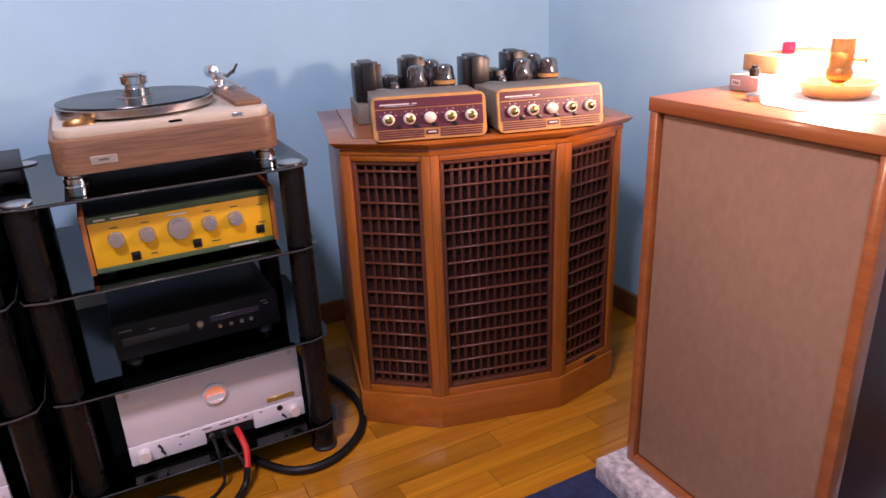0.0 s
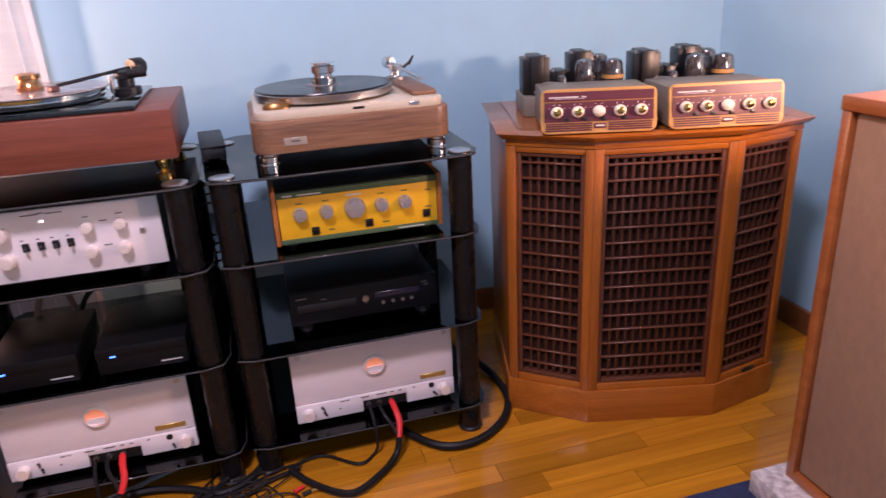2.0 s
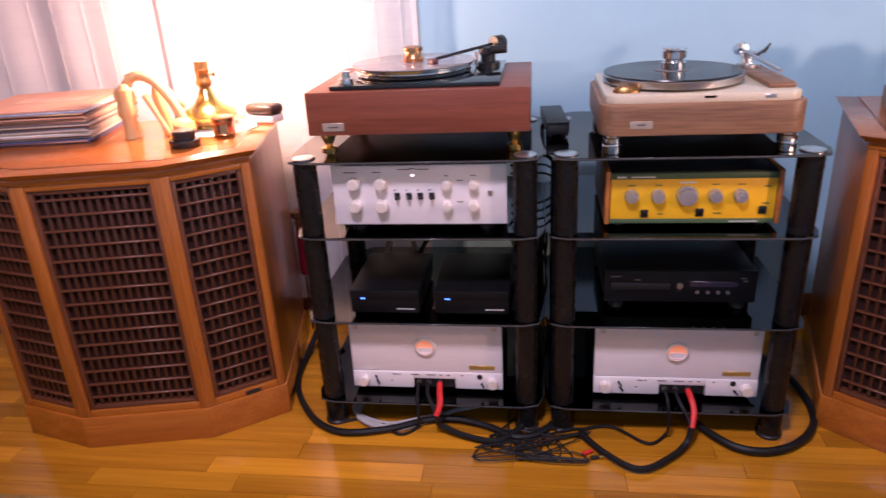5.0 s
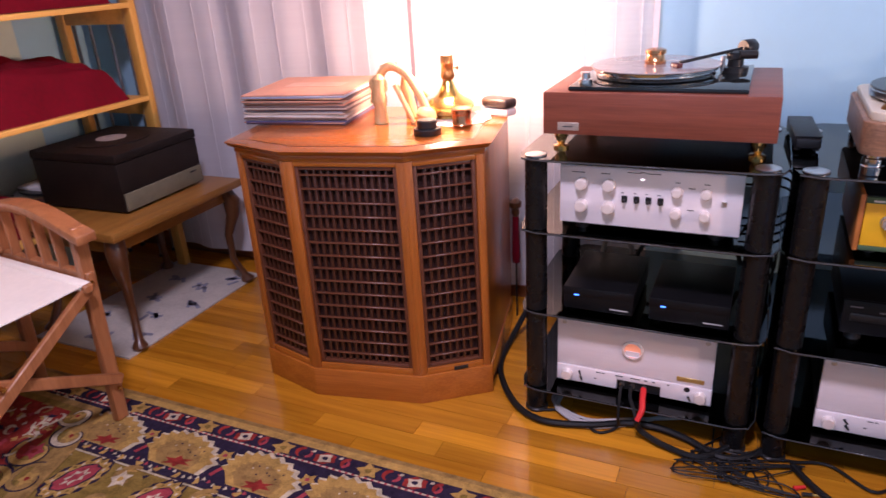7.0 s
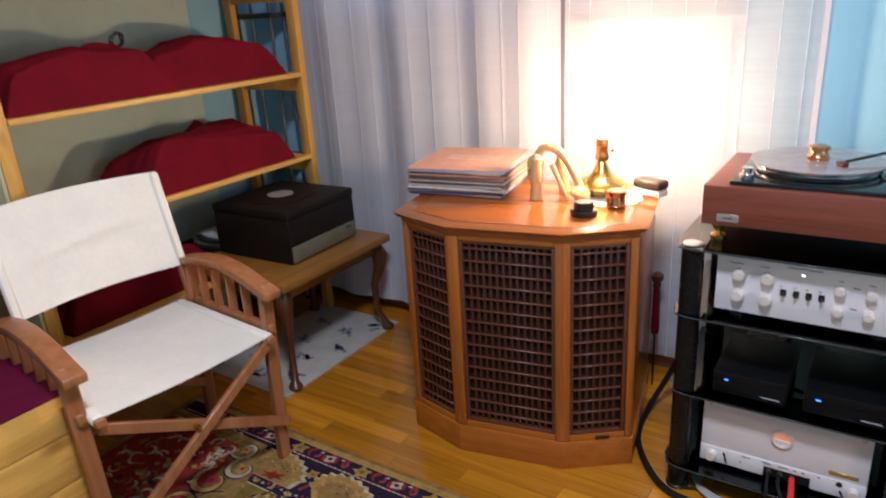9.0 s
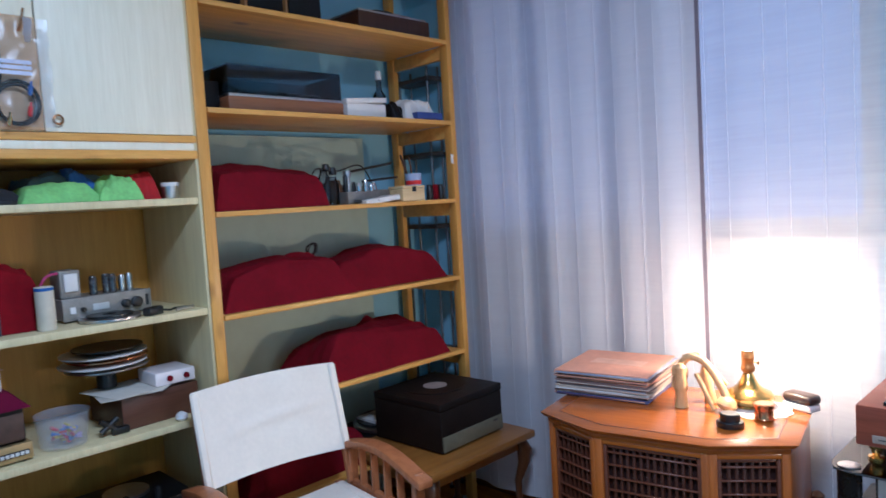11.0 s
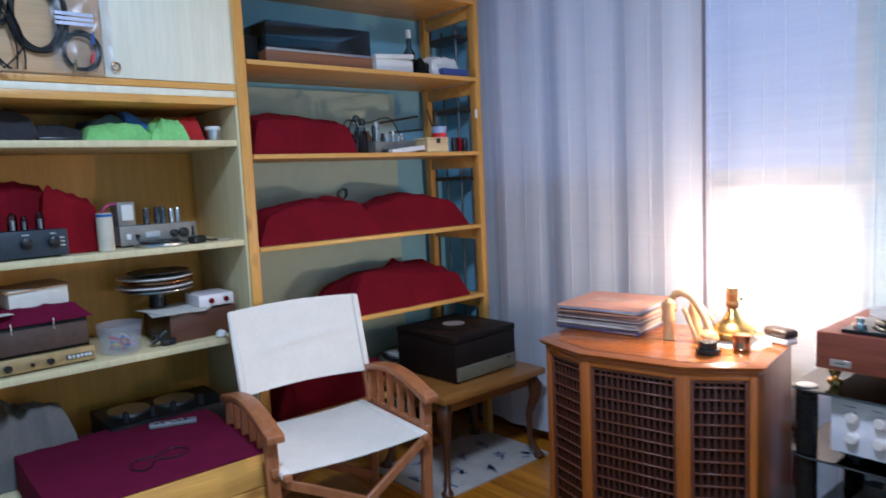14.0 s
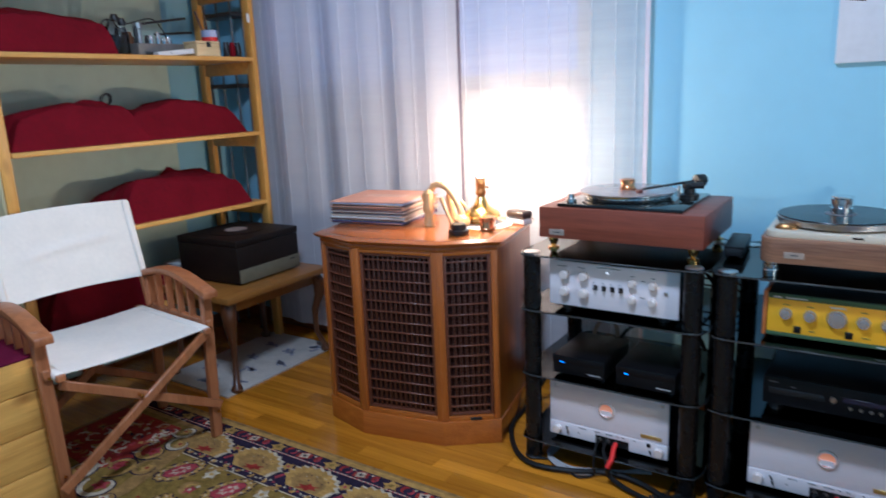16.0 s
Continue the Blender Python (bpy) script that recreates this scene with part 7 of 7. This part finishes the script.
part("canvas", rbox(0, 0.42, 0, 0.022, 0, 0.56, 0.002), material("white_art_canvas", (0.70, 0.72, 0.78), 0.8, vary=0.04), pic)
rp_ = random.Random(5)
for i in range(9):
    x, zz = 0.04 + 0.035 * i, 0.19 + 0.03 * math.sin(i * 1.3)
    part("brush_stroke", rbox(-0.03, 0.03, -0.0014, 0, -0.010, 0.012, 0.0004, 1, pose(x, 0, zz, 0, rp_.uniform(-40, 40), 0)), BLACKPL, pic)
side = single("closet_sticker", rbox(-2.2205, -2.2195, 1.885, 1.90, 1.55, 1.59, 0), WHITEPL, "small white tab stuck to the shelf post", "tab")


# ---- oriental carpet, built up of coloured pile ----
cp_ = thing("carpet", "oriental carpet with tan, navy and red figures", "carpet")
WOOL = {k: material("wool_" + k, c, 0.95, spec=0.1, vary=0.24, scale=45, bump=0.9, bump_scale=260) for k, c in dict(tan=(0.31, 0.175, 0.055), gold=(0.42, 0.24, 0.065), navy=(0.026, 0.017, 0.036), red=(0.27, 0.028, 0.020), rose=(0.36, 0.050, 0.06), cream=(0.52, 0.42, 0.29), olive=(0.22, 0.135, 0.030)).items()}
KX0, KX1, KY0, KY1 = -2.16, 0.50, -1.3, 1.125
pile = {k: bmesh.new() for k in WOOL}
layer = [0]


def level(z):
    """Each figure lies a hair above those woven before it."""
    layer[0] += 1
    return z + layer[0] * 4e-7


def poly(col, points, z):
    bm = pile[col]
    z = level(z)
    bm.faces.new([bm.verts.new((min(max(x, KX0 + 0.01), KX1 - 0.01), min(max(y, KY0 + 0.01), KY1 - 0.012), z)) for x, y in points])


def patch(col, cx, cy, rx, ry, z, n=14, jag=0.0, rot=0.0, seed=0):
    rnd = random.Random(seed + int(cx * 997) + int(cy * 331))
    ring = []
    for i in range(n):
        a = 2 * math.pi * i / n
        k = 1 + jag * (1 if i % 2 else -1) + rnd.uniform(-0.05, 0.05)
        x, y = rx * k * math.cos(a), ry * k * math.sin(a)
        ring.append((cx + x * math.cos(rot) - y * math.sin(rot), cy + x * math.sin(rot) + y * math.cos(rot)))
    poly(col, ring, z)


def strip(col, x0, x1, y0, y1, z):
    poly(col, ((x0, y0), (x1, y0), (x1, y1), (x0, y1)), z)


def curl(col, cx, cy, r0, r1, a0, turn, w, z, n=18):
    """A scroll: a band whose radius goes from r0 to r1 over the turn."""
    inner, outer = [], []
    for i in range(n + 1):
        u = i / n
        a, r = a0 + turn * u, r0 + (r1 - r0) * u
        h = w * (0.35 + 0.65 * math.sin(math.pi * min(1, 0.12 + u)))
        inner.append((cx + (r - h) * math.cos(a), cy + (r - h) * math.sin(a)))
        outer.append((cx + (r + h) * math.cos(a), cy + (r + h) * math.sin(a)))
    z = level(z)
    bm = pile[col]
    for i in range(n):
        bm.faces.new([bm.verts.new((min(max(x, KX0 + 0.01), KX1 - 0.01), min(y, 1.1), z)) for x, y in (inner[i], outer[i], outer[i + 1], inner[i + 1])])


def palmette(col, cx, y0, y1, half, lean, jag, z):
    """A fan with a saw-toothed rim, leaning over as it rises."""
    pts = [(cx - half * 0.72, y0), (cx + half * 0.72, y0)]
    n = 22
    for i in range(n + 1):
        a = -0.15 + (math.pi + 0.3) * i / n
        k = 1 + jag * (1 if i % 2 else -1)
        y = y0 + (y1 - y0) * (0.38 + 0.62 * k * math.sin(a))
        pts.append((cx + half * k * math.cos(a) + lean * (y - y0), max(y, y0 + 0.002)))
    poly(col, pts, z)


def medallion(cx, cy, r, rot, z, heart="red"):
    patch("navy", cx, cy, r, r * 0.62, z, 26, 0.05, rot, 1)
    patch("gold", cx, cy, r * 0.93, r * 0.56, z + 0.0003, 30, 0.08, rot, 2)
    for k in range(22):
        a = k * 0.2856
        x, y = r * 0.80 * math.cos(a), r * 0.47 * math.sin(a)
        patch("olive" if k % 2 else "cream", cx + x * math.cos(rot) - y * math.sin(rot), cy + x * math.sin(rot) + y * math.cos(rot), 0.006, 0.004, z + 0.0005, 5, 0.1, rot, k)
    patch("navy", cx, cy, r * 0.70, r * 0.40, z + 0.0006, 18, 0.03, rot, 3)
    patch(heart, cx, cy, r * 0.64, r * 0.35, z + 0.0008, 18, 0.05, rot, 4)
    patch("cream", cx, cy, r * 0.36, r * 0.19, z + 0.0010, 14, 0.24, rot, 5)
    patch("rose", cx, cy, r * 0.25, r * 0.12, z + 0.0012, 12, 0.24, rot, 6)


def flower(col, heart, cx, cy, r, z, rot=0.0):
    patch(col, cx, cy, r, r * 0.85, z, 10, 0.28, rot, 7)
    patch(heart, cx, cy, r * 0.36, r * 0.32, z + 0.0003, 6, 0.1, rot, 8)


B = 0.0106
STEP = 0.248
strip("olive", KX0 + 0.02, KX1 - 0.02, KY0 + 0.02, 1.105, B)
strip("gold", KX0 + 0.02, KX1 - 0.02, 1.088, 1.110, B + 0.0002)
strip("navy", KX0 + 0.03, KX1, 1.042, 1.088, B + 0.0004)
strip("navy", KX0 + 0.03, KX1, 0.872, 1.036, B + 0.0004)
strip("rose", KX0 + 0.03, KX1, 1.036, 1.042, B + 0.0004)
strip("cream", KX0 + 0.03, KX1, 0.866, 0.871, B + 0.0004)
x = KX0 + 0.05
while x < KX1:
    strip("cream", x, x + 0.011, 1.0365, 1.0415, B + 0.0006)
    patch("cream" if int(x * 90) % 3 else "rose", x + 0.006, 0.893 + 0.006 * math.sin(x * 60), 0.006, 0.005, B + 0.0006, 6, 0.25, x)
    x += 0.018
x = -1.48 - STEP * 2
while x < KX1:
    # outer band: white flower, red hook, gold flower, red hook
    patch("red", x, 1.065, 0.030, 0.020, B + 0.0006, 12, 0.10, 0.2)
    patch("cream", x, 1.065, 0.020, 0.016, B + 0.0009, 8, 0.22, 0.3)
    patch("navy", x, 1.065, 0.009, 0.007, B + 0.0012, 6, 0.1, 0)
    flower("gold", "olive", x + 0.124, 1.063, 0.027, B + 0.0006)
    for s in (-1, 1):
        curl("red", x + 0.124 + s * 0.058, 1.066, 0.016, 0.016, 1.57, 2.9, 0.006, B + 0.0006, 10)
        curl("rose", x + 0.124 + s * 0.070, 1.066, 0.012, 0.012, -1.57, 2.9, 0.005, B + 0.0006, 10)
        patch("cream", x + s * 0.040, 1.078, 0.007, 0.005, B + 0.0009, 5, 0.2)
    # inner band: leaning palmettes with pale saw-toothed rims
    c = x + 0.150
    palmette("cream", c + 0.005, 0.903, 1.032, 0.112, -0.34, 0.07, B + 0.0006)
    palmette("gold", c - 0.003, 0.903, 1.024, 0.104, -0.34, 0.08, B + 0.0009)
    palmette("tan", c - 0.006, 0.908, 0.995, 0.070, -0.34, 0.06, B + 0.0012)
    for k in range(9):
        patch("navy" if k % 3 else "cream", c - 0.05 + 0.011 * k, 0.972 + 0.016 * math.sin(k * 2.4), 0.0035, 0.003, B + 0.0015, 5, 0.1)
    patch("red", c - 0.002, 0.925, 0.034, 0.016, B + 0.0014, 12, 0.34, 0.2)
    flower("gold", "rose", c + 0.100, 0.985, 0.020, B + 0.0012, 0.4)
    patch("rose", c + 0.118, 0.93, 0.007, 0.020, B + 0.0012, 8, 0.2, -0.4)
    for k in range(4):
        patch("gold", c - 0.09 + 0.062 * k, 0.886, 0.013, 0.007, B + 0.0008, 7, 0.25, 0.5 * k)
    x += STEP
# field: rows of red-hearted medallions with flowers and scrolls between
rk = random.Random(21)
for row in range(4):
    cy = 0.790 - 0.185 * row
    x = -1.53 + (0.12 if row % 2 else 0)
    while x < 0.1:
        rot = 1.25 + rk.uniform(-0.15, 0.15) + (0.8 if row % 2 else 0)
        medallion(x, cy, 0.088, rot, B + 0.0005, "rose" if row % 2 == 0 else "red")
        for s in (-1, 1):
            curl("tan", x + 0.12, cy + s * 0.045, 0.040, 0.016, s * 1.2, s * 4.6, 0.009, B + 0.0004)
            curl("gold", x + 0.12, cy + s * 0.045, 0.026, 0.008, s * 1.2, s * 4.9, 0.005, B + 0.0007)
        flower("cream", "gold", x + 0.112, cy + 0.035, 0.026, B + 0.0010, rk.uniform(0, 2))
        flower("rose", "cream", x + 0.126, cy - 0.060, 0.020, B + 0.0010, rk.uniform(0, 2))
        for k in range(7):
            patch(("navy", "cream", "red", "gold")[k % 4], x + rk.uniform(-0.11, 0.13), cy + rk.uniform(-0.10, 0.10), 0.008, 0.006, B + 0.0004, 6, 0.25, k)
        x += STEP * 0.955
# corner piece: red ground with pale branches inside heavy scrolls
poly("tan", [(KX0 + 0.03, 0.40), (-1.60, 0.40), (-1.56, 0.62), (-1.62, 0.86), (-1.70, 1.02), (KX0 + 0.03, 1.03)], B + 0.0022)
poly("olive", [(KX0 + 0.03, 0.44), (-1.66, 0.44), (-1.62, 0.62), (-1.68, 0.84), (-1.74, 1.00), (KX0 + 0.03, 1.01)], B + 0.0024)
poly("red", [(KX0 + 0.03, 0.66), (-1.80, 0.64), (-1.72, 0.74), (-1.74, 0.88), (-1.78, 0.98), (KX0 + 0.03, 0.985)], B + 0.0026)
for cx, cy, r in ((-1.68, 0.90, 0.055), (-1.72, 0.82, 0.065), (-1.64, 0.74, 0.055), (-1.74, 0.70, 0.065), (-1.84, 0.62, 0.07), (-1.68, 0.60, 0.07), (-1.60, 0.56, 0.05), (-1.78, 0.52, 0.06), (-1.94, 0.58, 0.065), (-1.90, 0.48, 0.055), (-2.04, 0.62, 0.06), (-1.74, 0.97, 0.045)):
    a = rk.uniform(0, 6)
    curl("navy", cx, cy, r * 1.05, r * 0.42, a, 5.4, r * 0.20, B + 0.0028)
    curl(rk.choice(("gold", "tan", "cream")), cx, cy, r, r * 0.38, a, 5.4, r * 0.14, B + 0.0031)
    flower(rk.choice(("rose", "cream", "gold")), "red", cx, cy, r * 0.42, B + 0.0033, a)
for i in range(130):
    cx, cy = rk.uniform(-2.10, -1.76), rk.uniform(0.66, 0.97)
    if i % 2:
        curl(("gold", "cream", "rose", "tan")[i % 4], cx, cy, 0.024, 0.012, rk.uniform(0, 6), rk.uniform(1.6, 3.6), 0.005, B + 0.0034, 9)
    else:
        patch(("cream", "rose", "gold", "navy")[i // 2 % 4], cx, cy, rk.uniform(0.008, 0.018), rk.uniform(0.005, 0.010), B + 0.0032, 9, 0.28, rk.uniform(0, 3), i)
base = rbox(KX0, KX1, KY0, KY1, 0.0, 0.010, 0.002)
part("backing", base, WOOL["tan"], cp_, "tan woven edge")
for k, bm in pile.items():
    tagged(part("wool_pile", bm, WOOL[k], cp_, k + " wool pile"), kind="stuff")

# ---- floor of oak strips ----
FLOORBASE = material("dark_floor_joint", (0.10, 0.045, 0.012), 0.6)
FLOORWOOD = wood("golden_parquet_strip", (0.57, 0.225, 0.012), (0.34, 0.115, 0.006), 0, 0.20, 0.35, 0.24, 12.0)
floor = setting("floor", rbox(XL - 0.1, XR + 0.1, YF - 0.1, YB + 0.1, -0.06, -0.005, 0), FLOORBASE, "golden oak strip parquet floor, glossy")
LEN, WID = 0.46, 0.060


def strip_bm(length):
    return rbox(0.0006, length - 0.0006, 0.0005, WID - 0.0005, -0.006, 0.0, 0)


LENGTHS = (0.46, 0.36, 0.52)
strips = [mesh_of("floor_strip", strip_bm(v), FLOORWOOD) for v in LENGTHS]
rf = random.Random(3)
rest = bmesh.new()
y, count = YB - 0.001, 0
while y > YF:
    y -= WID
    x = XL - rf.uniform(0, LEN)
    while x < XR:
        k = rf.randrange(3)
        if y > 0.92 and x > -2.45:
            piece("floor_strip", strips[k], floor, pose(x, y, 0))
            count += 1
        else:
            box(rest, x + 0.0006, x + LENGTHS[k] - 0.0006, y + 0.0005, y + WID - 0.0005, -0.006, 0.0)
        x += LENGTHS[k]
ob = part("floor_rest", rest, FLOORWOOD, floor)
tagged(ob, kind="stuff")
